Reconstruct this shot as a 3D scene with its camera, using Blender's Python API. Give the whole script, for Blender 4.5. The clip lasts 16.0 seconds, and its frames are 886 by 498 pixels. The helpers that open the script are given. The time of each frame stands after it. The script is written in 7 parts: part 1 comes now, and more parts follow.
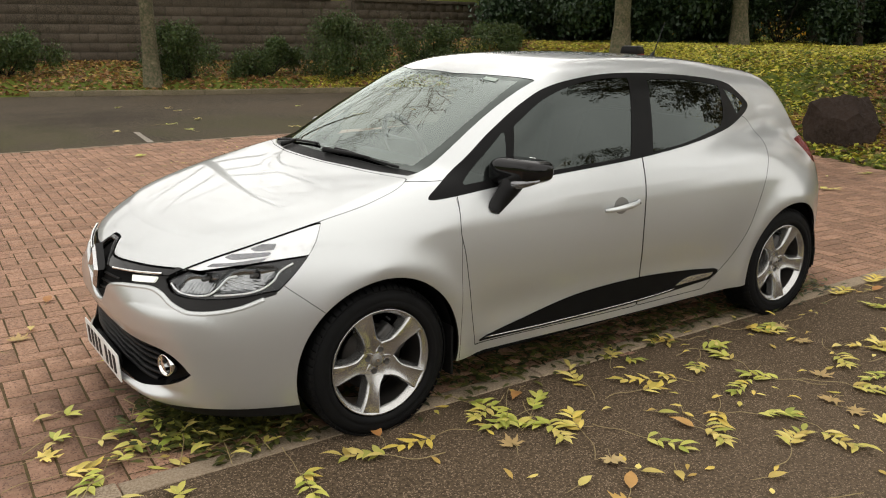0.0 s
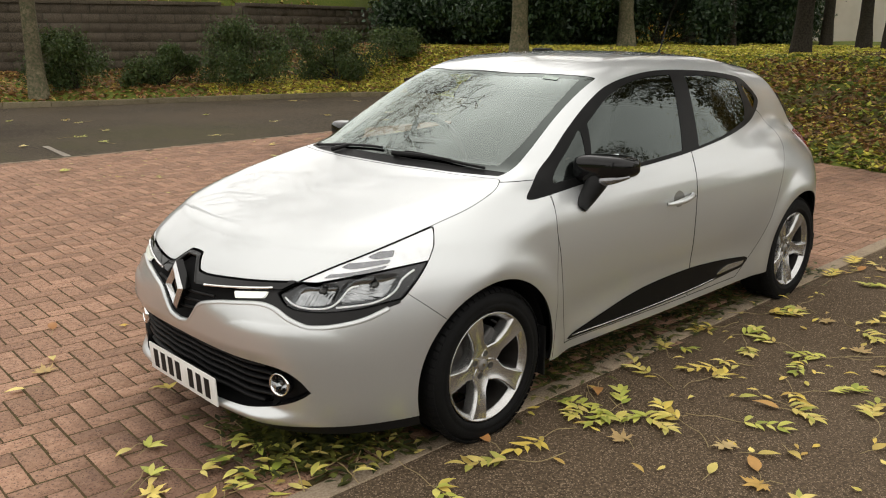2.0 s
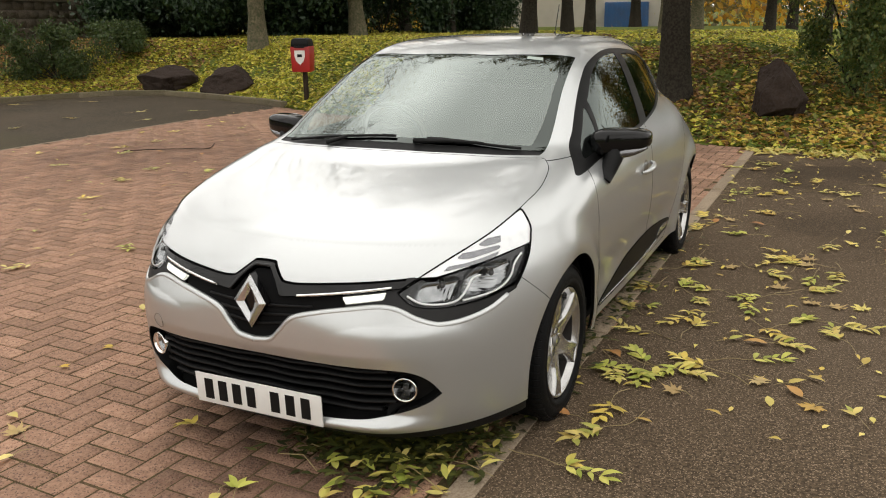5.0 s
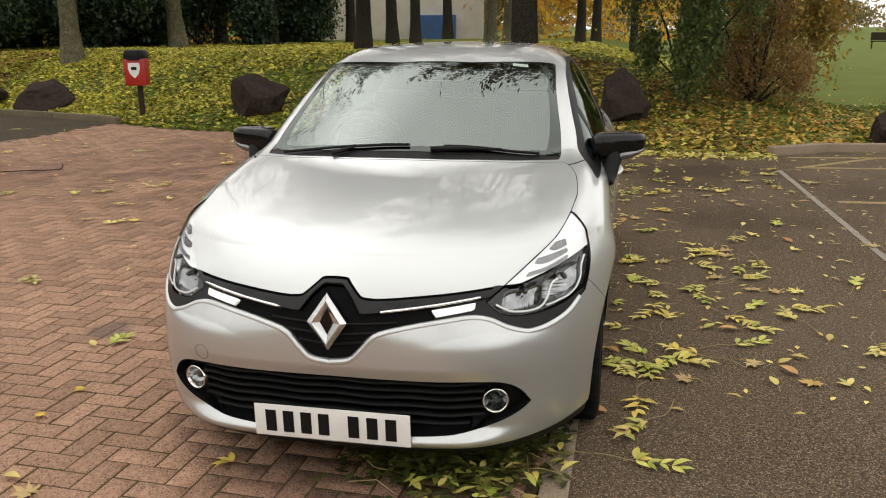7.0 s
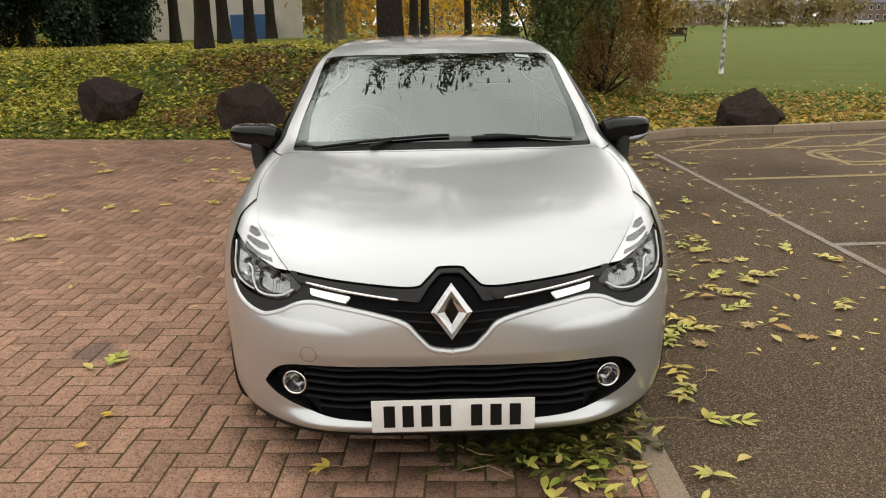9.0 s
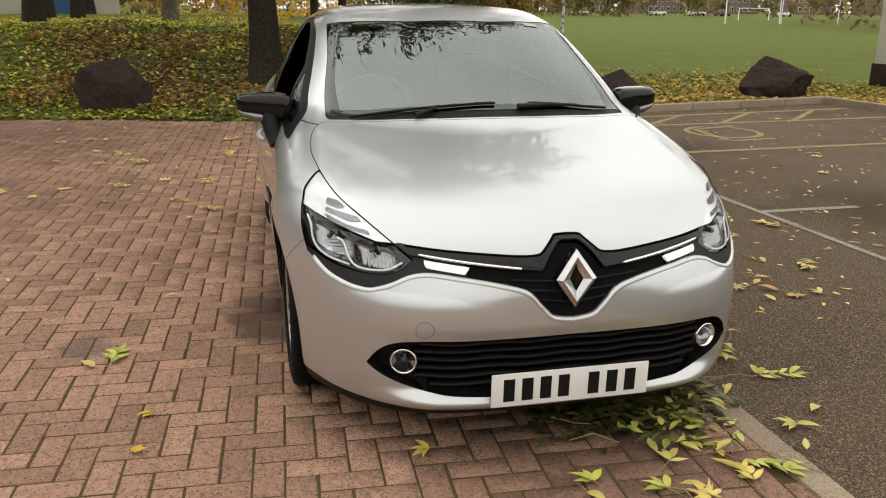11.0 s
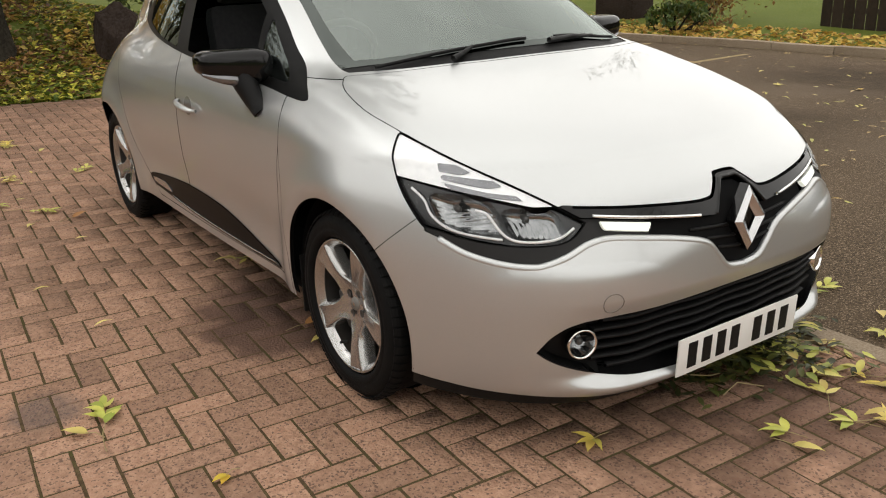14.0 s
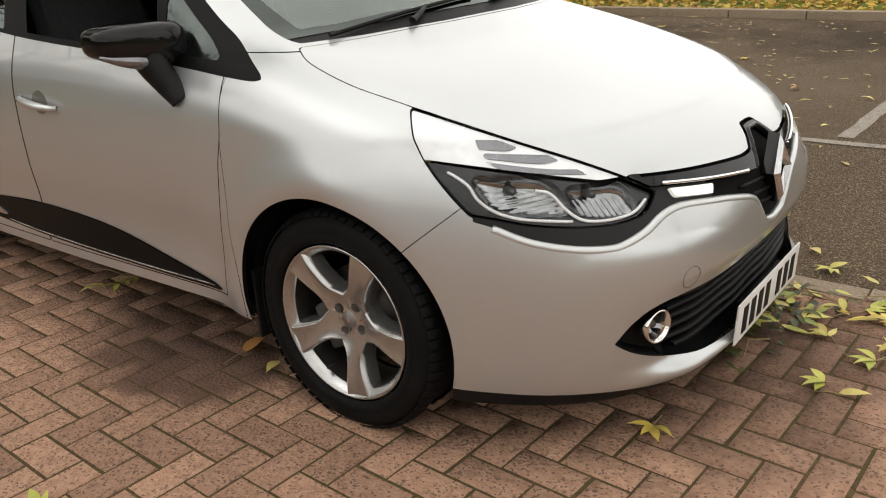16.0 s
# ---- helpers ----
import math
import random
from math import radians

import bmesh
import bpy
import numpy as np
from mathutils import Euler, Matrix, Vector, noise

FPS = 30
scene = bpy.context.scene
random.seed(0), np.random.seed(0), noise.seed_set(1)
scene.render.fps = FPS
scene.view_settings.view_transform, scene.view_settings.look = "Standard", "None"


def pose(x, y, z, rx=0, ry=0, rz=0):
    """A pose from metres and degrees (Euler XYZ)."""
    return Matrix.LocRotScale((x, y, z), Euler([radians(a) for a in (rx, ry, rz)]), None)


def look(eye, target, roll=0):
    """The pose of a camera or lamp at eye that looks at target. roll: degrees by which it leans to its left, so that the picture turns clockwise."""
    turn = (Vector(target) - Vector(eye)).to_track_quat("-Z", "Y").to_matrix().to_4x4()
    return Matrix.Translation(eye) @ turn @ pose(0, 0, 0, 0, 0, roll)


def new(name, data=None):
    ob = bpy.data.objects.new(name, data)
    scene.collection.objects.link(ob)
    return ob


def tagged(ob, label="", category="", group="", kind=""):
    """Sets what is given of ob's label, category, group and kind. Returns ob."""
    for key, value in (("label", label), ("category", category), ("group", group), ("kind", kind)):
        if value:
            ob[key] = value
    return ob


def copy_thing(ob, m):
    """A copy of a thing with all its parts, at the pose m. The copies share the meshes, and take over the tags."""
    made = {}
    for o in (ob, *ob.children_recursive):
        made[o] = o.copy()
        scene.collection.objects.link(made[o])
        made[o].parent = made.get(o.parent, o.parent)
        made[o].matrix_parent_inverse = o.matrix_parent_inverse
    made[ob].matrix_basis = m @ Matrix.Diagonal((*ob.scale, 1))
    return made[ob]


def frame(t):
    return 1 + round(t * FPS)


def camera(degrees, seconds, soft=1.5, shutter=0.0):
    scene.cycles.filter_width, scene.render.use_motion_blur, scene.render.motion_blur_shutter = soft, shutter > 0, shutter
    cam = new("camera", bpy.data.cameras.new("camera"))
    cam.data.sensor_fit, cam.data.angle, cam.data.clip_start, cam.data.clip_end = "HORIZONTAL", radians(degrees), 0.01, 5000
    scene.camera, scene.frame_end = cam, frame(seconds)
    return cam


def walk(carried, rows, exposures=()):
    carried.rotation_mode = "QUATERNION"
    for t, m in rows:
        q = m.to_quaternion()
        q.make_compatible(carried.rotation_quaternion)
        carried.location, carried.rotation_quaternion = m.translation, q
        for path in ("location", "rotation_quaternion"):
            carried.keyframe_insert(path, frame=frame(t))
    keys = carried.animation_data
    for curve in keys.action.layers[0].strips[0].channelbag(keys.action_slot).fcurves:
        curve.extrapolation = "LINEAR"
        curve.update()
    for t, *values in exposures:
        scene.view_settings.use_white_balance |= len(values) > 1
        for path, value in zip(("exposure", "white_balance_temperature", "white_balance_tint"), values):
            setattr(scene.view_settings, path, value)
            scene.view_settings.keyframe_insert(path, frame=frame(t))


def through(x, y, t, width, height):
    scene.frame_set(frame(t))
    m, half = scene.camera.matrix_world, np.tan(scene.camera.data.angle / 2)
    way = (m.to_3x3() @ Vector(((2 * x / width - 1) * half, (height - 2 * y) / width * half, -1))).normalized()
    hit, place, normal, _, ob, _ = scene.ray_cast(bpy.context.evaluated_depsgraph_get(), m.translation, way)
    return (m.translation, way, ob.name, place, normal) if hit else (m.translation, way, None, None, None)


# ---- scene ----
cam = camera(55.5, 16.0, soft=1.1)
PATH = [
    (0, (-1.555, -3.435, 1.571), (-0.444, -1.856, 1.049), 0.7),
    (0.5, (-1.678, -3.255, 1.574), (-0.513, -1.712, 1.06), 0.6),
    (1, (-1.857, -3.125, 1.575), (-0.635, -1.625, 1.071), 0.7),
    (1.5, (-2.07, -3.016, 1.571), (-0.785, -1.567, 1.071), 0.5),
    (2, (-2.201, -2.846, 1.539), (-0.857, -1.454, 1.031), 0.2),
    (2.5, (-2.332, -2.67, 1.542), (-0.921, -1.353, 1.016), -0.3),
    (3, (-2.509, -2.496, 1.546), (-1.018, -1.274, 1.015), -0.6),
    (3.2, (-2.553, -2.428, 1.54), (-1.034, -1.239, 1.01), -0.6),
    (5.3, (-2.997, -1.587, 1.507), (-1.229, -0.811, 0.985), -0.4),
    (5.5, (-3.019, -1.505, 1.512), (-1.236, -0.76, 0.997), -0.1),
    (6, (-3.06, -1.312, 1.517), (-1.235, -0.667, 1.017), 0.4),
    (6.5, (-3.145, -1.1, 1.512), (-1.279, -0.586, 1.007), -0.5),
    (7, (-3.189, -0.866, 1.492), (-1.296, -0.468, 0.986), -0.5),
    (7.5, (-3.163, -0.641, 1.477), (-1.251, -0.345, 0.967), -0.4),
    (8, (-3.199, -0.421, 1.468), (-1.271, -0.257, 0.963), -0.4),
    (8.5, (-3.304, -0.158, 1.475), (-1.37, -0.099, 0.968), -0.8),
    (8.7, (-3.314, -0.07, 1.475), (-1.381, -0.045, 0.965), -0.9),
    (10.8, (-3.175, 0.888, 1.402), (-1.295, 0.472, 0.861), -0.2),
    (11, (-3.112, 0.964, 1.4), (-1.242, 0.515, 0.849), 0.4),
    (11.5, (-2.993, 1.138, 1.372), (-1.147, 0.613, 0.808), 0.7),
    (12, (-2.892, 1.363, 1.373), (-1.074, 0.737, 0.822), -0.2),
    (12.5, (-2.731, 1.506, 1.336), (-0.948, 0.795, 0.777), -0.2),
    (13, (-2.527, 1.612, 1.308), (-0.794, 0.82, 0.699), -1.3),
    (13.5, (-2.357, 1.762, 1.3), (-0.7, 0.841, 0.662), -1.5),
    (14, (-2.198, 1.915, 1.309), (-0.624, 0.867, 0.657), -2.1),
    (14.5, (-1.983, 1.97, 1.286), (-0.502, 0.815, 0.599), -3.1),
    (15, (-1.785, 2.023, 1.289), (-0.397, 0.78, 0.563), -3.4),
    (15.5, (-1.605, 2.123, 1.263), (-0.313, 0.781, 0.534), -3.7),
    (16, (-1.438, 2.208, 1.253), (-0.287, 0.742, 0.53), -3.1),
]
walk(cam, [(t, look(eye, target, roll)) for t, eye, target, roll in PATH], [(0, 0.64), (3, 0.61), (8, 0.60), (11, 0.54), (13, 0.52), (16, 0.53)])

# ---- light ----
world = bpy.data.worlds.new("overcast_sky")
scene.world = world
world.use_nodes = True
wn, wl = world.node_tree.nodes, world.node_tree.links
sky = wn.new("ShaderNodeTexSky")
sky.sky_type, sky.sun_disc = "NISHITA", False
sky.sun_elevation, sky.sun_rotation = radians(48), radians(45)
sky.air_density, sky.dust_density, sky.ozone_density = 1.0, 4.0, 1.0
soft = wn.new("ShaderNodeHueSaturation")
soft.inputs["Saturation"].default_value = 0.18
wl.new(sky.outputs["Color"], soft.inputs["Color"])
cloud = wn.new("ShaderNodeMix")
cloud.data_type = "RGBA"
cloud.inputs["Factor"].default_value = 0.78
# overcast dome, a little brighter towards the horizon, with soft cloud
aim, up_ = wn.new("ShaderNodeTexCoord"), wn.new("ShaderNodeSeparateXYZ")
wl.new(aim.outputs["Generated"], up_.inputs["Vector"])
dome, puff, puffs, lit = wn.new("ShaderNodeMapRange"), wn.new("ShaderNodeTexNoise"), wn.new("ShaderNodeMapRange"), wn.new("ShaderNodeMath")
dome.inputs["To Min"].default_value, dome.inputs["To Max"].default_value = 0.86, 1.08
wl.new(up_.outputs["Z"], dome.inputs["Value"])
puff.inputs["Scale"].default_value, puff.inputs["Detail"].default_value = 2.6, 6
wl.new(aim.outputs["Generated"], puff.inputs["Vector"])
puffs.inputs["From Min"].default_value, puffs.inputs["From Max"].default_value = 0.3, 0.7
puffs.inputs["To Min"].default_value, puffs.inputs["To Max"].default_value = 0.80, 1.18
wl.new(puff.outputs["Fac"], puffs.inputs["Value"])
lit.operation = "MULTIPLY"
wl.new(dome.outputs["Result"], lit.inputs[0])
wl.new(puffs.outputs["Result"], lit.inputs[1])
tone = wn.new("ShaderNodeVectorMath")
tone.operation = "SCALE"
tone.inputs[0].default_value = (10.1, 9.75, 9.15)
wl.new(lit.outputs["Value"], tone.inputs["Scale"])
wl.new(tone.outputs["Vector"], cloud.inputs["B"])
wl.new(soft.outputs["Color"], cloud.inputs["A"])
wl.new(cloud.outputs["Result"], wn["Background"].inputs["Color"])
wn["Background"].inputs["Strength"].default_value = 0.11
sun = new("sun", bpy.data.lights.new("sun", "SUN"))
sun.data.energy, sun.data.angle, sun.data.color = 0.50, radians(170), (1.0, 0.96, 0.9)
sun.matrix_world = pose(0, 0, 20, 8, 8, 0)

# ---- materials ----
def shader(name, colour, rough=0.6, metal=0.0, second=None, scale=8.0, contrast=0.5, bump=0.0, bump_scale=60.0, coat=0.0,
           fine=None, fine_scale=90.0, vary=0.0, island=False, emit=0.0, spec=0.5, world_space=False, grit=None, grit_scale=165, stains=(), stain_tone=(0.085, 0.047, 0.034)):
    """Principled surface: two colours mixed by broad noise, a finer noise over it, bump, and per-piece variation."""
    m = bpy.data.materials.new(name)
    m.use_nodes = True
    n, l = m.node_tree.nodes, m.node_tree.links
    b = n["Principled BSDF"]
    b.inputs["Roughness"].default_value, b.inputs["Metallic"].default_value = rough, metal
    b.inputs["Coat Weight"].default_value, b.inputs["Coat Roughness"].default_value = coat, 0.03
    b.inputs["Specular IOR Level"].default_value = spec
    b.inputs["Base Color"].default_value = (*colour, 1)
    out = None
    where = n.new("ShaderNodeNewGeometry").outputs["Position"] if world_space else n.new("ShaderNodeTexCoord").outputs["Object"]

    def noise_at(s, detail):
        t = n.new("ShaderNodeTexNoise")
        t.inputs["Scale"].default_value, t.inputs["Detail"].default_value = s, detail
        l.new(where, t.inputs["Vector"])
        return t.outputs["Fac"]

    def ramp(fac, spread):
        r = n.new("ShaderNodeMapRange")
        r.inputs["From Min"].default_value, r.inputs["From Max"].default_value = 0.5 - spread / 2, 0.5 + spread / 2
        l.new(fac, r.inputs["Value"])
        return r.outputs["Result"]

    def mix(fac, a, bcol):
        x = n.new("ShaderNodeMix")
        x.data_type = "RGBA"
        l.new(fac, x.inputs["Factor"])
        if isinstance(a, tuple):
            x.inputs["A"].default_value = (*a, 1)
        else:
            l.new(a, x.inputs["A"])
        x.inputs["B"].default_value = (*bcol, 1)
        return x.outputs["Result"]

    if second:
        out = mix(ramp(noise_at(scale, 5), contrast), colour, second)
    if fine:
        out = mix(ramp(noise_at(fine_scale, 3), 0.25), out or colour, fine)
    if grit:
        cell = n.new("ShaderNodeTexVoronoi")
        cell.inputs["Scale"].default_value = grit_scale
        l.new(where, cell.inputs["Vector"])
        some = n.new("ShaderNodeMath")
        some.operation, some.inputs[1].default_value = "GREATER_THAN", 0.87
        bw = n.new("ShaderNodeSeparateColor")
        l.new(cell.outputs["Color"], bw.inputs["Color"])
        l.new(bw.outputs["Red"], some.inputs[0])
        out = mix(some.outputs["Value"], out or colour, grit)
    for sx, sy, sr, *deep in stains:
        away = n.new("ShaderNodeVectorMath")
        away.operation = "DISTANCE"
        away.inputs[1].default_value = (sx, sy, 0)
        l.new(where, away.inputs[0])
        wob = n.new("ShaderNodeMath")
        wob.operation, wob.inputs[1].default_value = "MULTIPLY_ADD", (2.2 if sr > 0.5 else 0.9) * sr
        l.new(noise_at(1.7 if sr > 0.5 else 7, 4), wob.inputs[0])
        l.new(away.outputs["Value"], wob.inputs[2])
        edge = n.new("ShaderNodeMapRange")
        edge.inputs["From Min"].default_value, edge.inputs["From Max"].default_value = (sr * 1.35, sr * 2.2) if sr > 0.5 else (sr * 1.0, sr * 1.45)
        edge.inputs["To Min"].default_value, edge.inputs["To Max"].default_value = (deep[0] if deep else 0.62), 0.0
        l.new(wob.outputs["Value"], edge.inputs["Value"])
        out = mix(edge.outputs["Result"], out or colour, deep[1] if len(deep) > 1 else stain_tone)
    if vary:
        if island:
            r = n.new("ShaderNodeNewGeometry").outputs["Random Per Island"]
        else:
            r = n.new("ShaderNodeObjectInfo").outputs["Random"]
        h = n.new("ShaderNodeHueSaturation")
        v = n.new("ShaderNodeMapRange")
        v.inputs["To Min"].default_value, v.inputs["To Max"].default_value = 1 - vary, 1 + vary
        l.new(r, v.inputs["Value"])
        l.new(v.outputs["Result"], h.inputs["Value"])
        if out:
            l.new(out, h.inputs["Color"])
        else:
            h.inputs["Color"].default_value = (*colour, 1)
        out = h.outputs["Color"]
    if out:
        l.new(out, b.inputs["Base Color"])
    if bump:
        k = n.new("ShaderNodeBump")
        k.inputs["Strength"].default_value, k.inputs["Distance"].default_value = bump, 0.01
        l.new(noise_at(bump_scale, 6), k.inputs["Height"])
        l.new(k.outputs["Normal"], b.inputs["Normal"])
    if emit:
        b.inputs["Emission Color"].default_value, b.inputs["Emission Strength"].default_value = (*colour, 1), emit
    return m


def glass(name, colour, rough=0.0, opacity=0.0, ior=1.5, sheen=(1, 1, 1)):
    """A pane: clear tinted see-through layer under a mirror-like Fresnel gloss."""
    m = bpy.data.materials.new(name)
    m.use_nodes = True
    n, l = m.node_tree.nodes, m.node_tree.links
    n.remove(n["Principled BSDF"])
    fres = n.new("ShaderNodeFresnel")
    fres.inputs["IOR"].default_value = ior
    clear, gloss, both = n.new("ShaderNodeBsdfTransparent"), n.new("ShaderNodeBsdfGlossy"), n.new("ShaderNodeMixShader")
    clear.inputs["Color"].default_value = (*colour, 1)
    gloss.inputs["Roughness"].default_value, gloss.inputs["Color"].default_value = rough, (*sheen, 1)
    l.new(fres.outputs["Fac"], both.inputs["Fac"])
    l.new(clear.outputs["BSDF"], both.inputs[1])
    l.new(gloss.outputs["BSDF"], both.inputs[2])
    l.new(both.outputs["Shader"], n["Material Output"].inputs["Surface"])
    return m


PAINT = shader("silver_paint", (0.494, 0.509, 0.512), 0.36, 0.74, coat=1.0, second=(0.478, 0.492, 0.495), scale=3, fine=(0.562, 0.579, 0.583), fine_scale=900)
BLACK_GLOSS = shader("black_gloss", (0.004, 0.004, 0.0045), 0.05, second=(0.006, 0.006, 0.006), scale=20, spec=0.32)
BLACK_PLASTIC = shader("black_plastic", (0.006, 0.006, 0.0065), 0.5, second=(0.010, 0.010, 0.010), scale=14, bump=0.1, bump_scale=500, spec=0.15)
SURROUND = shader("matt_black_surround", (0.014, 0.014, 0.0145), 0.6, second=(0.018, 0.018, 0.018), scale=14, bump=0.1, bump_scale=500, spec=0.25)
# the wheel is darker than this: its sheen is put into the colour
STEERING_SHEEN = shader("steering_sheen_grey", (0.20, 0.205, 0.20), 0.45, second=(0.15, 0.15, 0.15), scale=20)
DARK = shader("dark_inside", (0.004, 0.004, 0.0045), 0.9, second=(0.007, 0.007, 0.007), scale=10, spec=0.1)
TYRE = shader("tyre_rubber", (0.0055, 0.0057, 0.0060), 0.6, second=(0.009, 0.009, 0.009), scale=18, bump=0.2, bump_scale=240, spec=0.07)
ALLOY = shader("silver_alloy", (0.48, 0.477, 0.468), 0.24, 0.88, second=(0.42, 0.417, 0.409), scale=25, coat=0.5)
CHROME = shader("chrome", (0.85, 0.85, 0.84), 0.07, 1.0, second=(0.8, 0.8, 0.79), scale=30)
SATIN = shader("satin_chrome", (0.64, 0.64, 0.65), 0.20, 0.92, second=(0.54, 0.54, 0.55), scale=30)
WINDSCREEN = glass("windscreen_glass", (0.44, 0.53, 0.48), ior=2.45, sheen=(0.84, 0.93, 0.885))
FRIT = glass("printed_black_glass", (0.0, 0.0, 0.0), ior=1.75, sheen=(0.84, 0.93, 0.885))
TINTED = glass("tinted_glass", (0.06, 0.08, 0.075), ior=1.66, sheen=(0.80, 0.90, 0.86))
TRIM_BLACK = shader("satin_black_trim", (0.003, 0.003, 0.0032), 0.38, second=(0.005, 0.005, 0.005), scale=16, spec=0.09)
TAIL_RED = shader("tail_red", (0.13, 0.004, 0.004), 0.25, second=(0.07, 0.002, 0.002), scale=30, spec=0.2)
LENS = glass("clear_lens", (0.97, 0.98, 0.985), ior=1.11)
ASPHALT = shader("asphalt", (0.036, 0.026, 0.0165), 0.90, second=(0.092, 0.066, 0.042), scale=0.8, contrast=0.5, fine=(0.122, 0.088, 0.056), fine_scale=70, bump=1.0, bump_scale=130, spec=0.12, grit=(0.27, 0.200, 0.136), grit_scale=230, stain_tone=(0.030, 0.021, 0.013), stains=[(2.6, -6.4, 1.3, 0.6), (0.2, -7.0, 1.6, 0.7), (6.0, -1.5, 1.1, 0.6), (3.6, -1.9, 0.8, 0.4), (-1.2, -4.6, 0.9, 0.5), (2.0, -3.7, 0.9, 0.55), (5.0, -3.5, 0.8, 0.5), (0.4, -4.1, 0.9, 0.45, (0.15, 0.112, 0.078)), (2.6, -5.2, 0.8, 0.5, (0.16, 0.118, 0.082)), (6.2, -5.2, 2.4, 0.6, (0.165, 0.122, 0.084)), (3.6, -4.8, 1.5, 0.5, (0.150, 0.112, 0.078)), (1.2, -2.0, 0.9, 0.25, (0.15, 0.112, 0.078))])
WORN_ASPHALT = shader("worn_asphalt", (0.017, 0.0128, 0.0072), 0.8, second=(0.060, 0.046, 0.029), scale=0.9, contrast=0.42, fine=(0.070, 0.055, 0.037), fine_scale=24, bump=0.7, bump_scale=60, spec=0.08, grit=(0.12, 0.096, 0.066), grit_scale=240, stain_tone=(0.058, 0.056, 0.020), stains=[(-0.6, 9.3, 2.2, 0.6), (3.6, 9.0, 1.8, 0.45), (1.6, 10.9, 1.6, 0.5, (0.022, 0.016, 0.010)), (5.8, 11.0, 1.6, 0.5, (0.085, 0.062, 0.040)), (-4.5, 11.5, 2.0, 0.5, (0.085, 0.062, 0.040))])
CONCRETE = shader("concrete", (0.28, 0.215, 0.148), 0.9, second=(0.165, 0.125, 0.086), scale=5, fine=(0.34, 0.27, 0.195), fine_scale=120, bump=0.4, bump_scale=160, vary=0.12, spec=0.2)
KERB_OLD = shader("mossy_concrete", (0.150, 0.122, 0.078), 0.95, second=(0.085, 0.080, 0.038), scale=4, contrast=0.4, fine=(0.20, 0.165, 0.115), fine_scale=90, bump=0.5, bump_scale=140, vary=0.15, spec=0.15)
BRICK = shader("paver", (0.340, 0.193, 0.126), 0.85, second=(0.240, 0.142, 0.095), scale=5.0, contrast=0.45, fine=(0.380, 0.230, 0.154), fine_scale=40, bump=1.0, bump_scale=95, vary=0.22, world_space=True, spec=0.25, grit=(0.165, 0.100, 0.070), grit_scale=170, stains=[(0.47, 1.67, 0.15, 0.62, (0.10, 0.078, 0.070)), (0.60, 0.82, 0.34, 0.86), (0.90, 0.82, 0.28, 0.82), (0.70, 1.04, 0.075, 0.6), (1.12, 0.66, 0.26, 0.5), (-0.72, -0.08, 0.42, 0.45), (-1.08, -0.28, 0.42, 0.40), (-0.95, 0.30, 0.30, 0.30)])
BRICK_FAR = shader("paver_joined", (0.340, 0.193, 0.126), 0.85, second=(0.240, 0.142, 0.095), scale=5.0, contrast=0.45, fine=(0.380, 0.230, 0.154), fine_scale=40, bump=1.0, bump_scale=95, vary=0.22, island=True, world_space=True, spec=0.25, grit=(0.165, 0.100, 0.070), grit_scale=170, stains=[(0.47, 1.67, 0.15, 0.62, (0.10, 0.078, 0.070)), (0.60, 0.82, 0.34, 0.86), (0.90, 0.82, 0.28, 0.82), (0.70, 1.04, 0.075, 0.6), (1.12, 0.66, 0.26, 0.5), (-0.72, -0.08, 0.42, 0.45), (-1.08, -0.28, 0.42, 0.40), (-0.95, 0.30, 0.30, 0.30), (6.6, 3.4, 2.3, 0.42), (4.4, 5.6, 2.0, 0.38), (3.6, 2.6, 1.2, 0.28), (7.5, 0.3, 1.0, 0.4)])
JOINT = shader("joint_sand", (0.118, 0.082, 0.046), 0.95, second=(0.070, 0.068, 0.025), scale=3.5, contrast=0.3, fine=(0.075, 0.052, 0.030), fine_scale=60, bump=0.5, bump_scale=200, spec=0.05)
GRASS = shader("grass_ground", (0.060, 0.092, 0.012), 0.9, second=(0.090, 0.118, 0.018), scale=0.8, fine=(0.115, 0.130, 0.024), fine_scale=25, bump=0.6, bump_scale=60, spec=0.1, stains=[(10.2, 2.0, 2.3), (13.0, 3.2, 2.3), (11.5, -1.5, 1.5)])
LAMP_SILVER = shader("lamp_silver", (0.76, 0.76, 0.77), 0.12, 0.1, second=(0.88, 0.88, 0.88), scale=40, coat=1.0)
LAMP_GREY = shader("lamp_grey", (0.25, 0.25, 0.26), 0.2, 0.8, second=(0.19, 0.19, 0.20), scale=40)
LAMP_BEZEL = shader("smoked_bezel", (0.022, 0.022, 0.023), 0.25, 0.2, second=(0.012, 0.012, 0.013), scale=16, contrast=0.35, coat=0.3)
DAY_LAMP = shader("day_lamp", (0.74, 0.76, 0.68), 0.12, emit=0.40, coat=1.0)
SEAM_GREY = shader("seam_grey", (0.22, 0.215, 0.20), 0.45, 0.4, second=(0.18, 0.17, 0.16), scale=40)
# darker silver: the shade of the handle's cup as a colour
CUP_SHADE = shader("cup_shade", (0.20, 0.195, 0.185), 0.35, 0.7, second=(0.24, 0.235, 0.225), scale=30, coat=0.8)
PLATE_WHITE = shader("plate_white", (0.78, 0.78, 0.76), 0.35, second=(0.70, 0.70, 0.68), scale=14)
STICKER = shader("faded_sticker", (0.36, 0.43, 0.38), 0.5, second=(0.28, 0.34, 0.30), scale=60)
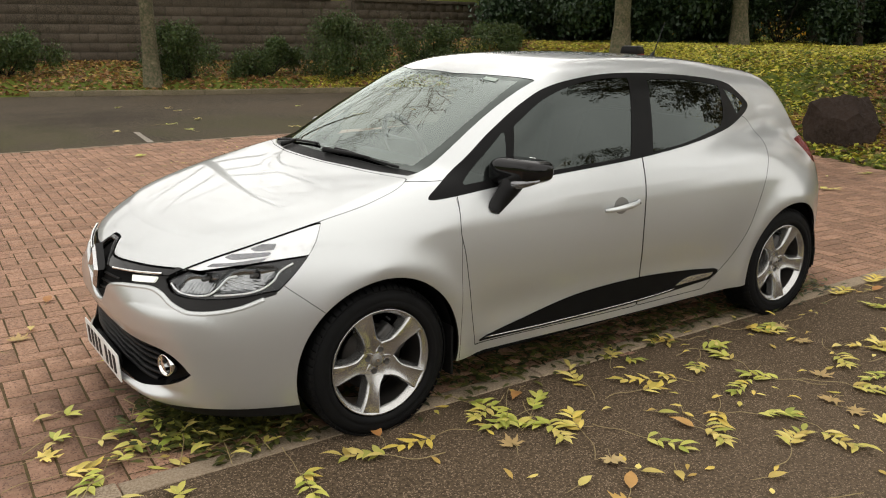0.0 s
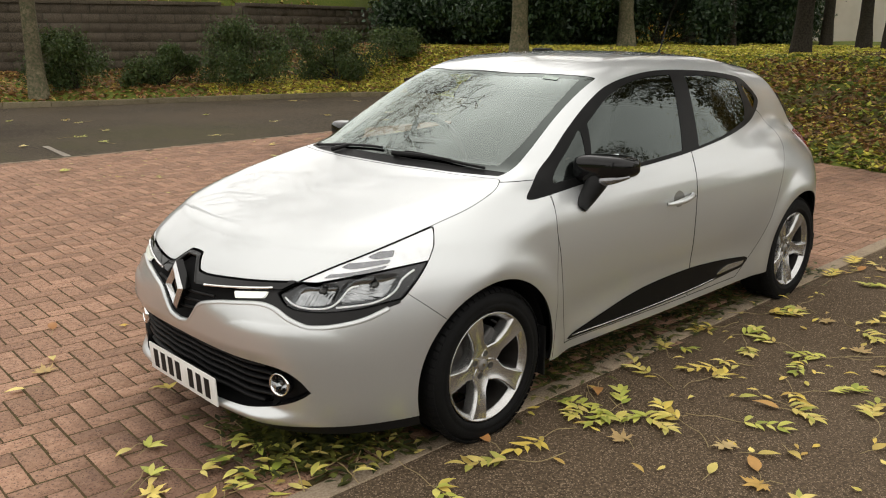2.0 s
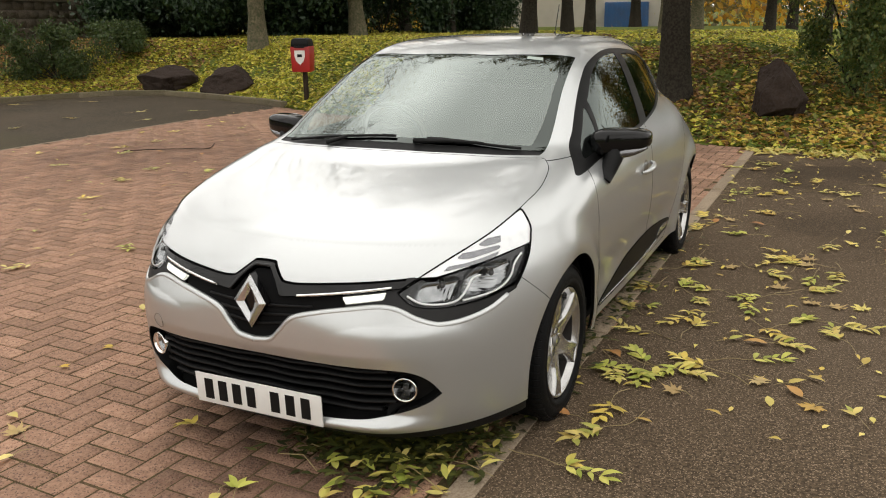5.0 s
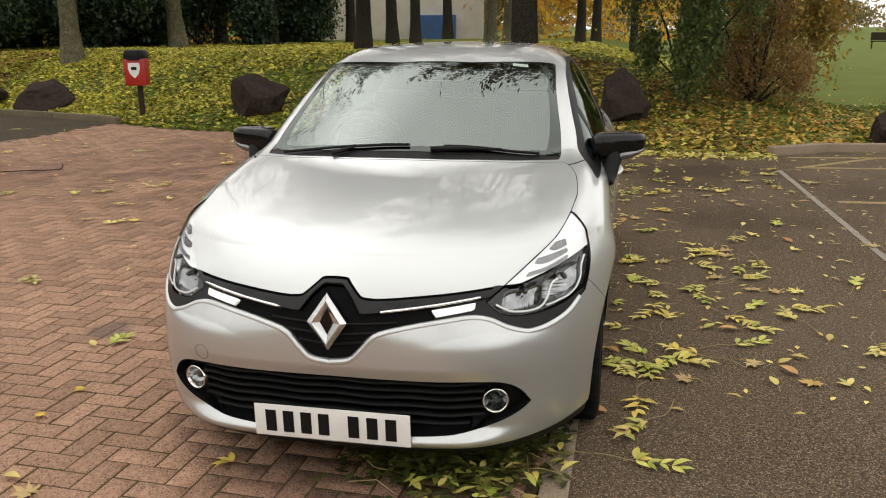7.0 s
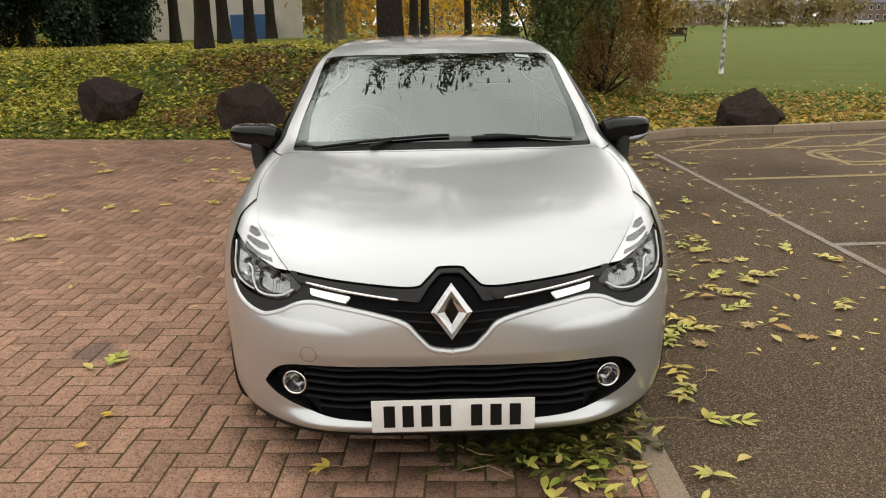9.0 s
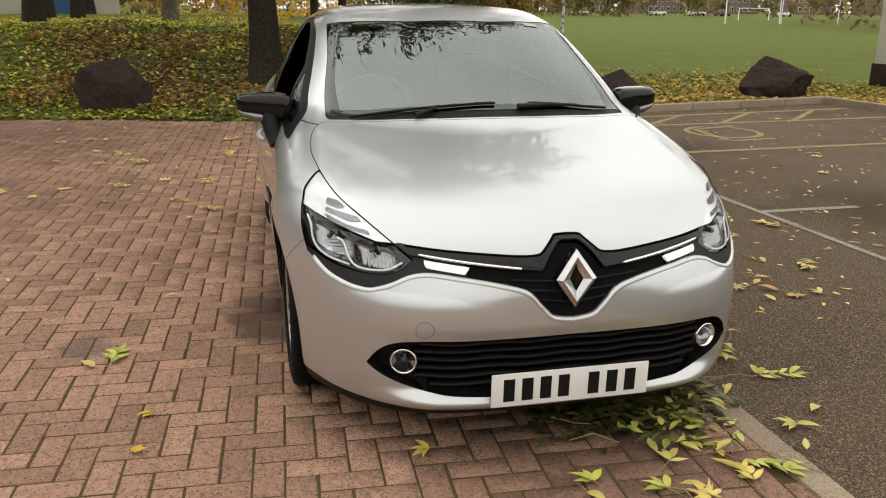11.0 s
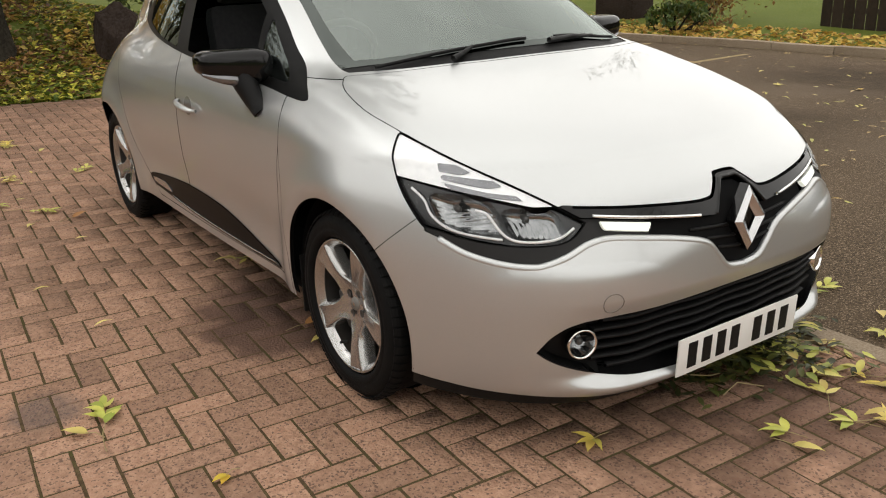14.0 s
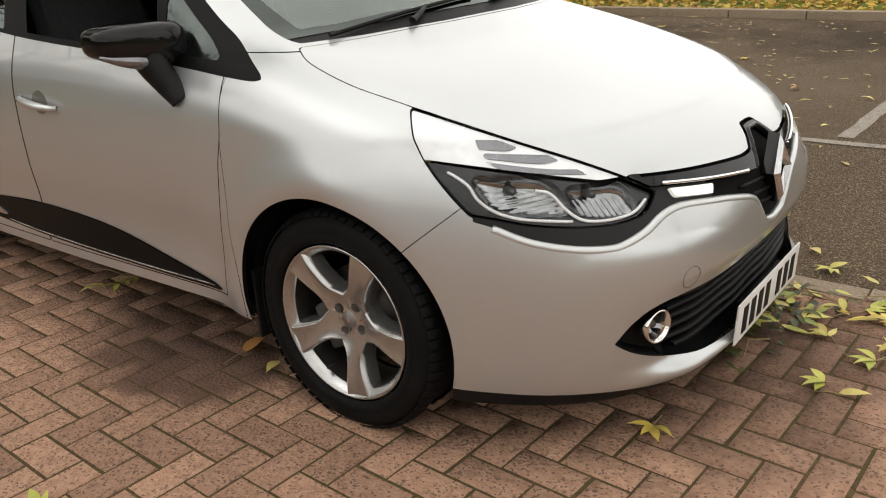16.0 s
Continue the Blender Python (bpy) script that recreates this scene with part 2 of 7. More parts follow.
BOLT_DARK = shader("bolt_dark", (0.10, 0.10, 0.10), 0.5, 0.6, second=(0.06, 0.055, 0.05), scale=40)
BRAKE = shader("brake_steel", (0.05, 0.047, 0.044), 0.5, 0.7, second=(0.035, 0.03, 0.026), scale=30)
DASH = shader("dash_plastic", (0.045, 0.047, 0.048), 0.7, second=(0.06, 0.06, 0.06), scale=30, bump=0.2, bump_scale=300)
SEAT = shader("seat_cloth", (0.035, 0.036, 0.038), 0.95, second=(0.05, 0.05, 0.052), scale=60, bump=0.3, bump_scale=400)
LINE_WHITE = shader("worn_white_paint", (0.24, 0.205, 0.165), 0.8, second=(0.08, 0.068, 0.055), scale=9, contrast=0.5, fine=(0.30, 0.26, 0.21), fine_scale=90)
LINE_YELLOW = shader("worn_yellow_paint", (0.29, 0.20, 0.065), 0.8, second=(0.10, 0.075, 0.045), scale=7, contrast=0.5, fine=(0.34, 0.25, 0.10), fine_scale=90)


def foliage(name, colours, rough=0.6, through=0.25):
    """Leaves that differ one from another along a run of colours, and let some light through."""
    m = bpy.data.materials.new(name)
    m.use_nodes = True
    n, l = m.node_tree.nodes, m.node_tree.links
    b = n["Principled BSDF"]
    b.inputs["Roughness"].default_value = rough
    b.inputs["Specular IOR Level"].default_value = 0.35
    ramp = n.new("ShaderNodeValToRGB")
    ramp.color_ramp.elements[0].color, ramp.color_ramp.elements[1].color = (*colours[0], 1), (*colours[-1], 1)
    for k, c in enumerate(colours[1:-1]):
        ramp.color_ramp.elements.new((k + 1) / (len(colours) - 1)).color = (*c, 1)
    pick, wrap = n.new("ShaderNodeMath"), n.new("ShaderNodeMath")
    pick.operation, wrap.operation = "ADD", "FRACT"
    l.new(n.new("ShaderNodeNewGeometry").outputs["Random Per Island"], pick.inputs[0])
    l.new(n.new("ShaderNodeObjectInfo").outputs["Random"], pick.inputs[1])
    l.new(pick.outputs["Value"], wrap.inputs[0])
    l.new(wrap.outputs["Value"], ramp.inputs["Fac"])
    spot, mixer = n.new("ShaderNodeTexNoise"), n.new("ShaderNodeMix")
    spot.inputs["Scale"].default_value, spot.inputs["Detail"].default_value = 25, 4
    mixer.data_type, mixer.blend_type = "RGBA", "MULTIPLY"
    mixer.inputs["Factor"].default_value = 0.5
    l.new(n.new("ShaderNodeTexCoord").outputs["Object"], spot.inputs["Vector"])
    l.new(ramp.outputs["Color"], mixer.inputs["A"])
    l.new(spot.outputs["Fac"], mixer.inputs["B"])
    boost = n.new("ShaderNodeHueSaturation")
    boost.inputs["Value"].default_value = 1.35
    l.new(mixer.outputs["Result"], boost.inputs["Color"])
    l.new(boost.outputs["Color"], b.inputs["Base Color"])
    if through:
        t, mix = n.new("ShaderNodeBsdfTranslucent"), n.new("ShaderNodeMixShader")
        mix.inputs["Fac"].default_value = through
        l.new(boost.outputs["Color"], t.inputs["Color"])
        l.new(b.outputs["BSDF"], mix.inputs[1])
        l.new(t.outputs["BSDF"], mix.inputs[2])
        l.new(mix.outputs["Shader"], n["Material Output"].inputs["Surface"])
    return m


LITTER = foliage("bank_litter", [(0.68, 0.60, 0.08), (0.50, 0.50, 0.06), (0.22, 0.26, 0.035), (0.76, 0.64, 0.11), (0.20, 0.125, 0.04), (0.60, 0.54, 0.08), (0.14, 0.15, 0.03)])
LITTER_BROWN = foliage("brown_litter", [(0.19, 0.088, 0.040), (0.29, 0.14, 0.055), (0.10, 0.052, 0.028), (0.38, 0.21, 0.07), (0.44, 0.33, 0.08)])
LITTER_DARK = foliage("dark_brown_litter", [(0.085, 0.042, 0.018), (0.14, 0.068, 0.026), (0.05, 0.028, 0.014), (0.20, 0.13, 0.035), (0.06, 0.06, 0.016)])
LITTER_GOLD = foliage("gold_litter", [(0.62, 0.40, 0.07), (0.42, 0.22, 0.05), (0.66, 0.50, 0.10), (0.24, 0.11, 0.04), (0.56, 0.46, 0.09)])
EVERGREEN = foliage("evergreen", [(0.012, 0.026, 0.010), (0.020, 0.042, 0.014), (0.03, 0.055, 0.018)], 0.45, 0.1)
SHRUB_GREEN = foliage("shrub_green", [(0.03, 0.055, 0.014), (0.05, 0.085, 0.022), (0.085, 0.11, 0.03), (0.04, 0.05, 0.02)], 0.5, 0.2)
GRASS_TUFT = foliage("grass_tuft", [(0.090, 0.140, 0.020), (0.120, 0.165, 0.025), (0.160, 0.180, 0.030)], 0.6, 0.3)
FRESH_GREEN = foliage("fresh_green", [(0.045, 0.085, 0.022), (0.075, 0.12, 0.028), (0.15, 0.16, 0.035), (0.03, 0.055, 0.018)], 0.5, 0.3)
AUTUMN = foliage("autumn", [(0.56, 0.30, 0.035), (0.68, 0.42, 0.05), (0.38, 0.18, 0.03), (0.64, 0.52, 0.08)], 0.6, 0.45)
GOLDEN_SHRUB = foliage("golden_shrub", [(0.34, 0.19, 0.03), (0.46, 0.29, 0.05), (0.18, 0.10, 0.03), (0.40, 0.33, 0.07), (0.14, 0.13, 0.035)], 0.6, 0.35)
YELLOW_LEAF = foliage("yellow_leaf", [(0.42, 0.34, 0.04), (0.32, 0.30, 0.05), (0.45, 0.30, 0.03)])
FAR_LEAF = foliage("far_leaf", [(0.17, 0.14, 0.06), (0.26, 0.18, 0.06), (0.12, 0.11, 0.055), (0.30, 0.22, 0.08)])
OLIVE_LEAF = foliage("olive_leaf", [(0.08, 0.085, 0.025), (0.14, 0.12, 0.03), (0.05, 0.06, 0.02), (0.2, 0.15, 0.035)])
RUSSET = foliage("russet_twigs", [(0.19, 0.095, 0.04), (0.30, 0.17, 0.055), (0.13, 0.085, 0.04), (0.36, 0.26, 0.06)], 0.6, 0.4)
BARK = shader("bark", (0.025, 0.020, 0.015), 0.95, second=(0.014, 0.011, 0.009), scale=9, bump=1.0, bump_scale=45, fine=(0.036, 0.032, 0.023), fine_scale=30, spec=0.1)
BARK_PALE = shader("pale_bark", (0.185, 0.155, 0.100), 0.95, second=(0.085, 0.070, 0.046), scale=7, bump=0.8, bump_scale=40, fine=(0.065, 0.068, 0.036), fine_scale=20, spec=0.1)
BIRCH_BARK = shader("birch_bark", (0.62, 0.60, 0.55), 0.8, second=(0.12, 0.11, 0.10), scale=9, contrast=0.2, bump=0.3, bump_scale=40)
ROCK = shader("dark_rock", (0.024, 0.0168, 0.0134), 0.95, second=(0.044, 0.031, 0.025), scale=4, contrast=0.4, fine=(0.044, 0.034, 0.029), fine_scale=30, bump=1.0, bump_scale=24, spec=0.06)
BIN_RED = shader("bin_red", (0.42, 0.018, 0.015), 0.4, second=(0.33, 0.014, 0.012), scale=7)
WOOD_POST = shader("weathered_wood", (0.045, 0.031, 0.021), 0.85, second=(0.028, 0.021, 0.016), scale=12, bump=0.5, bump_scale=60, vary=0.2, spec=0.15)
BLOCK = shader("wall_block", (0.086, 0.070, 0.054), 0.95, second=(0.048, 0.041, 0.029), scale=0.9, contrast=0.4, fine=(0.110, 0.090, 0.068), fine_scale=40, bump=0.8, bump_scale=50, vary=0.14, island=True, spec=0.1)
MORTAR = shader("wall_mortar", (0.085, 0.072, 0.057), 0.95, second=(0.060, 0.052, 0.04), scale=6, bump=0.5, bump_scale=60, spec=0.1)
RENDER_WHITE = shader("white_render", (0.58, 0.55, 0.49), 0.9, second=(0.46, 0.43, 0.37), scale=1.5, contrast=0.6, bump=0.2, bump_scale=80)
HOUSE_BRICK = shader("house_brick", (0.16, 0.11, 0.09), 0.9, second=(0.12, 0.085, 0.07), scale=1.2, fine=(0.20, 0.14, 0.11), fine_scale=6)
SLATE = shader("roof_slate", (0.085, 0.085, 0.09), 0.8, second=(0.06, 0.06, 0.065), scale=3)
PANE_FAR = shader("far_pane", (0.03, 0.035, 0.04), 0.1, second=(0.05, 0.05, 0.055), scale=2)
CONTAINER_BLUE = shader("container_blue", (0.03, 0.12, 0.32), 0.6, second=(0.05, 0.10, 0.22), scale=3)
CONTAINER_RUST = shader("container_rust", (0.16, 0.07, 0.05), 0.8, second=(0.10, 0.06, 0.05), scale=4)
GOAL_WHITE = shader("goal_white", (0.75, 0.75, 0.72), 0.5, second=(0.65, 0.65, 0.62), scale=3)
LEAF_LIME = foliage("lime_leaf", [(0.66, 0.55, 0.14), (0.52, 0.47, 0.11), (0.33, 0.34, 0.07), (0.72, 0.60, 0.20), (0.46, 0.34, 0.09), (0.62, 0.54, 0.16)], 0.5, 0.12)
LEAF_YELLOW = foliage("yellow_fallen_leaf", [(0.72, 0.57, 0.11), (0.64, 0.47, 0.10), (0.76, 0.64, 0.20), (0.50, 0.42, 0.08), (0.46, 0.29, 0.08)], 0.5, 0.12)
LEAF_FRESH = foliage("fresh_fallen_leaf", [(0.40, 0.43, 0.08), (0.58, 0.56, 0.12), (0.26, 0.31, 0.05), (0.66, 0.60, 0.16)], 0.5, 0.12)
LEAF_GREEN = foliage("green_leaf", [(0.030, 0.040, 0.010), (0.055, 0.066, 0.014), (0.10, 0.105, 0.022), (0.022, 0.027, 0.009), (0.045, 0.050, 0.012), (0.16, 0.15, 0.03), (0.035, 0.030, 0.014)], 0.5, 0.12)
LEAF_ORANGE = foliage("orange_leaf", [(0.42, 0.20, 0.06), (0.34, 0.15, 0.05), (0.48, 0.28, 0.09)], 0.6, 0.1)
LEAF_BUFF = foliage("buff_leaf", [(0.46, 0.33, 0.14), (0.38, 0.26, 0.11), (0.50, 0.38, 0.18)], 0.7, 0.1)
LEAF_GOLD = foliage("gold_leaf", [(0.60, 0.36, 0.03), (0.55, 0.42, 0.05)], 0.5, 0.15)
STALK = shader("leaf_stalk", (0.34, 0.27, 0.12), 0.7, second=(0.24, 0.17, 0.08), scale=20)
LAMP_DARK = shader("lamp_chrome", (0.40, 0.405, 0.41), 0.14, 0.97, second=(0.24, 0.245, 0.25), scale=30, contrast=0.45)

# ---- building tools ----
def placed(ob):
    """Where an object stands in the world, by its own and its parents' poses."""
    return placed(ob.parent) @ ob.matrix_parent_inverse @ ob.matrix_basis if ob.parent else ob.matrix_basis.copy()


def part(name, bm, material, parent=None, label="", smooth=True, angle=None):
    """Links a bmesh as one mesh object, under a thing or a part where one is given."""
    me = bpy.data.meshes.new(name)
    bm.to_mesh(me)
    bm.free()
    me.materials.append(material)
    if smooth:
        me.shade_smooth()
        if angle:
            me.set_sharp_from_angle(angle=radians(angle))
    ob = new(name, me)
    if parent:
        ob.parent = parent
        ob.matrix_parent_inverse = placed(parent).inverted()
    return tagged(ob, label)


def raw(name, verts, faces, material, parent=None, label="", smooth=True, normals=None):
    """The same from arrays of vertices and faces."""
    me = bpy.data.meshes.new(name)
    me.from_pydata([tuple(v) for v in verts], [], [tuple(int(i) for i in f) for f in faces])
    me.materials.append(material)
    if smooth:
        me.shade_smooth()
    if normals is not None:
        me.normals_split_custom_set_from_vertices([tuple(v) for v in normals])
    ob = new(name, me)
    if parent:
        ob.parent = parent
        ob.matrix_parent_inverse = placed(parent).inverted()
    return tagged(ob, label)


def box(bm, size, at=(0, 0, 0), bevel=0.0, m=None, taper=None):
    """A bevelled block in a bmesh; size and centre in metres."""
    made = bmesh.ops.create_cube(bm, size=1)["verts"]
    for v in made:
        v.co = Vector((v.co.x * size[0], v.co.y * size[1], v.co.z * size[2]))
        if taper and v.co.z > 0:
            v.co.x *= taper
            v.co.y *= taper
        v.co += Vector(at)
    if m is not None:
        bmesh.ops.transform(bm, matrix=m, verts=made)
    if bevel:
        edges = {e for v in made for e in v.link_edges}
        bmesh.ops.bevel(bm, geom=list(edges), offset=bevel, segments=2, affect="EDGES", profile=0.6)


def lathe(bm, profile, steps=64, m=None):
    """Turns a profile of (radius, height) about z."""
    rings = []
    for r, h in profile:
        rings.append([bm.verts.new((m or Matrix()) @ Vector((r * math.cos(a), r * math.sin(a), h))) for a in np.linspace(0, 2 * math.pi, steps, endpoint=False)])
    for a, b in zip(rings, rings[1:]):
        for i in range(steps):
            j = (i + 1) % steps
            bm.faces.new((a[i], a[j], b[j], b[i]))
    return rings


def tube(bm, path, radius, sides=8, closed=False):
    """A round bar along a path; radius may be a list."""
    pts = [Vector(p) for p in path]
    rings = []
    for i, p in enumerate(pts):
        a, b = pts[max(i - 1, 0)], pts[min(i + 1, len(pts) - 1)]
        d = (b - a).normalized()
        s = d.cross(Vector((0, 0, 1)) if abs(d.z) < 0.95 else Vector((1, 0, 0))).normalized()
        u = s.cross(d)
        r = radius[i] if isinstance(radius, (list, tuple)) else radius
        rings.append([bm.verts.new(p + r * (math.cos(k) * s + math.sin(k) * u)) for k in np.linspace(0, 2 * math.pi, sides, endpoint=False)])
    for a, b in zip(rings, rings[1:]):
        for i in range(sides):
            bm.faces.new((a[i], a[(i + 1) % sides], b[(i + 1) % sides], b[i]))
    for ring in (rings[0], rings[-1]):
        bm.faces.new(ring)


# ---- the car's form: smooth design curves, blended into one closed skin ----
def curve(*knots, ease=0.0):
    """A smooth curve through a few knots (v, value), without overshoot; ease rounds its bends over a length."""
    x, y = np.array([k[0] for k in knots], float), np.array([k[1] for k in knots], float)
    h, d = np.diff(x), np.diff(y) / np.diff(x)
    s = np.zeros(len(x))
    s[0], s[-1] = d[0], d[-1]
    for i in range(1, len(x) - 1):
        if d[i - 1] * d[i] > 0:
            a, b = 2 * h[i] + h[i - 1], h[i] + 2 * h[i - 1]
            s[i] = (a + b) / (a / d[i - 1] + b / d[i])
    t = np.linspace(x[0], x[-1], 1500)
    i = np.clip(np.searchsorted(x, t) - 1, 0, len(x) - 2)
    u = (t - x[i]) / h[i]
    v = (1 + 2 * u) * (1 - u) ** 2 * y[i] + u * (1 - u) ** 2 * h[i] * s[i] + u * u * (3 - 2 * u) * y[i + 1] + u * u * (u - 1) * h[i] * s[i + 1]
    if ease:
        n = int(4 * ease / (t[1] - t[0]))
        g = np.exp(-0.5 * (np.arange(-n, n + 1) * (t[1] - t[0]) / ease) ** 2)
        v = np.convolve(np.pad(v, n, mode="reflect", reflect_type="odd"), g / g.sum(), "valid")
    return lambda q: np.interp(q, t, v)


def smax(a, b, k):
    h = np.maximum(k - np.abs(a - b), 0) / k
    return np.maximum(a, b) + h * h * k / 4


NOSE = curve((0.08, -0.70), (0.17, -0.79), (0.215, -0.835), (0.26, -0.80), (0.32, -0.80), (0.42, -0.822), (0.47, -0.836), (0.55, -0.833), (0.63, -0.820), (0.70, -0.79), (0.78, -0.70))
CORNER = curve((0.08, -0.70), (0.17, -0.78), (0.215, -0.806), (0.28, -0.824), (0.36, -0.833), (0.44, -0.838), (0.55, -0.831), (0.63, -0.815), (0.70, -0.79), (0.78, -0.70))
BONNET = curve((-0.86, 0.60), (-0.81, 0.685), (-0.74, 0.74), (-0.6, 0.805), (-0.4, 0.863), (-0.1, 0.928), (0.12, 0.968), (0.3, 0.985), (0.8, 0.985), (1.5, 0.995), (2.2, 1.03), (2.7, 1.05), (3.0, 1.02), (3.25, 0.93), ease=0.035)
WAIST = curve((-0.7, 0.79), (-0.3, 0.838), (0, 0.852), (0.5, 0.850), (1.0, 0.850), (1.5, 0.853), (2.2, 0.862), (2.6, 0.862), (2.9, 0.84), (3.1, 0.79), (3.25, 0.72))
FLANK = curve((0.1, 0.06), (0.2, 0.035), (0.3, 0.022), (0.42, 0.014), (0.55, 0.004), (0.66, 0.0), (0.78, 0.006), (0.88, 0.03), (0.96, 0.06), (1.1, 0.12))
TAIL = curve((0.1, 3.08), (0.3, 3.18), (0.5, 3.21), (0.65, 3.20), (0.8, 3.16), (0.95, 3.13), (1.1, 3.08), (1.3, 3.0))
SHIFT = curve((-0.6, 1.0), (0.3, 0.45), (0.6, 0.0), (3.2, 0.0))
ROOF = curve((-1.2, -0.6), (-0.5, 0.45), (-0.2, 0.80), (0.1, 0.998), (0.5, 1.214), (0.85, 1.369), (1.0, 1.400), (1.2, 1.417), (1.5, 1.424), (2.0, 1.412), (2.5, 1.362), (2.9, 1.297), (2.97, 1.26), (3.05, 1.12), (3.15, 0.95), (3.4, 0.4), (3.9, -0.5), ease=0.055)
BOW = curve((0.0, 0.45), (0.9, 0.42), (1.5, 0.05), (2.0, 0.0), (2.7, -0.25), (3.2, -0.3))
CABIN = curve((0.2, 0.735), (0.6, 0.79), (1.2, 0.815), (1.7, 0.808), (2.2, 0.76), (2.5, 0.69), (2.9, 0.61), (3.2, 0.54), ease=0.08)
TUMBLE = curve((0.85, -0.01), (0.9, 0.0), (1.0, 0.035), (1.15, 0.105), (1.3, 0.19), (1.45, 0.30))


def sweep(y, z=1.0):
    """How far the nose falls back off the middle: little low down, more at the lamps."""
    w = np.clip((z - 0.50) / 0.30, 0, 1)
    w = w * w * (3 - 2 * w)
    return (1 - w) * (0.10 * y ** 2 + 1.15 * y ** 5) + w * (0.42 * y ** 2 + 1.2 * y ** 8)


def skin(x, y, z):
    """Below zero inside the car's body; about the distance in metres near it."""
    y = np.abs(y)
    r1, r2 = np.hypot(x, z - 0.29), np.hypot(x - 2.589, z - 0.29)
    half = WAIST(x) - FLANK(z) + 0.020 * np.exp(-((r1 - 0.38) / 0.07) ** 2) + 0.016 * np.exp(-((r2 - 0.38) / 0.07) ** 2)
    half = half - 0.020 * np.exp(-((z - 0.40) / 0.10) ** 2) * np.exp(-(np.abs(x - 1.25) / 0.75) ** 4)
    half = half - 0.13 * np.clip((x - 2.15) / 0.7, 0, 1) ** 2 * np.clip((z - 0.62) / 0.3, 0, 1.3) ** 1.5
    low = smax(y - half, 0.93 * (z - BONNET(x - SHIFT(x) * sweep(y))), 0.15)
    w = np.clip((y - 0.42) / 0.24, 0, 1)
    w = w * w * (3 - 2 * w)
    low = smax(low, 0.85 * (NOSE(z) * (1 - w) + CORNER(z) * w + sweep(y, z) - x), 0.07)
    low = smax(low, 0.9 * (x - TAIL(z) + 0.2 * y ** 2 + 0.9 * y ** 8), 0.10)
    low = smax(low, 0.12 - z, 0.04)
    top = smax(0.9 * (y - CABIN(x) + TUMBLE(z)), 0.88 * (z - ROOF(x - BOW(x) * y ** 2) + 0.09 * y ** 2), 0.11)
    return -smax(-low, -top, 0.035)


def normal_at(p):
    e, n = 1e-3, np.zeros_like(p)
    for i in range(3):
        d = np.zeros(3)
        d[i] = e
        n[:, i] = skin(*(p + d).T) - skin(*(p - d).T)
    return n / np.linalg.norm(n, axis=1, keepdims=True)


def reach(origin, way, far=1.9):
    """Where rays from inside leave the skin."""
    lo, hi = np.zeros(len(way)), np.full(len(way), far)
    for _ in range(26):
        mid = (lo + hi) / 2
        inside = skin(*(origin + mid[:, None] * way).T) < 0
        lo, hi = np.where(inside, mid, lo), np.where(inside, hi, mid)
    return origin + lo[:, None] * way


# ---- end of form ----

# ---- the car ----
def shell():
    """One half (y > 0) of the skin as triangles with normals, from rays out of a spine."""
    turn = np.radians(np.concatenate([np.linspace(-90, 0, 150), np.zeros(258), np.linspace(0, 90, 70)]))
    base = np.concatenate([np.full(150, 0.0), np.linspace(0.01, 2.59, 258), np.full(70, 2.6)])
    round_ = np.radians(np.linspace(-90, 90, 215))
    t, a = np.meshgrid(turn, round_, indexing="ij")
    b = np.meshgrid(base, round_, indexing="ij")[0]
    way = np.stack([np.sin(t), np.cos(t) * np.cos(a), np.cos(t) * np.sin(a)], -1).reshape(-1, 3)
    origin = np.stack([b, 0 * b, 0 * b + 0.55], -1).reshape(-1, 3)
    p = reach(origin, way)
    p[:, 1] = np.maximum(p[:, 1], 0)
    n = normal_at(p + [0, 1e-6, 0])
    rows, cols = t.shape
    i = (np.arange(rows - 1)[:, None] * cols + np.arange(cols - 1)).reshape(-1)
    tri = np.concatenate([np.stack([i, i + 1, i + cols + 1], 1), np.stack([i, i + cols + 1, i + cols], 1)])
    area = np.linalg.norm(np.cross(p[tri[:, 1]] - p[tri[:, 0]], p[tri[:, 2]] - p[tri[:, 0]]), axis=1)
    return p, n, tri[area > 1e-10]


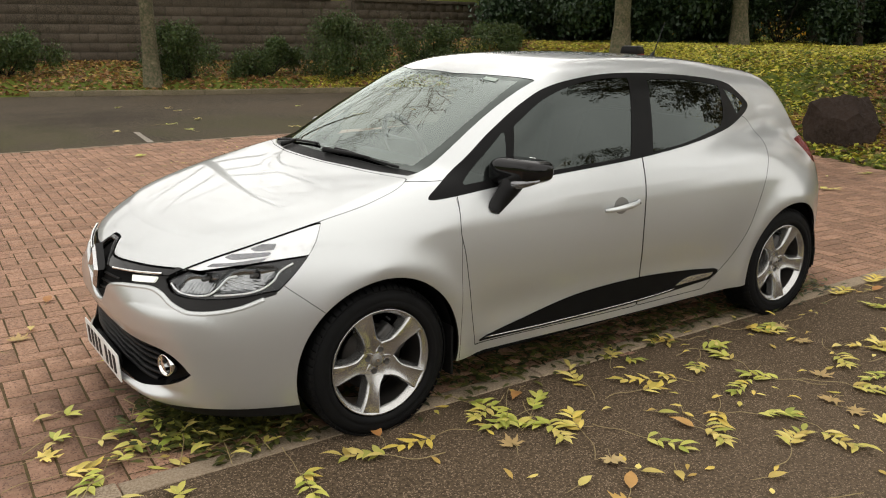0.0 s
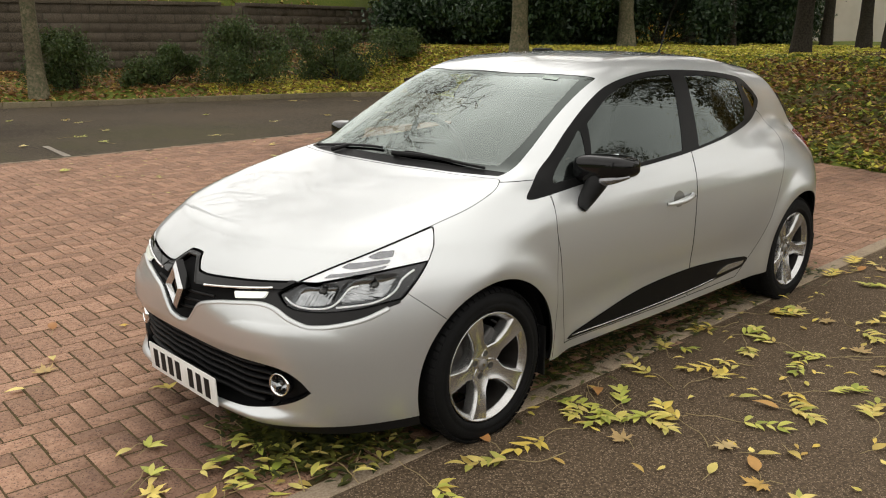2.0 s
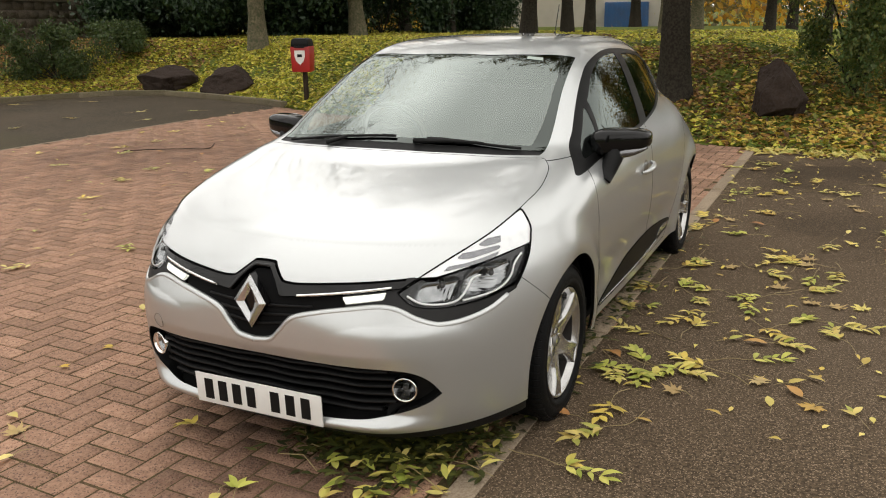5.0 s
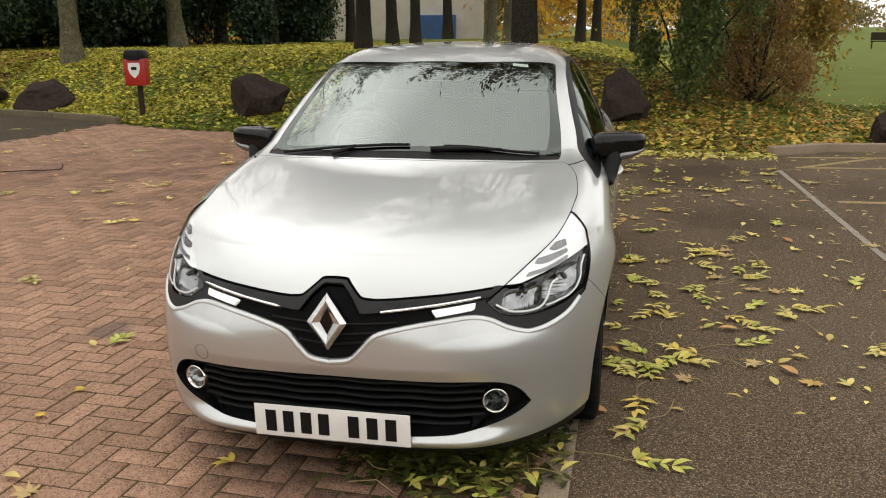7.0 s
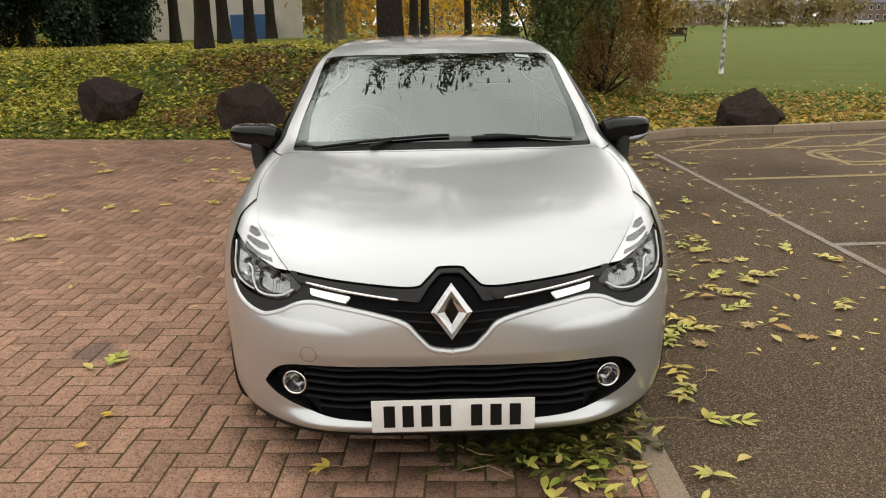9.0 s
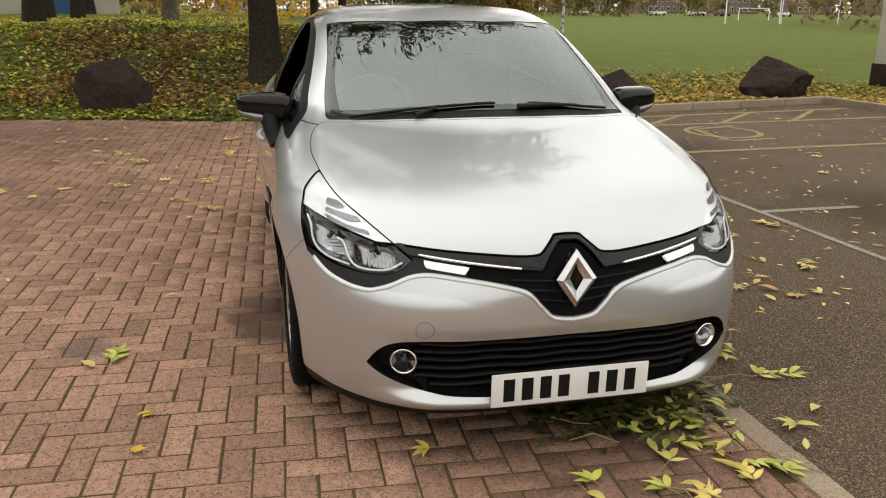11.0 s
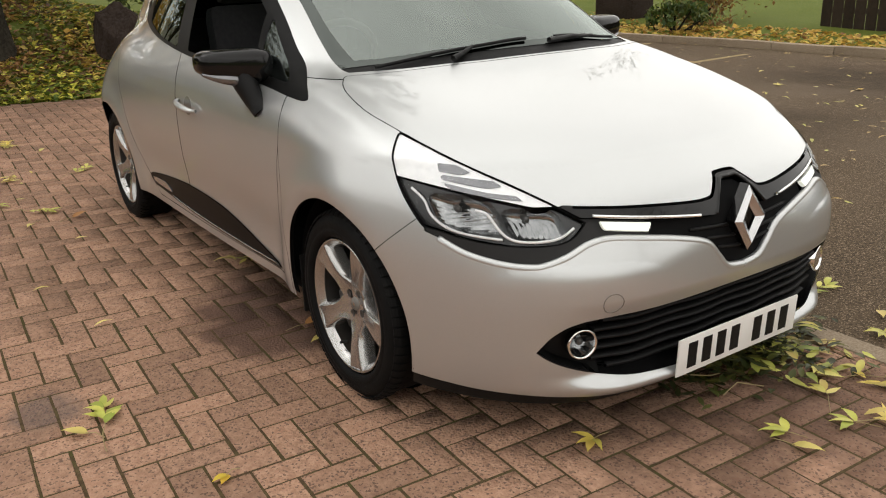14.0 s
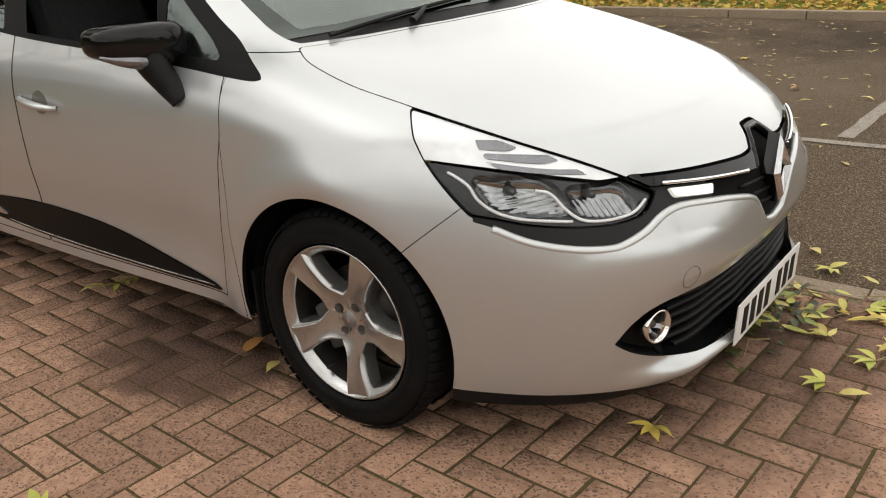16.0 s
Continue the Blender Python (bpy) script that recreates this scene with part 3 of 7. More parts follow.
def split(m, g):
    """Cuts a triangle mesh along g = 0: the piece where g < 0 and the piece where g > 0."""
    p, n, tri = m
    inside = g < 0
    count = inside[tri].sum(1)
    whole_in, whole_out, cut = tri[count == 3], tri[count == 0], tri[(count == 1) | (count == 2)]
    if not len(cut):
        return tidy(p, n, whole_in), tidy(p, n, whole_out)
    lone = np.where(inside[cut].sum(1) == 1, np.argmax(inside[cut], 1), np.argmin(inside[cut], 1))
    k = np.arange(len(cut))
    a, b, c = cut[k, lone], cut[k, (lone + 1) % 3], cut[k, (lone + 2) % 3]
    edges = np.concatenate([np.sort(np.stack([a, b], 1), 1), np.sort(np.stack([a, c], 1), 1)])
    unique, back = np.unique(edges, axis=0, return_inverse=True)
    back = back.reshape(-1)
    f = g[unique[:, 0]] / (g[unique[:, 0]] - g[unique[:, 1]])
    p2 = np.concatenate([p, p[unique[:, 0]] + f[:, None] * (p[unique[:, 1]] - p[unique[:, 0]])])
    n2 = np.concatenate([n, n[unique[:, 0]] + f[:, None] * (n[unique[:, 1]] - n[unique[:, 0]])])
    ab, ac = len(p) + back[:len(cut)], len(p) + back[len(cut):]
    tip = np.stack([a, ab, ac], 1)
    rest = np.concatenate([np.stack([ab, b, c], 1), np.stack([ab, c, ac], 1)])
    lone_in = inside[a]
    rest_in = np.concatenate([~lone_in, ~lone_in])
    return (tidy(p2, n2, np.concatenate([whole_in, tip[lone_in], rest[rest_in]])),
            tidy(p2, n2, np.concatenate([whole_out, tip[~lone_in], rest[~rest_in]])))


def tidy(p, n, tri):
    used, back = np.unique(tri, return_inverse=True)
    return p[used], n[used], back.reshape(-1, 3)


def outline(*runs, step=14):
    """A closed outline from smooth runs that meet at corners."""
    pts = []
    for run in runs:
        q = np.array(run, float)
        if len(q) == 2:
            pts.append(q[:1])
            continue
        q = np.concatenate([[2 * q[0] - q[1]], q, [2 * q[-1] - q[-2]]])
        for i in range(1, len(q) - 2):
            u = np.linspace(0, 1, step, endpoint=False)[:, None]
            pts.append(0.5 * (2 * q[i] + (q[i + 1] - q[i - 1]) * u + (2 * q[i - 1] - 5 * q[i] + 4 * q[i + 1] - q[i + 2]) * u ** 2 + (3 * q[i] - q[i - 1] - 3 * q[i + 1] + q[i + 2]) * u ** 3))
    return np.concatenate(pts)


def within(line, u, v, where=None):
    """Signed distance to a closed outline, below zero inside; 1 where the test does not apply."""
    near = (u > line[:, 0].min() - 0.06) & (u < line[:, 0].max() + 0.06) & (v > line[:, 1].min() - 0.06) & (v < line[:, 1].max() + 0.06)
    if where is not None:
        near &= where
    out = np.ones(len(u))
    x, y = u[near], v[near]
    best, odd = np.full(len(x), 1e9), np.zeros(len(x), bool)
    for (ax, ay), (bx, by) in zip(line, np.roll(line, -1, axis=0)):
        dx, dy = bx - ax, by - ay
        w = np.clip(((x - ax) * dx + (y - ay) * dy) / (dx * dx + dy * dy + 1e-12), 0, 1)
        best = np.minimum(best, (x - ax - w * dx) ** 2 + (y - ay - w * dy) ** 2)
        if dy:
            odd ^= ((ay > y) != (by > y)) & (x < dx * (y - ay) / dy + ax)
    out[near] = np.where(odd, -1, 1) * np.sqrt(best)
    return out


def flipped(m):
    p, n, tri = m
    return p * [1, -1, 1], n * [1, -1, 1], tri[:, ::-1]


def both(m):
    p, n, tri = m
    q = flipped(m)
    return np.concatenate([p, q[0]]), np.concatenate([n, q[1]]), np.concatenate([tri, q[2] + len(p)])


def panel(name, m, material, parent, label="", push=0.0):
    p, n, tri = m
    return raw(name, p + push * n, tri, material, parent, label, normals=n)
def front_x(y, z):
    """The skin's x seen from ahead at (y, z)."""
    y, z = np.broadcast_arrays(np.asarray(y, float), np.asarray(z, float))
    lo, hi = np.full(y.shape, -1.0), np.full(y.shape, 0.1)
    for _ in range(24):
        mid = (lo + hi) / 2
        out = skin(mid, y, z) > 0
        lo, hi = np.where(out, mid, lo), np.where(out, hi, mid)
    return lo


def side_y(x, z):
    """The skin's half width at (x, z)."""
    x, z = np.broadcast_arrays(np.asarray(x, float), np.asarray(z, float))
    lo, hi = np.zeros(x.shape), np.full(x.shape, 1.1)
    for _ in range(24):
        mid = (lo + hi) / 2
        ins = skin(x, mid, z) < 0
        lo, hi = np.where(ins, mid, lo), np.where(ins, hi, mid)
    return lo


def top_z(x, y):
    x, y = np.broadcast_arrays(np.asarray(x, float), np.asarray(y, float))
    lo, hi = np.full(x.shape, 0.4), np.full(x.shape, 1.6)
    for _ in range(24):
        mid = (lo + hi) / 2
        ins = skin(x, y, mid) < 0
        lo, hi = np.where(ins, mid, lo), np.where(ins, hi, mid)
    return lo


def on_skin(p, lift):
    p = np.atleast_2d(np.asarray(p, float))
    s = np.where(p[:, 1:2] < 0, [[1, -1, 1]], [[1, 1, 1]])
    return p + lift * normal_at(p * s) * s


def smooth_run(points, step=8):
    return outline(points, step=step) if len(points) > 2 else np.linspace(points[0], points[1], step)


car = new("car")
tagged(car, "silver five-door hatchback parked on red brick paving", "car")

# outlines, in metres; front view (y, z), side view (x, z), top view (x, y)
GLASSHOUSE = outline([(0.236, 0.902), (0.30, 0.900), (0.63, 0.926), (0.93, 0.945), (1.394, 0.970), (1.795, 1.006), (2.145, 1.055), (2.40, 1.12)],
                     [(2.40, 1.12), (2.45, 1.145), (2.455, 1.17), (2.386, 1.222), (2.264, 1.281), (1.952, 1.321), (1.559, 1.344), (1.278, 1.338), (1.019, 1.303), (0.841, 1.240), (0.628, 1.126), (0.442, 1.010), (0.262, 0.922), (0.236, 0.902)])
QUARTER_LIGHT = outline([(0.425, 0.946), (0.685, 1.122)], [(0.685, 1.122), (0.625, 0.962)], [(0.625, 0.962), (0.425, 0.946)])
FRONT_PANE = outline([(0.665, 0.962), (0.748, 1.145)], [(0.748, 1.145), (0.946, 1.245), (1.139, 1.298), (1.332, 1.318), (1.495, 1.320)], [(1.495, 1.320), (1.355, 0.990)], [(1.355, 0.990), (1.0, 0.972), (0.665, 0.962)])
REAR_PANE = outline([(1.630, 1.310), (1.923, 1.298), (2.19, 1.262)], [(2.19, 1.262), (2.155, 1.14), (2.095, 1.075)], [(2.095, 1.075), (1.80, 1.026), (1.520, 0.996)], [(1.520, 0.996), (1.630, 1.310)])
REAR_QUARTER = outline([(2.245, 1.245), (2.36, 1.195), (2.40, 1.16)], [(2.40, 1.16), (2.30, 1.125)], [(2.30, 1.125), (2.245, 1.245)])
FRONT_DOOR = outline([(0.372, 0.95), (0.355, 0.788), (0.377, 0.672), (0.409, 0.479), (0.443, 0.275)], [(0.443, 0.275), (1.413, 0.265)], [(1.413, 0.265), (1.423, 0.408), (1.404, 0.636), (1.415, 0.870), (1.437, 1.03)], [(1.437, 1.03), (0.372, 0.95)])
REAR_DOOR = outline([(1.417, 0.265), (1.427, 0.408), (1.408, 0.636), (1.419, 0.870), (1.441, 1.03)], [(1.441, 1.03), (2.3, 1.12)], [(2.3, 1.12), (2.40, 1.07), (2.403, 0.979), (2.377, 0.902), (2.324, 0.805), (2.261, 0.674), (2.197, 0.538), (2.10, 0.41), (1.99, 0.325)], [(1.99, 0.325), (1.90, 0.265)], [(1.90, 0.265), (1.417, 0.265)])
SILL_TRIM = outline([(0.447, 0.290), (0.69, 0.336), (1.027, 0.393), (1.409, 0.405), (1.757, 0.385), (1.985, 0.362)], [(1.985, 0.362), (2.005, 0.345), (1.947, 0.309)], [(1.947, 0.309), (1.421, 0.284), (0.825, 0.280), (0.447, 0.284)])
SILL_INSERT = outline([(1.683, 0.322), (1.782, 0.350), (1.965, 0.347)], [(1.965, 0.347), (1.921, 0.326), (1.683, 0.318)])
LAMP_FRONT = outline([(0.715, 0.862), (0.667, 0.804), (0.59, 0.748), (0.525, 0.70), (0.478, 0.664)], [(0.478, 0.664), (0.530, 0.626), (0.588, 0.613), (0.66, 0.612), (0.725, 0.620), (0.777, 0.638), (0.90, 0.665)], [(0.90, 0.66), (0.90, 0.90)], [(0.90, 0.90), (0.715, 0.862)])
LAMP_REAR = curve((0.55, -0.52), (0.632, -0.405), (0.709, -0.322), (0.769, -0.262), (0.825, -0.218), (0.87, -0.175))
MASK = outline([(-0.02, 0.731), (0.0, 0.731), (0.032, 0.730)], [(0.032, 0.730), (0.044, 0.7275), (0.053, 0.7195)], [(0.053, 0.7195), (0.090, 0.688)], [(0.090, 0.688), (0.099, 0.682), (0.113, 0.679)], [(0.113, 0.679), (0.16, 0.678), (0.275, 0.685), (0.396, 0.693), (0.515, 0.703)], [(0.515, 0.703), (0.90, 0.64)],
               [(0.90, 0.65), (0.782, 0.630), (0.728, 0.583), (0.667, 0.565), (0.610, 0.567), (0.553, 0.587), (0.497, 0.614), (0.440, 0.624), (0.355, 0.615), (0.25, 0.598), (0.155, 0.571), (0.108, 0.525), (0.067, 0.487), (0.0, 0.475), (-0.02, 0.475)], [(-0.02, 0.475), (-0.02, 0.730)])
MOUTH = outline([(-0.02, 0.427), (0.285, 0.424), (0.473, 0.421), (0.548, 0.410), (0.594, 0.379), (0.626, 0.330)], [(0.626, 0.330), (0.588, 0.300), (0.520, 0.269), (0.43, 0.245), (0.32, 0.235), (0.0, 0.227), (-0.02, 0.227)], [(-0.02, 0.226), (-0.02, 0.423)])
BONNET_TOP = outline([(0.07, -0.02), (0.075, 0.1), (0.094, 0.233), (0.15, 0.447), (0.222, 0.655)], [(0.222, 0.655), (0.16, 0.693), (0.08, 0.711), (-0.04, 0.720), (-0.19, 0.708)], [(-0.19, 0.708), (-0.378, 0.675), (-0.543, 0.60), (-0.653, 0.53), (-0.71, 0.48)], [(-0.71, 0.48), (-0.95, 0.48)], [(-0.95, 0.48), (-0.95, -0.02)], [(-0.95, -0.02), (0.07, -0.02)])
SCREEN = outline([(0.08, -0.02), (0.085, 0.1), (0.104, 0.233), (0.165, 0.447), (0.243, 0.628)], [(0.243, 0.628), (0.30, 0.634), (0.45, 0.620), (0.68, 0.582), (0.965, 0.552)], [(0.965, 0.552), (0.90, 0.46), (0.80, 0.22), (0.783, 0.1), (0.780, -0.02)], [(0.780, -0.02), (0.08, -0.02)])
SCREEN_CLEAR = outline([(0.155, -0.02), (0.16, 0.1), (0.18, 0.233), (0.24, 0.447), (0.30, 0.575)], [(0.30, 0.575), (0.45, 0.575), (0.68, 0.545), (0.895, 0.515)], [(0.895, 0.515), (0.85, 0.44), (0.765, 0.22), (0.748, 0.1), (0.745, -0.02)], [(0.745, -0.02), (0.155, -0.02)])
GAP = 0.0018

half = shell()
X, Y, Z = half[0].T
skirt, half = split(half, Z - np.interp(X, [-0.8, -0.3, 0.3, 0.5, 3.2], [0.192, 0.196, 0.22, 0.236, 0.225]))
for ax in (0.0, 2.589):
    X, Y, Z = half[0].T
    _, half = split(half, np.hypot(X - ax, Z - 0.292) - 0.352)
    X, Y, Z = skirt[0].T
    _, skirt = split(skirt, np.hypot(X - ax, Z - 0.292) - 0.352)
X, Y, Z = skirt[0].T
_, skirt = split(skirt, Z - 0.15)
X, Y, Z = skirt[0].T
skirt, _ = split(skirt, X + 0.30)
liner = half
X, Y, Z = liner[0].T
nose_back, _ = split(liner, np.maximum(X + 0.36, Z - 0.56))

# front: lamps, black mask, lower mouth
X, Y, Z = half[0].T
lamp, half = split(half, np.maximum(within(LAMP_FRONT, Y, Z, X < 0.1), X - LAMP_REAR(Z)))
X, Y, Z = half[0].T
mask, half = split(half, np.maximum(within(MASK, Y, Z, X < -0.33), X + 0.402))
X, Y, Z = half[0].T
mouth, half = split(half, within(MOUTH, Y, Z, X < -0.2))
# glass
X, Y, Z = half[0].T
house, half = split(half, within(GLASSHOUSE, X, Z, Z > 0.85))
X, Y, Z = half[0].T
screen, half = split(half, within(SCREEN, X, Y, Z > 0.93))
X, Y, Z = screen[0].T
screen_clear, screen_frit = split(screen, within(SCREEN_CLEAR, X, Y))
panes = []
for line in (QUARTER_LIGHT, FRONT_PANE, REAR_PANE, REAR_QUARTER):
    X, Y, Z = house[0].T
    pane, house = split(house, within(line, X, Z) - 0.005)
    panes.append(pane)
# panels, with real shut gaps
X, Y, Z = half[0].T
bonnet, half = split(half, np.maximum(within(BONNET_TOP, X, Y, Z > 0.64), 0.64 - Z))
_, half = split(half, np.maximum(within(BONNET_TOP, half[0][:, 0], half[0][:, 1], half[0][:, 2] > 0.64), 0.64 - half[0][:, 2]) - 1.6 * GAP)
X, Y, Z = half[0].T
trim, half = split(half, within(SILL_TRIM, X, Z, Y > 0.6))
doors = []
for line in (FRONT_DOOR, REAR_DOOR):
    X, Y, Z = half[0].T
    g = within(line, X, Z, Y > 0.5)
    door, rest = split(half, g + GAP)
    _, half = split(half, g - GAP)
    doors.append(door)
X, Y, Z = half[0].T
seam = X + 0.371 - (0.654 - Z) * 1.19
bumper, _ = split(half, seam + GAP)
_, half = split(half, seam - GAP)
X, Y, Z = half[0].T
wing, _ = split(half, np.maximum(X - 0.36, Z - 0.96 + 0 * X) + GAP)
X, Y, Z = half[0].T
_, half = split(half, np.maximum(X - 0.36, Z - 0.96) - 0.0004)
X, Y, Z = half[0].T
tail_lamp, half = split(half, within(outline([(2.86, 0.945), (2.95, 0.955), (3.2, 0.96)], [(3.2, 0.96), (3.2, 0.80)], [(3.2, 0.80), (2.95, 0.815), (2.89, 0.86), (2.86, 0.945)]), X, Z, Y > 0.3))

panel("body_shell", both(half), PAINT, car, "silver roof, pillars and rear panels")
panel("bonnet", both(bonnet), PAINT, car)
panel("front_bumper", both(bumper), PAINT, car)
panel("lower_skirt", both(skirt), BLACK_PLASTIC, car, "black plastic underside lip", push=-0.006)
for m, side in ((half, 1), (half, -1)):
    turn_over = (lambda q: q) if side > 0 else flipped
    panel("front_wing", turn_over(wing), PAINT, car)
    fd = panel("front_door", turn_over(doors[0]), PAINT, car)
    rd = panel("rear_door", turn_over(doors[1]), PAINT, car)
    panel("window_surround", turn_over(house), TRIM_BLACK, car, "black window surround", push=-0.002)
    panel("sill_trim", turn_over(trim), TRIM_BLACK, car, "black lower door trim", push=0.005)
    panel("quarter_light", turn_over(panes[0]), TINTED, car, push=-0.004)
    if side < 0:
        panel("front_window", turn_over(panes[1]), TINTED, fd, push=-0.004)
    panel("rear_window", turn_over(panes[2]), TINTED, rd, push=-0.004)
    panel("rear_quarter_window", turn_over(panes[3]), TINTED, car, push=-0.004)
    panel("tail_lamp", turn_over(tail_lamp), TAIL_RED, car, "red tail lamp")
windscreen = panel("windscreen", both(screen_clear), WINDSCREEN, car, "clear windscreen with a faint green tint", push=-0.002)
windscreen.visible_shadow = False
X, Y, Z = screen_frit[0].T
cowl, screen_frit = split(screen_frit, X - 0.045 - np.interp(Y, [0, 0.1, 0.233, 0.447, 0.628], [0.08, 0.085, 0.104, 0.165, 0.243]))
panel("cowl", both(cowl), BLACK_PLASTIC, car, "matt black scuttle below the windscreen", push=-0.004)
panel("windscreen_border", both(screen_frit), FRIT, windscreen, "black printed border", push=-0.002)

# dark lining under the panels, open at the windows
for line, view in ((GLASSHOUSE, "side"), (SCREEN, "top")):
    X, Y, Z = liner[0].T
    g = within(line, X, Z, Z > 0.85) if view == "side" else within(line, X, Y, Z > 0.93)
    _, liner = split(liner, g + 0.012)
X, Y, Z = liner[0].T
_, liner = split(liner, np.maximum(within(LAMP_FRONT, Y, Z, X < 0.1), X - LAMP_REAR(Z)))
X, Y, Z = liner[0].T
_, liner = split(liner, np.maximum(within(MASK, Y, Z, X < -0.33), X + 0.402))
X, Y, Z = liner[0].T
_, liner = split(liner, within(MOUTH, Y, Z, X < -0.2))
panel("lining", both(liner), DARK, car, "dark lining", push=-0.016)


# ---- car: lamps, grille, plate ----
def mirrored(verts, side):
    return np.asarray(verts) * [1, side, 1]


def draped_bar(name, run, radius, lift, material, parent, side, label="", view="front", flat=1.0):
    """A round bar that follows the skin along a run given in front view (y, z), side view (x, z) or top view (x, y)."""
    q = smooth_run(run, 10)
    if view == "front":
        pts = np.stack([front_x(q[:, 0], q[:, 1]), q[:, 0], q[:, 1]], 1)
    elif view == "side":
        pts = np.stack([q[:, 0], side_y(q[:, 0], q[:, 1]), q[:, 1]], 1)
    else:
        pts = np.stack([q[:, 0], q[:, 1], top_z(q[:, 0], q[:, 1])], 1)
    if isinstance(radius, tuple):
        radius = [float(v) for v in np.interp(np.linspace(0, 1, len(pts)), np.linspace(0, 1, len(radius)), radius)]
    bm = bmesh.new()
    tube(bm, mirrored(on_skin(pts, lift), side), radius, 12)
    return part(name, bm, material, parent, label)


def draped_plate(name, line, lift, thick, material, parent, side, label="", view="front"):
    """A thin solid plate that lies on the skin inside an outline."""
    lo, hi = line.min(0), line.max(0)
    n = max(10, int((hi - lo).max() / 0.008))
    u, v = np.meshgrid(np.linspace(lo[0], hi[0], n), np.linspace(lo[1], hi[1], n), indexing="ij")
    u, v = u.ravel(), v.ravel()
    if view == "front":
        pts = np.stack([front_x(u, v), u, v], 1)
    else:
        pts = np.stack([u, side_y(u, v), v], 1)
    i = (np.arange(n - 1)[:, None] * n + np.arange(n - 1)).reshape(-1)
    tri = np.concatenate([np.stack([i, i + n, i + n + 1], 1), np.stack([i, i + n + 1, i + 1], 1)])
    m = (pts, normal_at(pts), tri)
    m, _ = split(m, within(line, u, v))
    bm = bmesh.new()
    base = [bm.verts.new(c) for c in mirrored(m[0] + (lift - thick) * m[1], side)]
    for t in m[2]:
        bm.faces.new([base[k] for k in t])
    up = bmesh.ops.extrude_face_region(bm, geom=bm.faces[:])
    moved = [e for e in up["geom"] if isinstance(e, bmesh.types.BMVert)]
    shift = {tuple(np.round(c, 6)): nn for c, nn in zip(mirrored(m[0] + (lift - thick) * m[1], side), mirrored(m[1], side))}
    for vert in moved:
        d = shift.get(tuple(np.round(np.array(vert.co, float), 6)))
        if d is None:
            key = min(shift, key=lambda k: (k[0] - vert.co.x) ** 2 + (k[1] - vert.co.y) ** 2 + (k[2] - vert.co.z) ** 2)
            d = shift[key]
        vert.co += Vector(d) * thick
    bmesh.ops.recalc_face_normals(bm, faces=bm.faces)
    return part(name, bm, material, parent, label, angle=40)


X, Y, Z = lamp[0].T
lamp, seal = split(lamp, np.maximum(within(LAMP_FRONT, Y, Z, X < 0.1), X - LAMP_REAR(Z)) + 0.0026)
X, Y, Z = lamp[0].T
lamp_upper, lamp_lower = split(lamp, 0.705 + np.maximum(Y - 0.58, 0) * 0.27 - Z)
BOWLS = ((0.708, 0.684, 0.053, 0.047, False), (0.592, 0.665, 0.060, 0.040, True))


def reflector(side):
    """The lower lamp's inner surface: two dished bowls in one chrome skin, ribbed level in the outer and upright in the inner one."""
    u, v = np.meshgrid(np.linspace(0.485, 0.80, 100), np.linspace(0.600, 0.775, 56), indexing="ij")
    u, v = u.ravel(), v.ravel()
    p = np.stack([front_x(u, v), u, v], 1)
    i = (np.arange(99)[:, None] * 56 + np.arange(55)).reshape(-1)
    tri = np.concatenate([np.stack([i, i + 56, i + 57], 1), np.stack([i, i + 57, i + 1], 1)])
    m, _ = split((p, normal_at(p), tri), np.maximum(within(LAMP_FRONT, u, v), v - 0.706 - np.maximum(u - 0.58, 0) * 0.27) + 0.005)
    full = np.max([1 - ((m[0][:, 1] - by) / bw) ** 4 - ((m[0][:, 2] - bz) / bh) ** 4 for by, bz, bw, bh, _ in BOWLS], axis=0)
    pieces = []
    for m in split(m, -full):
        u, v = m[0][:, 1], m[0][:, 2]
        deep = 0.018
        for by, bz, bw, bh, upright in BOWLS:
            q = np.clip(1 - ((u - by) / bw) ** 4 - ((v - bz) / bh) ** 4, 0, 1)
            rib = np.sin(2 * math.pi * u / 0.0125) if upright else np.sin(2 * math.pi * (v + 0.4 * (u - by)) / 0.0115)
            deep = deep + 0.034 * np.sqrt(q) + 0.0016 * rib * (q > 0.2) * (v < bz + 0.35 * bh)
        pieces.append((mirrored(m[0] - deep[:, None] * m[1], side), m[2] if side > 0 else m[2][:, ::-1]))
    return pieces


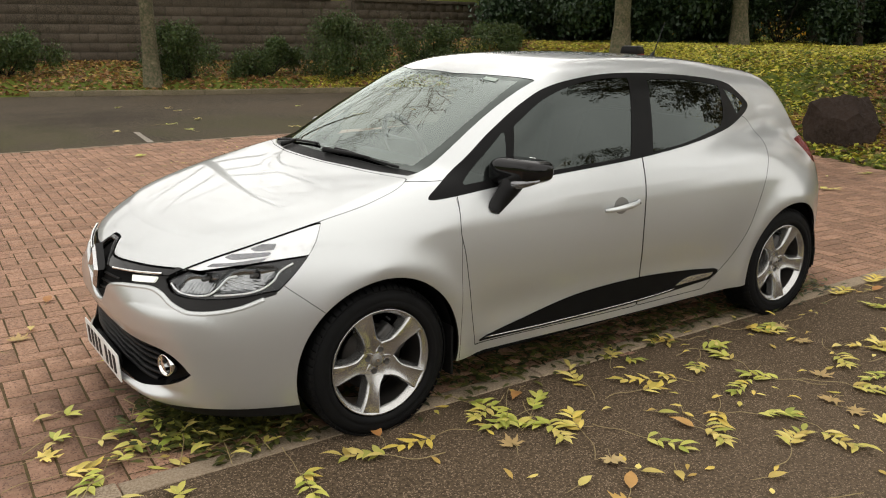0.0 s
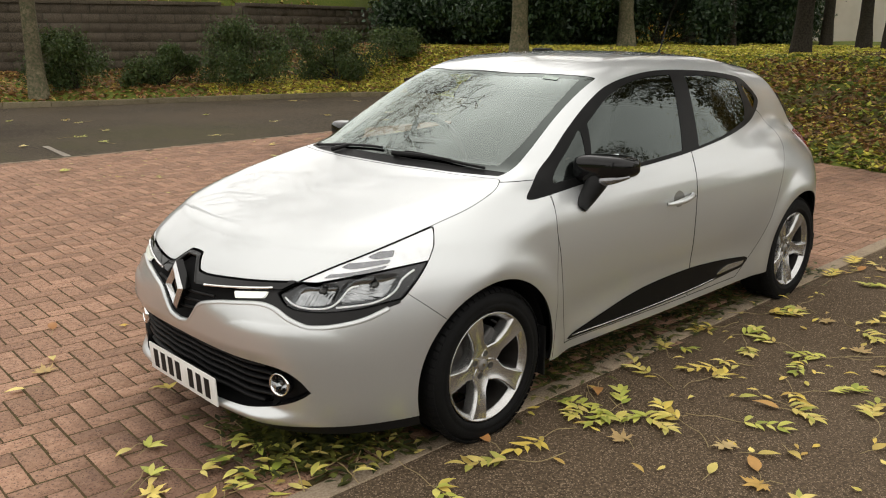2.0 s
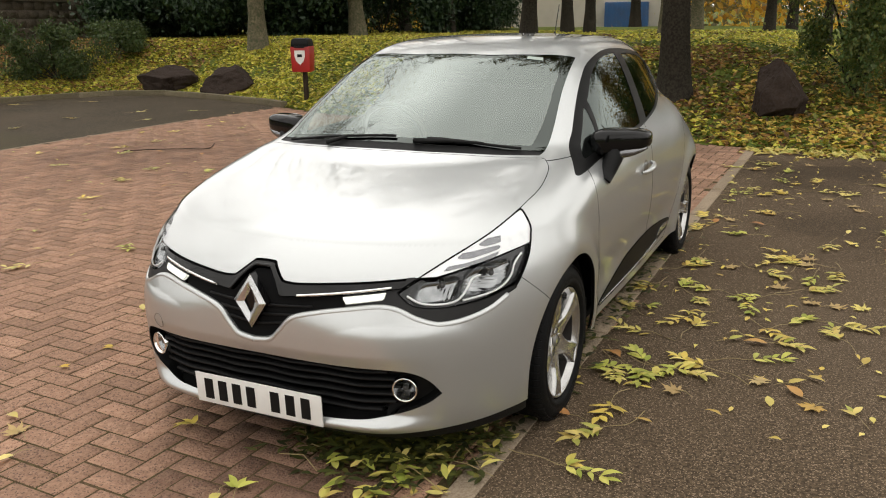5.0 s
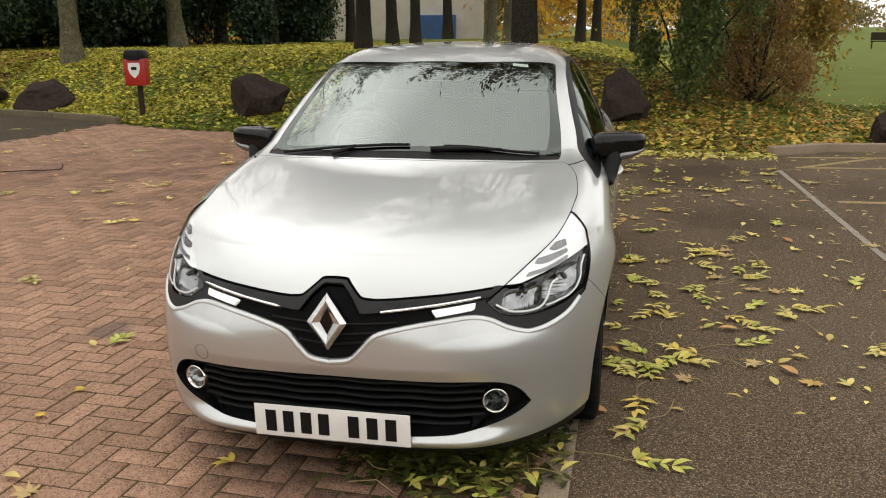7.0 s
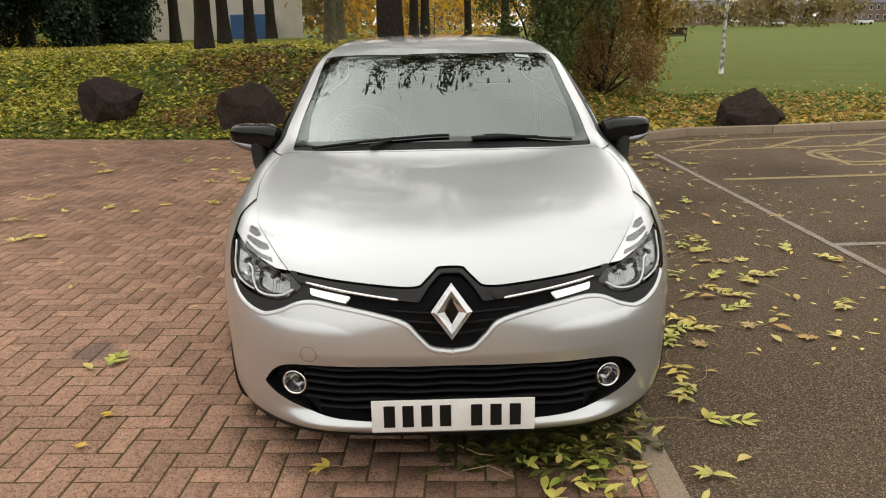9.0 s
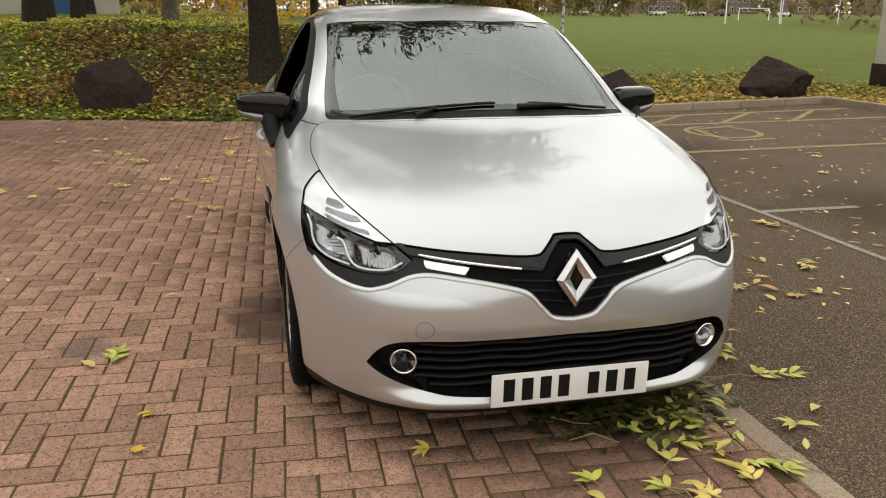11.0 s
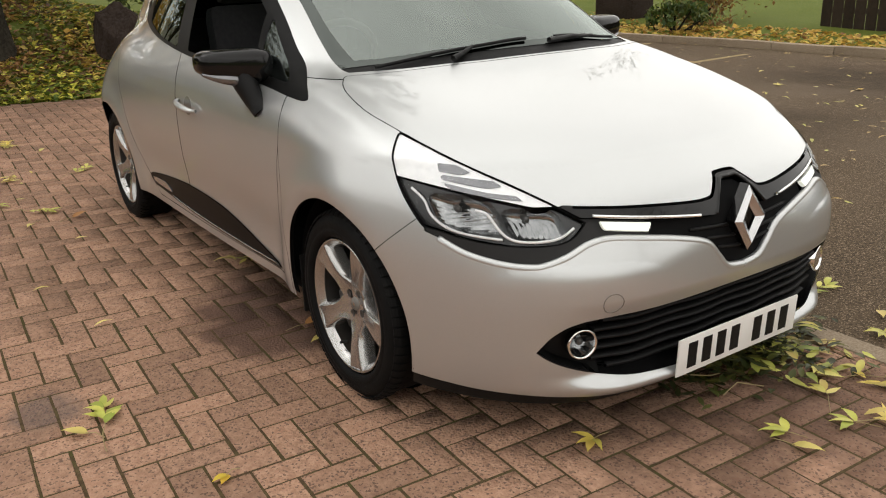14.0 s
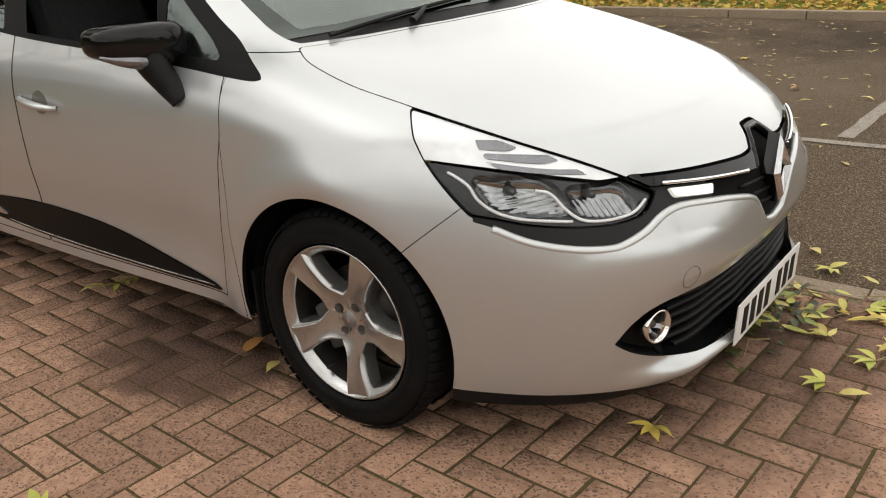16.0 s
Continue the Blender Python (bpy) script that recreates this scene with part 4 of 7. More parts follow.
X, Y, Z = mask[0].T
shut, mask = split(mask, np.where((Z > 0.665) & (Y < 0.50), -within(MASK, Y, Z) - 0.0075, 1.0))
X, Y, Z = mask[0].T
blade_line = np.interp(Y, [0.0, 0.032, 0.066, 0.086, 0.10, 0.17, 0.32, 0.47, 0.5], [0.712, 0.710, 0.680, 0.652, 0.634, 0.640, 0.655, 0.672, 0.675])
blade, slot = split(mask, np.where(Y < 0.52, blade_line - Z, 0.01))
X, Y, Z = mouth[0].T
for side in (1, -1):
    f = (lambda q: q) if side > 0 else flipped
    headlamp = panel("headlamp", f(lamp), LENS, car, "clear headlamp with chrome and black inside", push=-0.001)
    headlamp.visible_shadow = False
    panel("lamp_seal", f(seal), DARK, headlamp, "black seal round the lens", push=-0.007)
    panel("lamp_back", f(lamp), DARK, headlamp, push=-0.095)
    panel("upper_reflector", f(lamp_upper), LAMP_SILVER, headlamp, "bright silver reflector", push=-0.007)
    panel("bezel", f(lamp_lower), LAMP_BEZEL, headlamp, "smoked dark bezel", push=-0.062)
    draped_bar("light_strip", [(0.771, 0.734), (0.767, 0.722), (0.764, 0.705), (0.764, 0.677), (0.754, 0.652), (0.735, 0.638), (0.707, 0.632), (0.66, 0.627)], 0.0038, -0.008, LAMP_SILVER, headlamp, side)
    draped_bar("light_strip", [(0.693, 0.696), (0.676, 0.688), (0.667, 0.655), (0.654, 0.633), (0.634, 0.625), (0.596, 0.625), (0.553, 0.633), (0.508, 0.657)], 0.0038, -0.008, LAMP_SILVER, headlamp, side)
    # grey slots between the bright ribs of the upper reflector
    for line in (outline([(0.704, 0.797), (0.672, 0.794)], [(0.672, 0.794), (0.655, 0.778)], [(0.655, 0.778), (0.677, 0.773), (0.711, 0.778)], [(0.711, 0.778), (0.704, 0.797)]),
                 outline([(0.713, 0.771), (0.67, 0.766), (0.622, 0.760)], [(0.622, 0.760), (0.613, 0.749)], [(0.613, 0.749), (0.651, 0.746), (0.716, 0.760)], [(0.716, 0.760), (0.713, 0.771)]),
                 outline([(0.720, 0.754), (0.657, 0.737), (0.600, 0.729)], [(0.600, 0.729), (0.592, 0.718)], [(0.592, 0.718), (0.666, 0.728), (0.712, 0.739)], [(0.712, 0.739), (0.720, 0.754)])):
        draped_plate("slot", line, -0.0045, 0.002, LAMP_GREY, headlamp, side)
    # the chrome reflector, and a shield over each bulb
    bowls, rim = reflector(side)
    raw("inner_bezel", *rim, LAMP_BEZEL, headlamp, "smoked dark inner bezel")
    bowl_ = raw("reflector", *bowls, LAMP_DARK, headlamp, "chrome reflector with two fluted bowls")
    for by, bz, bw, bh, upright in BOWLS:
        bm = bmesh.new()
        lathe(bm, [(0.001, 0.004), (0.006, 0.003), (0.009, -0.003), (0.009, -0.022), (0.008, -0.030)], 12, pose(float(front_x(by, bz)) + 0.036, side * by, bz + 0.004, 0, -90, -20 * side))
        part("bulb", bm, BOLT_DARK, bowl_, "dark bulb shield")
    # chrome line and day lamp in the black band
    draped_bar("chrome_line", [(0.165, 0.640), (0.32, 0.657), (0.478, 0.676)], 0.0045, 0.006, CHROME, car, side, "thin chrome line across the black band")
    draped_plate("day_lamp", outline([(0.318, 0.646), (0.450, 0.662)], [(0.450, 0.662), (0.448, 0.643)], [(0.448, 0.643), (0.335, 0.627)], [(0.335, 0.627), (0.318, 0.646)]), 0.004, 0.012, DAY_LAMP, car, side, "lit white daytime running lamp")
    # fog lamp
    fx = float(front_x(0.517, 0.346))
    fog = bmesh.new()
    m = Matrix.Translation((fx + 0.008, side * 0.517, 0.346)) @ Vector((0, 0, 1)).rotation_difference(Vector((-math.cos(radians(16)), side * math.sin(radians(16)), 0))).to_matrix().to_4x4()
    lathe(fog, [(0.0365, -0.010), (0.0365, 0.004), (0.0395, 0.007), (0.0425, 0.004), (0.0435, -0.02)], 40, m)
    fog_lamp = part("fog_lamp", fog, CHROME, car, "round fog lamp with a chrome ring")
    bm = bmesh.new()
    lathe(bm, [(0.0, -0.036), (0.018, -0.032), (0.030, -0.022), (0.0365, -0.006)], 32, m)
    part("reflector", bm, LAMP_DARK, fog_lamp, "dark mirrored bowl")
    bm = bmesh.new()
    lathe(bm, [(0.0, 0.006), (0.018, 0.005), (0.036, 0.0)], 32, m)
    part("lens", bm, LENS, fog_lamp).visible_shadow = False
    bm = bmesh.new()
    bmesh.ops.create_uvsphere(bm, u_segments=12, v_segments=8, radius=0.011, matrix=m @ Matrix.Translation((0, 0, -0.018)))
    part("bulb", bm, BOLT_DARK, fog_lamp)
# near-black strip paints the shade of the bonnet's shut gap
panel("bonnet_gap", both(shut), DARK, car, "near-black strip for the shade in the gap below the bonnet's edge", push=-0.014)
panel("grille_band", both(blade), BLACK_GLOSS, car, "gloss black band across the nose", push=0.002)
X, Y, Z = slot[0].T
recess, surround = split(slot, Y - 0.33)
for m in (surround, flipped(surround)):
    panel("lamp_surround", m, SURROUND, car, "matt black lamp surround", push=-0.006)
panel("grille_recess", both(recess), DARK, car, "dark recess behind the emblem", push=-0.016)
# near-black sheets stand in for the shade inside the lower opening
panel("nose_lining", both(nose_back), DARK, car, "near-black sheet added for the shade behind the bumper", push=-0.09)
panel("lower_grille", both(mouth), DARK, car, "near-black sheet for the shade inside the lower grille", push=-0.055)
for k, z in enumerate(np.linspace(0.262, 0.402, 6)):
    w = float(np.interp(z, [0.24, 0.30, 0.35, 0.41], [0.40, 0.50, 0.50, 0.46]))
    ys = np.linspace(-w, w, 60)
    bm = bmesh.new()
    strip = []
    for y in ys:
        zz = z + 0.003 * math.cos(y * 26) * (1 if k % 2 else 0.6)
        x0 = float(front_x(abs(y), zz)) + 0.030
        strip.append([bm.verts.new((x0 + dx, y, zz + dz)) for dx, dz in ((-0.012, -0.004), (-0.016, 0.0), (-0.012, 0.006), (0.02, 0.008), (0.02, -0.006))])
    for a, b in zip(strip, strip[1:]):
        for i in range(5):
            bm.faces.new((a[i], a[(i + 1) % 5], b[(i + 1) % 5], b[i]))
    part("grille_slat", bm, BLACK_PLASTIC, car)
for side in (1, -1):
    # inner wall of the opening, then the black pocket panel round each fog lamp
    q = outline([(0.400, 0.424), (0.473, 0.423), (0.548, 0.412), (0.594, 0.381), (0.630, 0.330)], [(0.630, 0.330), (0.588, 0.298), (0.520, 0.267), (0.43, 0.243), (0.38, 0.239)])
    q = np.stack([front_x(q[:, 0], q[:, 1]), q[:, 0], q[:, 1]], 1)
    rows = [mirrored(on_skin(q, lift), side) for lift in (-0.004, -0.030, -0.060)]
    bm = bmesh.new()
    rows = [[bm.verts.new(c) for c in row] for row in rows]
    for ra, rb in zip(rows, rows[1:]):
        for i in range(len(ra) - 1):
            bm.faces.new((ra[i], ra[i + 1], rb[i + 1], rb[i]))
    part("mouth_wall", bm, BLACK_PLASTIC, car, "black inner wall of the lower opening")
    draped_plate("fog_pocket", outline([(0.450, 0.420), (0.548, 0.406), (0.594, 0.376), (0.628, 0.330)], [(0.628, 0.330), (0.586, 0.301), (0.50, 0.266), (0.450, 0.252)], [(0.450, 0.252), (0.466, 0.34), (0.450, 0.420)]), -0.048, 0.004, BLACK_PLASTIC, car, side)
for k in range(3):
    z = 0.535 + 0.033 * k
    w = (0.115, 0.16, 0.22)[k]
    draped_bar("grille_slat", [(-w, z + 0.012), (0, z), (w, z + 0.012)], 0.0045, -0.012, BLACK_PLASTIC, car, 1)

# raised rim of the shield round the emblem
for side in (1, -1):
    draped_bar("shield_rim", [(0.0, 0.714), (0.034, 0.712), (0.068, 0.682), (0.090, 0.654), (0.104, 0.634)], 0.006, 0.000, BLACK_GLOSS, car, side)

# diamond emblem: a raised four-sided frame with bevelled faces
bm = bmesh.new()
ring = []
ex = -0.848
for sy, sz, depth in ((0.065, 0.092, 0.008), (0.047, 0.069, -0.004), (0.022, 0.040, 0.008)):
    ring.append([bm.verts.new((ex + depth + (0.012 if dz > 0 else 0.0), dy * sy, 0.611 + dz * sz)) for dy, dz in ((0, 1), (1, 0), (0, -1), (-1, 0))])
for a, b in zip(ring, ring[1:]):
    for i in range(4):
        bm.faces.new((a[i], a[(i + 1) % 4], b[(i + 1) % 4], b[i]))
bmesh.ops.recalc_face_normals(bm, faces=bm.faces)
emblem = part("emblem", bm, SATIN, car, "chrome diamond emblem", smooth=False)
bm = bmesh.new()
front_ring = [bm.verts.new((ex + 0.0095 + (0.012 if dz > 0 else 0.0), dy * 0.0655, 0.611 + dz * 0.0926)) for dy, dz in ((0, 1), (1, 0), (0, -1), (-1, 0))]
back = [bm.verts.new((v.co.x + 0.028, v.co.y, v.co.z)) for v in front_ring]
bm.faces.new(front_ring)
for i in range(4):
    bm.faces.new((front_ring[i], back[i], back[(i + 1) % 4], front_ring[(i + 1) % 4]))
bmesh.ops.recalc_face_normals(bm, faces=bm.faces)
part("emblem_backing", bm, BLACK_GLOSS, emblem, smooth=False)
for side in (1, -1):
    # rolled edge of the bumper below the black mask
    roll = [(0.0, 0.473), (0.067, 0.485), (0.108, 0.523), (0.155, 0.569), (0.25, 0.596), (0.355, 0.613), (0.440, 0.622), (0.497, 0.612), (0.553, 0.585), (0.610, 0.565), (0.667, 0.563), (0.728, 0.581), (0.768, 0.616)]
    draped_bar("bumper_edge", roll, 0.0125, -0.0108, PAINT, car, side)

# towing-eye cover on the driver's side
bm = bmesh.new()
ring = [Vector((0, 0.460 + 0.0265 * math.cos(a), 0.462 + 0.0265 * math.sin(a))) for a in np.linspace(0, 2 * math.pi, 41)]
tube(bm, [on_skin([(float(front_x(v.y, v.z)), v.y, v.z)], 0.0)[0] for v in ring], 0.0016, 6)
part("tow_cover", bm, SEAM_GREY, car, "round towing-eye cover")

# number plate with plain bars
plate_m = pose(-0.838, 0, 0.262, 0, -3, 0)
bm = bmesh.new()
box(bm, (0.006, 0.524, 0.113), (0, 0, 0), 0.003, plate_m)
plate = part("number_plate", bm, PLATE_WHITE, car, "white number plate", angle=30)
spots = [-0.205, -0.145, -0.085, -0.025, 0.075, 0.137, 0.199]
for y in spots:
    bm = bmesh.new()
    box(bm, (0.002, 0.036, 0.076), (-0.0036, -y, 0), 0, plate_m)
    part("character_bar", bm, BLACK_PLASTIC, plate, smooth=False)
bm = bmesh.new()
box(bm, (0.03, 0.34, 0.05), (0.019, 0, 0.0), 0.004, plate_m)
part("plate_holder", bm, BLACK_PLASTIC, car)

# ---- car: mirrors, handles, wipers, trim ----
for side in (1, -1):
    housing = bmesh.new()
    bmesh.ops.create_uvsphere(housing, u_segments=32, v_segments=20, radius=1)
    for v in housing.verts:
        c = v.co
        # a rounded box with a flat glass side to the rear, fuller inboard
        p = Vector([math.copysign(abs(k) ** 0.55, k) for k in c])
        p.x = p.x * 0.078 if p.x < 0 else p.x * 0.045
        taper = 1 - 0.16 * (p.y + 1)
        v.co = Vector((0.646 + p.x + 0.035 * p.y, side * (0.862 + 0.122 * p.y), 0.990 + p.z * 0.066 * taper + 0.010 * p.y))
    mirror = part("door_mirror", housing, BLACK_GLOSS, car, "gloss black door mirror with clear indicator")
    bm = bmesh.new()
    foot = Vector((0.535, side * 0.822, 0.835))
    tube(bm, [foot, Vector((0.56, side * 0.832, 0.872)), Vector((0.592, side * 0.838, 0.915)), Vector((0.615, side * 0.845, 0.958))], [0.029, 0.034, 0.041, 0.048], 14)
    for v in bm.verts:
        v.co.x = 0.585 + (v.co.x - 0.585) * 1.15
    part("stalk", bm, BLACK_PLASTIC, mirror, "matt black mirror stalk")
    bm = bmesh.new()
    tube(bm, [Vector((0.592 + 0.05 * k ** 2, side * (0.864 + 0.114 * k), 0.942 + 0.012 * k + 0.014 * k * k)) for k in np.linspace(-0.55, 0.97, 12)], [0.005 + 0.015 * math.sin(math.pi * min(1, 0.1 + 0.9 * k)) for k in np.linspace(0, 0.97, 12)], 10)
    part("indicator", bm, LAMP_GREY, mirror, "clear silver indicator lens")
    bm = bmesh.new()
    bmesh.ops.create_uvsphere(bm, u_segments=20, v_segments=12, radius=1, matrix=pose(0.694, side * 0.872, 0.990) @ Matrix.Diagonal((0.004, 0.10, 0.052, 1)))
    part("mirror_glass", bm, CHROME, mirror)
    # handle: a bar that stands off over a flat plate, greyed for the cup's shade
    hy = float(side_y(1.25, 0.775))
    bm = bmesh.new()
    path = [(1.145 + 0.215 * k, side * (hy + 0.004 + 0.030 * math.sin(math.pi * min(1, max(0, k))) ** 0.5), 0.765 + 0.022 * k) for k in np.linspace(0, 1, 12)]
    tube(bm, path, [0.008 + 0.006 * math.sin(math.pi * k) for k in np.linspace(0, 1, 12)], 12)
    handle = part("door_handle", bm, PAINT, car, "silver door handle")
    draped_plate("handle_cup", outline([(1.205, 0.777), (1.215, 0.80), (1.25, 0.815), (1.285, 0.80), (1.295, 0.777), (1.285, 0.752), (1.25, 0.738), (1.215, 0.752), (1.205, 0.777)]), 0.0015, 0.003, CUP_SHADE, car, side, view="side")
    bm = bmesh.new()
    bmesh.ops.create_uvsphere(bm, u_segments=12, v_segments=8, radius=0.007, matrix=pose(1.343, side * (hy + 0.026), 0.783))
    part("lock", bm, SEAM_GREY, handle)
    draped_bar("sill_line", [(0.50, 0.296), (0.825, 0.290), (1.421, 0.294), (1.70, 0.305)], 0.003, 0.007, ALLOY, car, side, "thin bright line along the trim", view="side")
    draped_plate("sill_badge", SILL_INSERT, 0.009, 0.004, ALLOY, car, side, "bright badge in the door trim", view="side")
    # mudflap behind the front wheel
    bm = bmesh.new()
    box(bm, (0.012, 0.14, 0.21), (0.342, side * 0.745, 0.262), 0.005)
    part("mudflap", bm, BLACK_PLASTIC, car, angle=40)
    bm = bmesh.new()
    box(bm, (0.012, 0.13, 0.11), (2.589 + 0.345, side * 0.745, 0.275), 0.005)
    part("mudflap", bm, BLACK_PLASTIC, car, angle=40)

# wipers, parked: a long one on the driver's side and a short one
for pivot, run, n in (((0.125, 0.30), [(0.215, 0.545), (0.155, 0.20), (0.150, -0.06)], 1), ((0.13, -0.12), [(0.16, -0.17), (0.205, -0.40), (0.255, -0.57)], 2)):
    q = smooth_run(run, 8)
    pts = [(x, y, float(top_z(x, abs(y))) + 0.008) for x, y in q]
    bm = bmesh.new()
    tube(bm, pts, 0.0062, 6)
    wiper = part("wiper", bm, BLACK_PLASTIC, car, "black windscreen wiper")
    mid = q[len(q) // 2]
    bm = bmesh.new()
    tube(bm, [(pivot[0], pivot[1], float(top_z(pivot[0], abs(pivot[1]))) + 0.012), (0.5 * (pivot[0] + mid[0]) - 0.004, 0.5 * (pivot[1] + mid[1]), float(top_z(0.5 * (pivot[0] + mid[0]) - 0.004, abs(0.5 * (pivot[1] + mid[1])))) + 0.012), (mid[0], mid[1], float(top_z(mid[0], abs(mid[1]))) + 0.011)], [0.011, 0.009, 0.006], 8)
    part("arm", bm, BLACK_PLASTIC, wiper)
# inspection sticker behind the top of the screen
bm = bmesh.new()
bm.faces.new([bm.verts.new((x, -y, float(top_z(x, y)) + 0.001)) for x, y in ((0.808, 0.368), (0.834, 0.362), (0.852, 0.432), (0.826, 0.438))])
part("sticker", bm, STICKER, car, "small pale sticker inside the glass", smooth=False)
# aerial and rear spoiler lip
bm = bmesh.new()
tube(bm, [(2.33, 0, float(top_z(2.33, 0)) - 0.004), (2.345, 0, float(top_z(2.33, 0)) + 0.018), (2.356, 0, float(top_z(2.33, 0)) + 0.034)], [0.020, 0.010, 0.0045], 10)
tube(bm, [(2.355, 0, float(top_z(2.33, 0)) + 0.03), (2.39, 0, float(top_z(2.33, 0)) + 0.11), (2.43, 0, float(top_z(2.33, 0)) + 0.20)], [0.0036, 0.0032, 0.0026], 8)
part("aerial", bm, BLACK_PLASTIC, car, "thin black whip aerial on the roof")

# ---- wheels ----
HUB_Z, TYRE_R = 0.292, 0.300


def build_wheel():
    """A five-spoke alloy wheel lying with its outer face towards +z."""
    thing = new("wheel")
    bm = bmesh.new()
    lathe(bm, [(0.205, -0.095), (0.235, -0.100), (0.270, -0.098), (0.290, -0.088), (0.2985, -0.075), (0.300, -0.05), (0.300, 0.05), (0.2985, 0.072), (0.291, 0.086), (0.275, 0.097), (0.255, 0.1005), (0.250, 0.0985), (0.247, 0.1005), (0.236, 0.1005), (0.227, 0.096), (0.221, 0.088)], 96)
    tyre = part("tyre", bm, TYRE, thing, "black tyre with shallow tread")
    bm = bmesh.new()
    for r0 in (-0.045, -0.015, 0.015, 0.045):
        lathe(bm, [(0.3005, r0 - 0.003), (0.2965, r0), (0.3005, r0 + 0.003)], 60)
    part("tread", bm, DARK, tyre, smooth=False)
    bm = bmesh.new()
    for k in range(64):
        for s in (-1, 1):
            rows = []
            for r0, z0 in ((0.2992, 0.049), (0.2995, 0.062), (0.2982, 0.0735), (0.2935, 0.0835), (0.2865, 0.0905)):
                skew = 0.10 * (z0 - 0.049) / 0.03
                rows.append([bm.verts.new((r * math.cos(a), r * math.sin(a), s * z)) for a, r, z in ((2 * math.pi * (k + 0.09 + skew) / 64, r0, z0), (2 * math.pi * (k + 0.12 + skew) / 64, r0 + 0.0028, z0 + 0.0012), (2 * math.pi * (k + 0.88 + skew) / 64, r0 + 0.0028, z0 + 0.0012), (2 * math.pi * (k + 0.91 + skew) / 64, r0, z0))])
            for ra, rb in zip(rows, rows[1:]):
                for i in range(3):
                    bm.faces.new((ra[i], ra[i + 1], rb[i + 1], rb[i]))
            bm.faces.new(rows[-1])
    bmesh.ops.recalc_face_normals(bm, faces=bm.faces)
    tagged(part("shoulder_tread", bm, TYRE, tyre, smooth=False), kind="stuff")
    bm = bmesh.new()
    lathe(bm, [(0.190, 0.064), (0.196, 0.078), (0.203, 0.083), (0.2075, 0.090), (0.2115, 0.090), (0.2125, 0.086), (0.209, 0.080)], 96)
    part("rim", bm, ALLOY, thing)
    bm = bmesh.new()
    lathe(bm, [(0.208, -0.09), (0.200, -0.08), (0.190, -0.05), (0.186, 0.02), (0.190, 0.0638)], 96)
    part("rim_barrel", bm, BRAKE, thing, "dark inside of the rim")
    for k in range(5):
        bm = bmesh.new()
        rows = []
        # broad spoke: narrow at the hub, flaring to the rim, dished and crowned
        for u in np.linspace(0, 1, 12):
            r = 0.018 + u * 0.184
            w = 0.0245 + 0.034 * math.exp(-((r - 0.05) / 0.030) ** 2) * 0.6 + 0.016 * max(0, (r - 0.080) / 0.122) ** 1.6
            h = 0.054 + 0.033 * math.sin(max(0, min(1, (u - 0.12) * 1.16)) * 1.57)
            rows.append([bm.verts.new((r, y, h + dz)) for y, dz in ((-w - 0.010, -0.050), (-w - 0.005, -0.016), (-w - 0.001, -0.003), (-w + 0.004, 0.0005), (-0.5 * w, -0.003), (0, -0.0045), (0.5 * w, -0.003), (w - 0.004, 0.0005), (w + 0.001, -0.003), (w + 0.005, -0.016), (w + 0.010, -0.050))])
        for a, b in zip(rows, rows[1:]):
            for i in range(10):
                bm.faces.new((a[i], a[i + 1], b[i + 1], b[i]))
        bmesh.ops.rotate(bm, verts=bm.verts, matrix=Matrix.Rotation(2 * math.pi * k / 5, 3, "Z"))
        part("spoke", bm, ALLOY, thing, angle=38)
    bm = bmesh.new()
    lathe(bm, [(0.0, 0.0540), (0.022, 0.0535), (0.026, 0.052), (0.030, 0.0515), (0.056, 0.0515), (0.066, 0.050), (0.074, 0.03)], 48)
    hub = part("hub", bm, ALLOY, thing)
    bm = bmesh.new()
    lathe(bm, [(0.0, 0.0595), (0.020, 0.0585), (0.024, 0.050)], 32)
    cap = part("centre_cap", bm, SEAM_GREY, hub)
    bm = bmesh.new()
    box(bm, (0.013, 0.013, 0.002), (0, 0, 0.0598), 0, Matrix.Rotation(radians(45), 4, "Z"))
    for v in bm.verts:
        v.co.x *= 0.75
    part("centre_mark", bm, CHROME, cap, smooth=False)
    for k in range(4):
        bm = bmesh.new()
        lathe(bm, [(0.0, 0.0545), (0.0085, 0.0545), (0.0095, 0.0552), (0.0125, 0.0552)], 16, Matrix.Rotation(2 * math.pi * (k + 0.35) / 4, 4, "Z") @ Matrix.Translation((0.044, 0, 0)))
        part("bolt", bm, BOLT_DARK, hub)
    bm = bmesh.new()
    lathe(bm, [(0.0, 0.0), (0.13, 0.0), (0.13, 0.012), (0.05, 0.014), (0.05, 0.03), (0, 0.03)], 40, Matrix.Translation((0, 0, -0.005)))
    part("brake_disc", bm, BRAKE, thing, "dull steel brake disc")
    bm = bmesh.new()
    box(bm, (0.07, 0.13, 0.06), (0.10, 0.0, 0.01), 0.012)
    part("brake_caliper", bm, BOLT_DARK, thing)
    bm = bmesh.new()
    tube(bm, [(0.172 * math.cos(0.63), 0.172 * math.sin(0.63), 0.055), (0.168 * math.cos(0.63), 0.168 * math.sin(0.63), 0.082)], 0.0045, 8)
    part("valve", bm, BLACK_PLASTIC, thing)
    # the rim is a size larger than its drawing
    for ob in thing.children:
        for piece in [ob, *ob.children, *[q for c in ob.children for q in c.children]]:
            if piece.name.split(".")[0] not in ("tyre", "tread"):
                piece.data.transform(Matrix.Diagonal((1.02, 1.02, 1, 1)))
    return thing


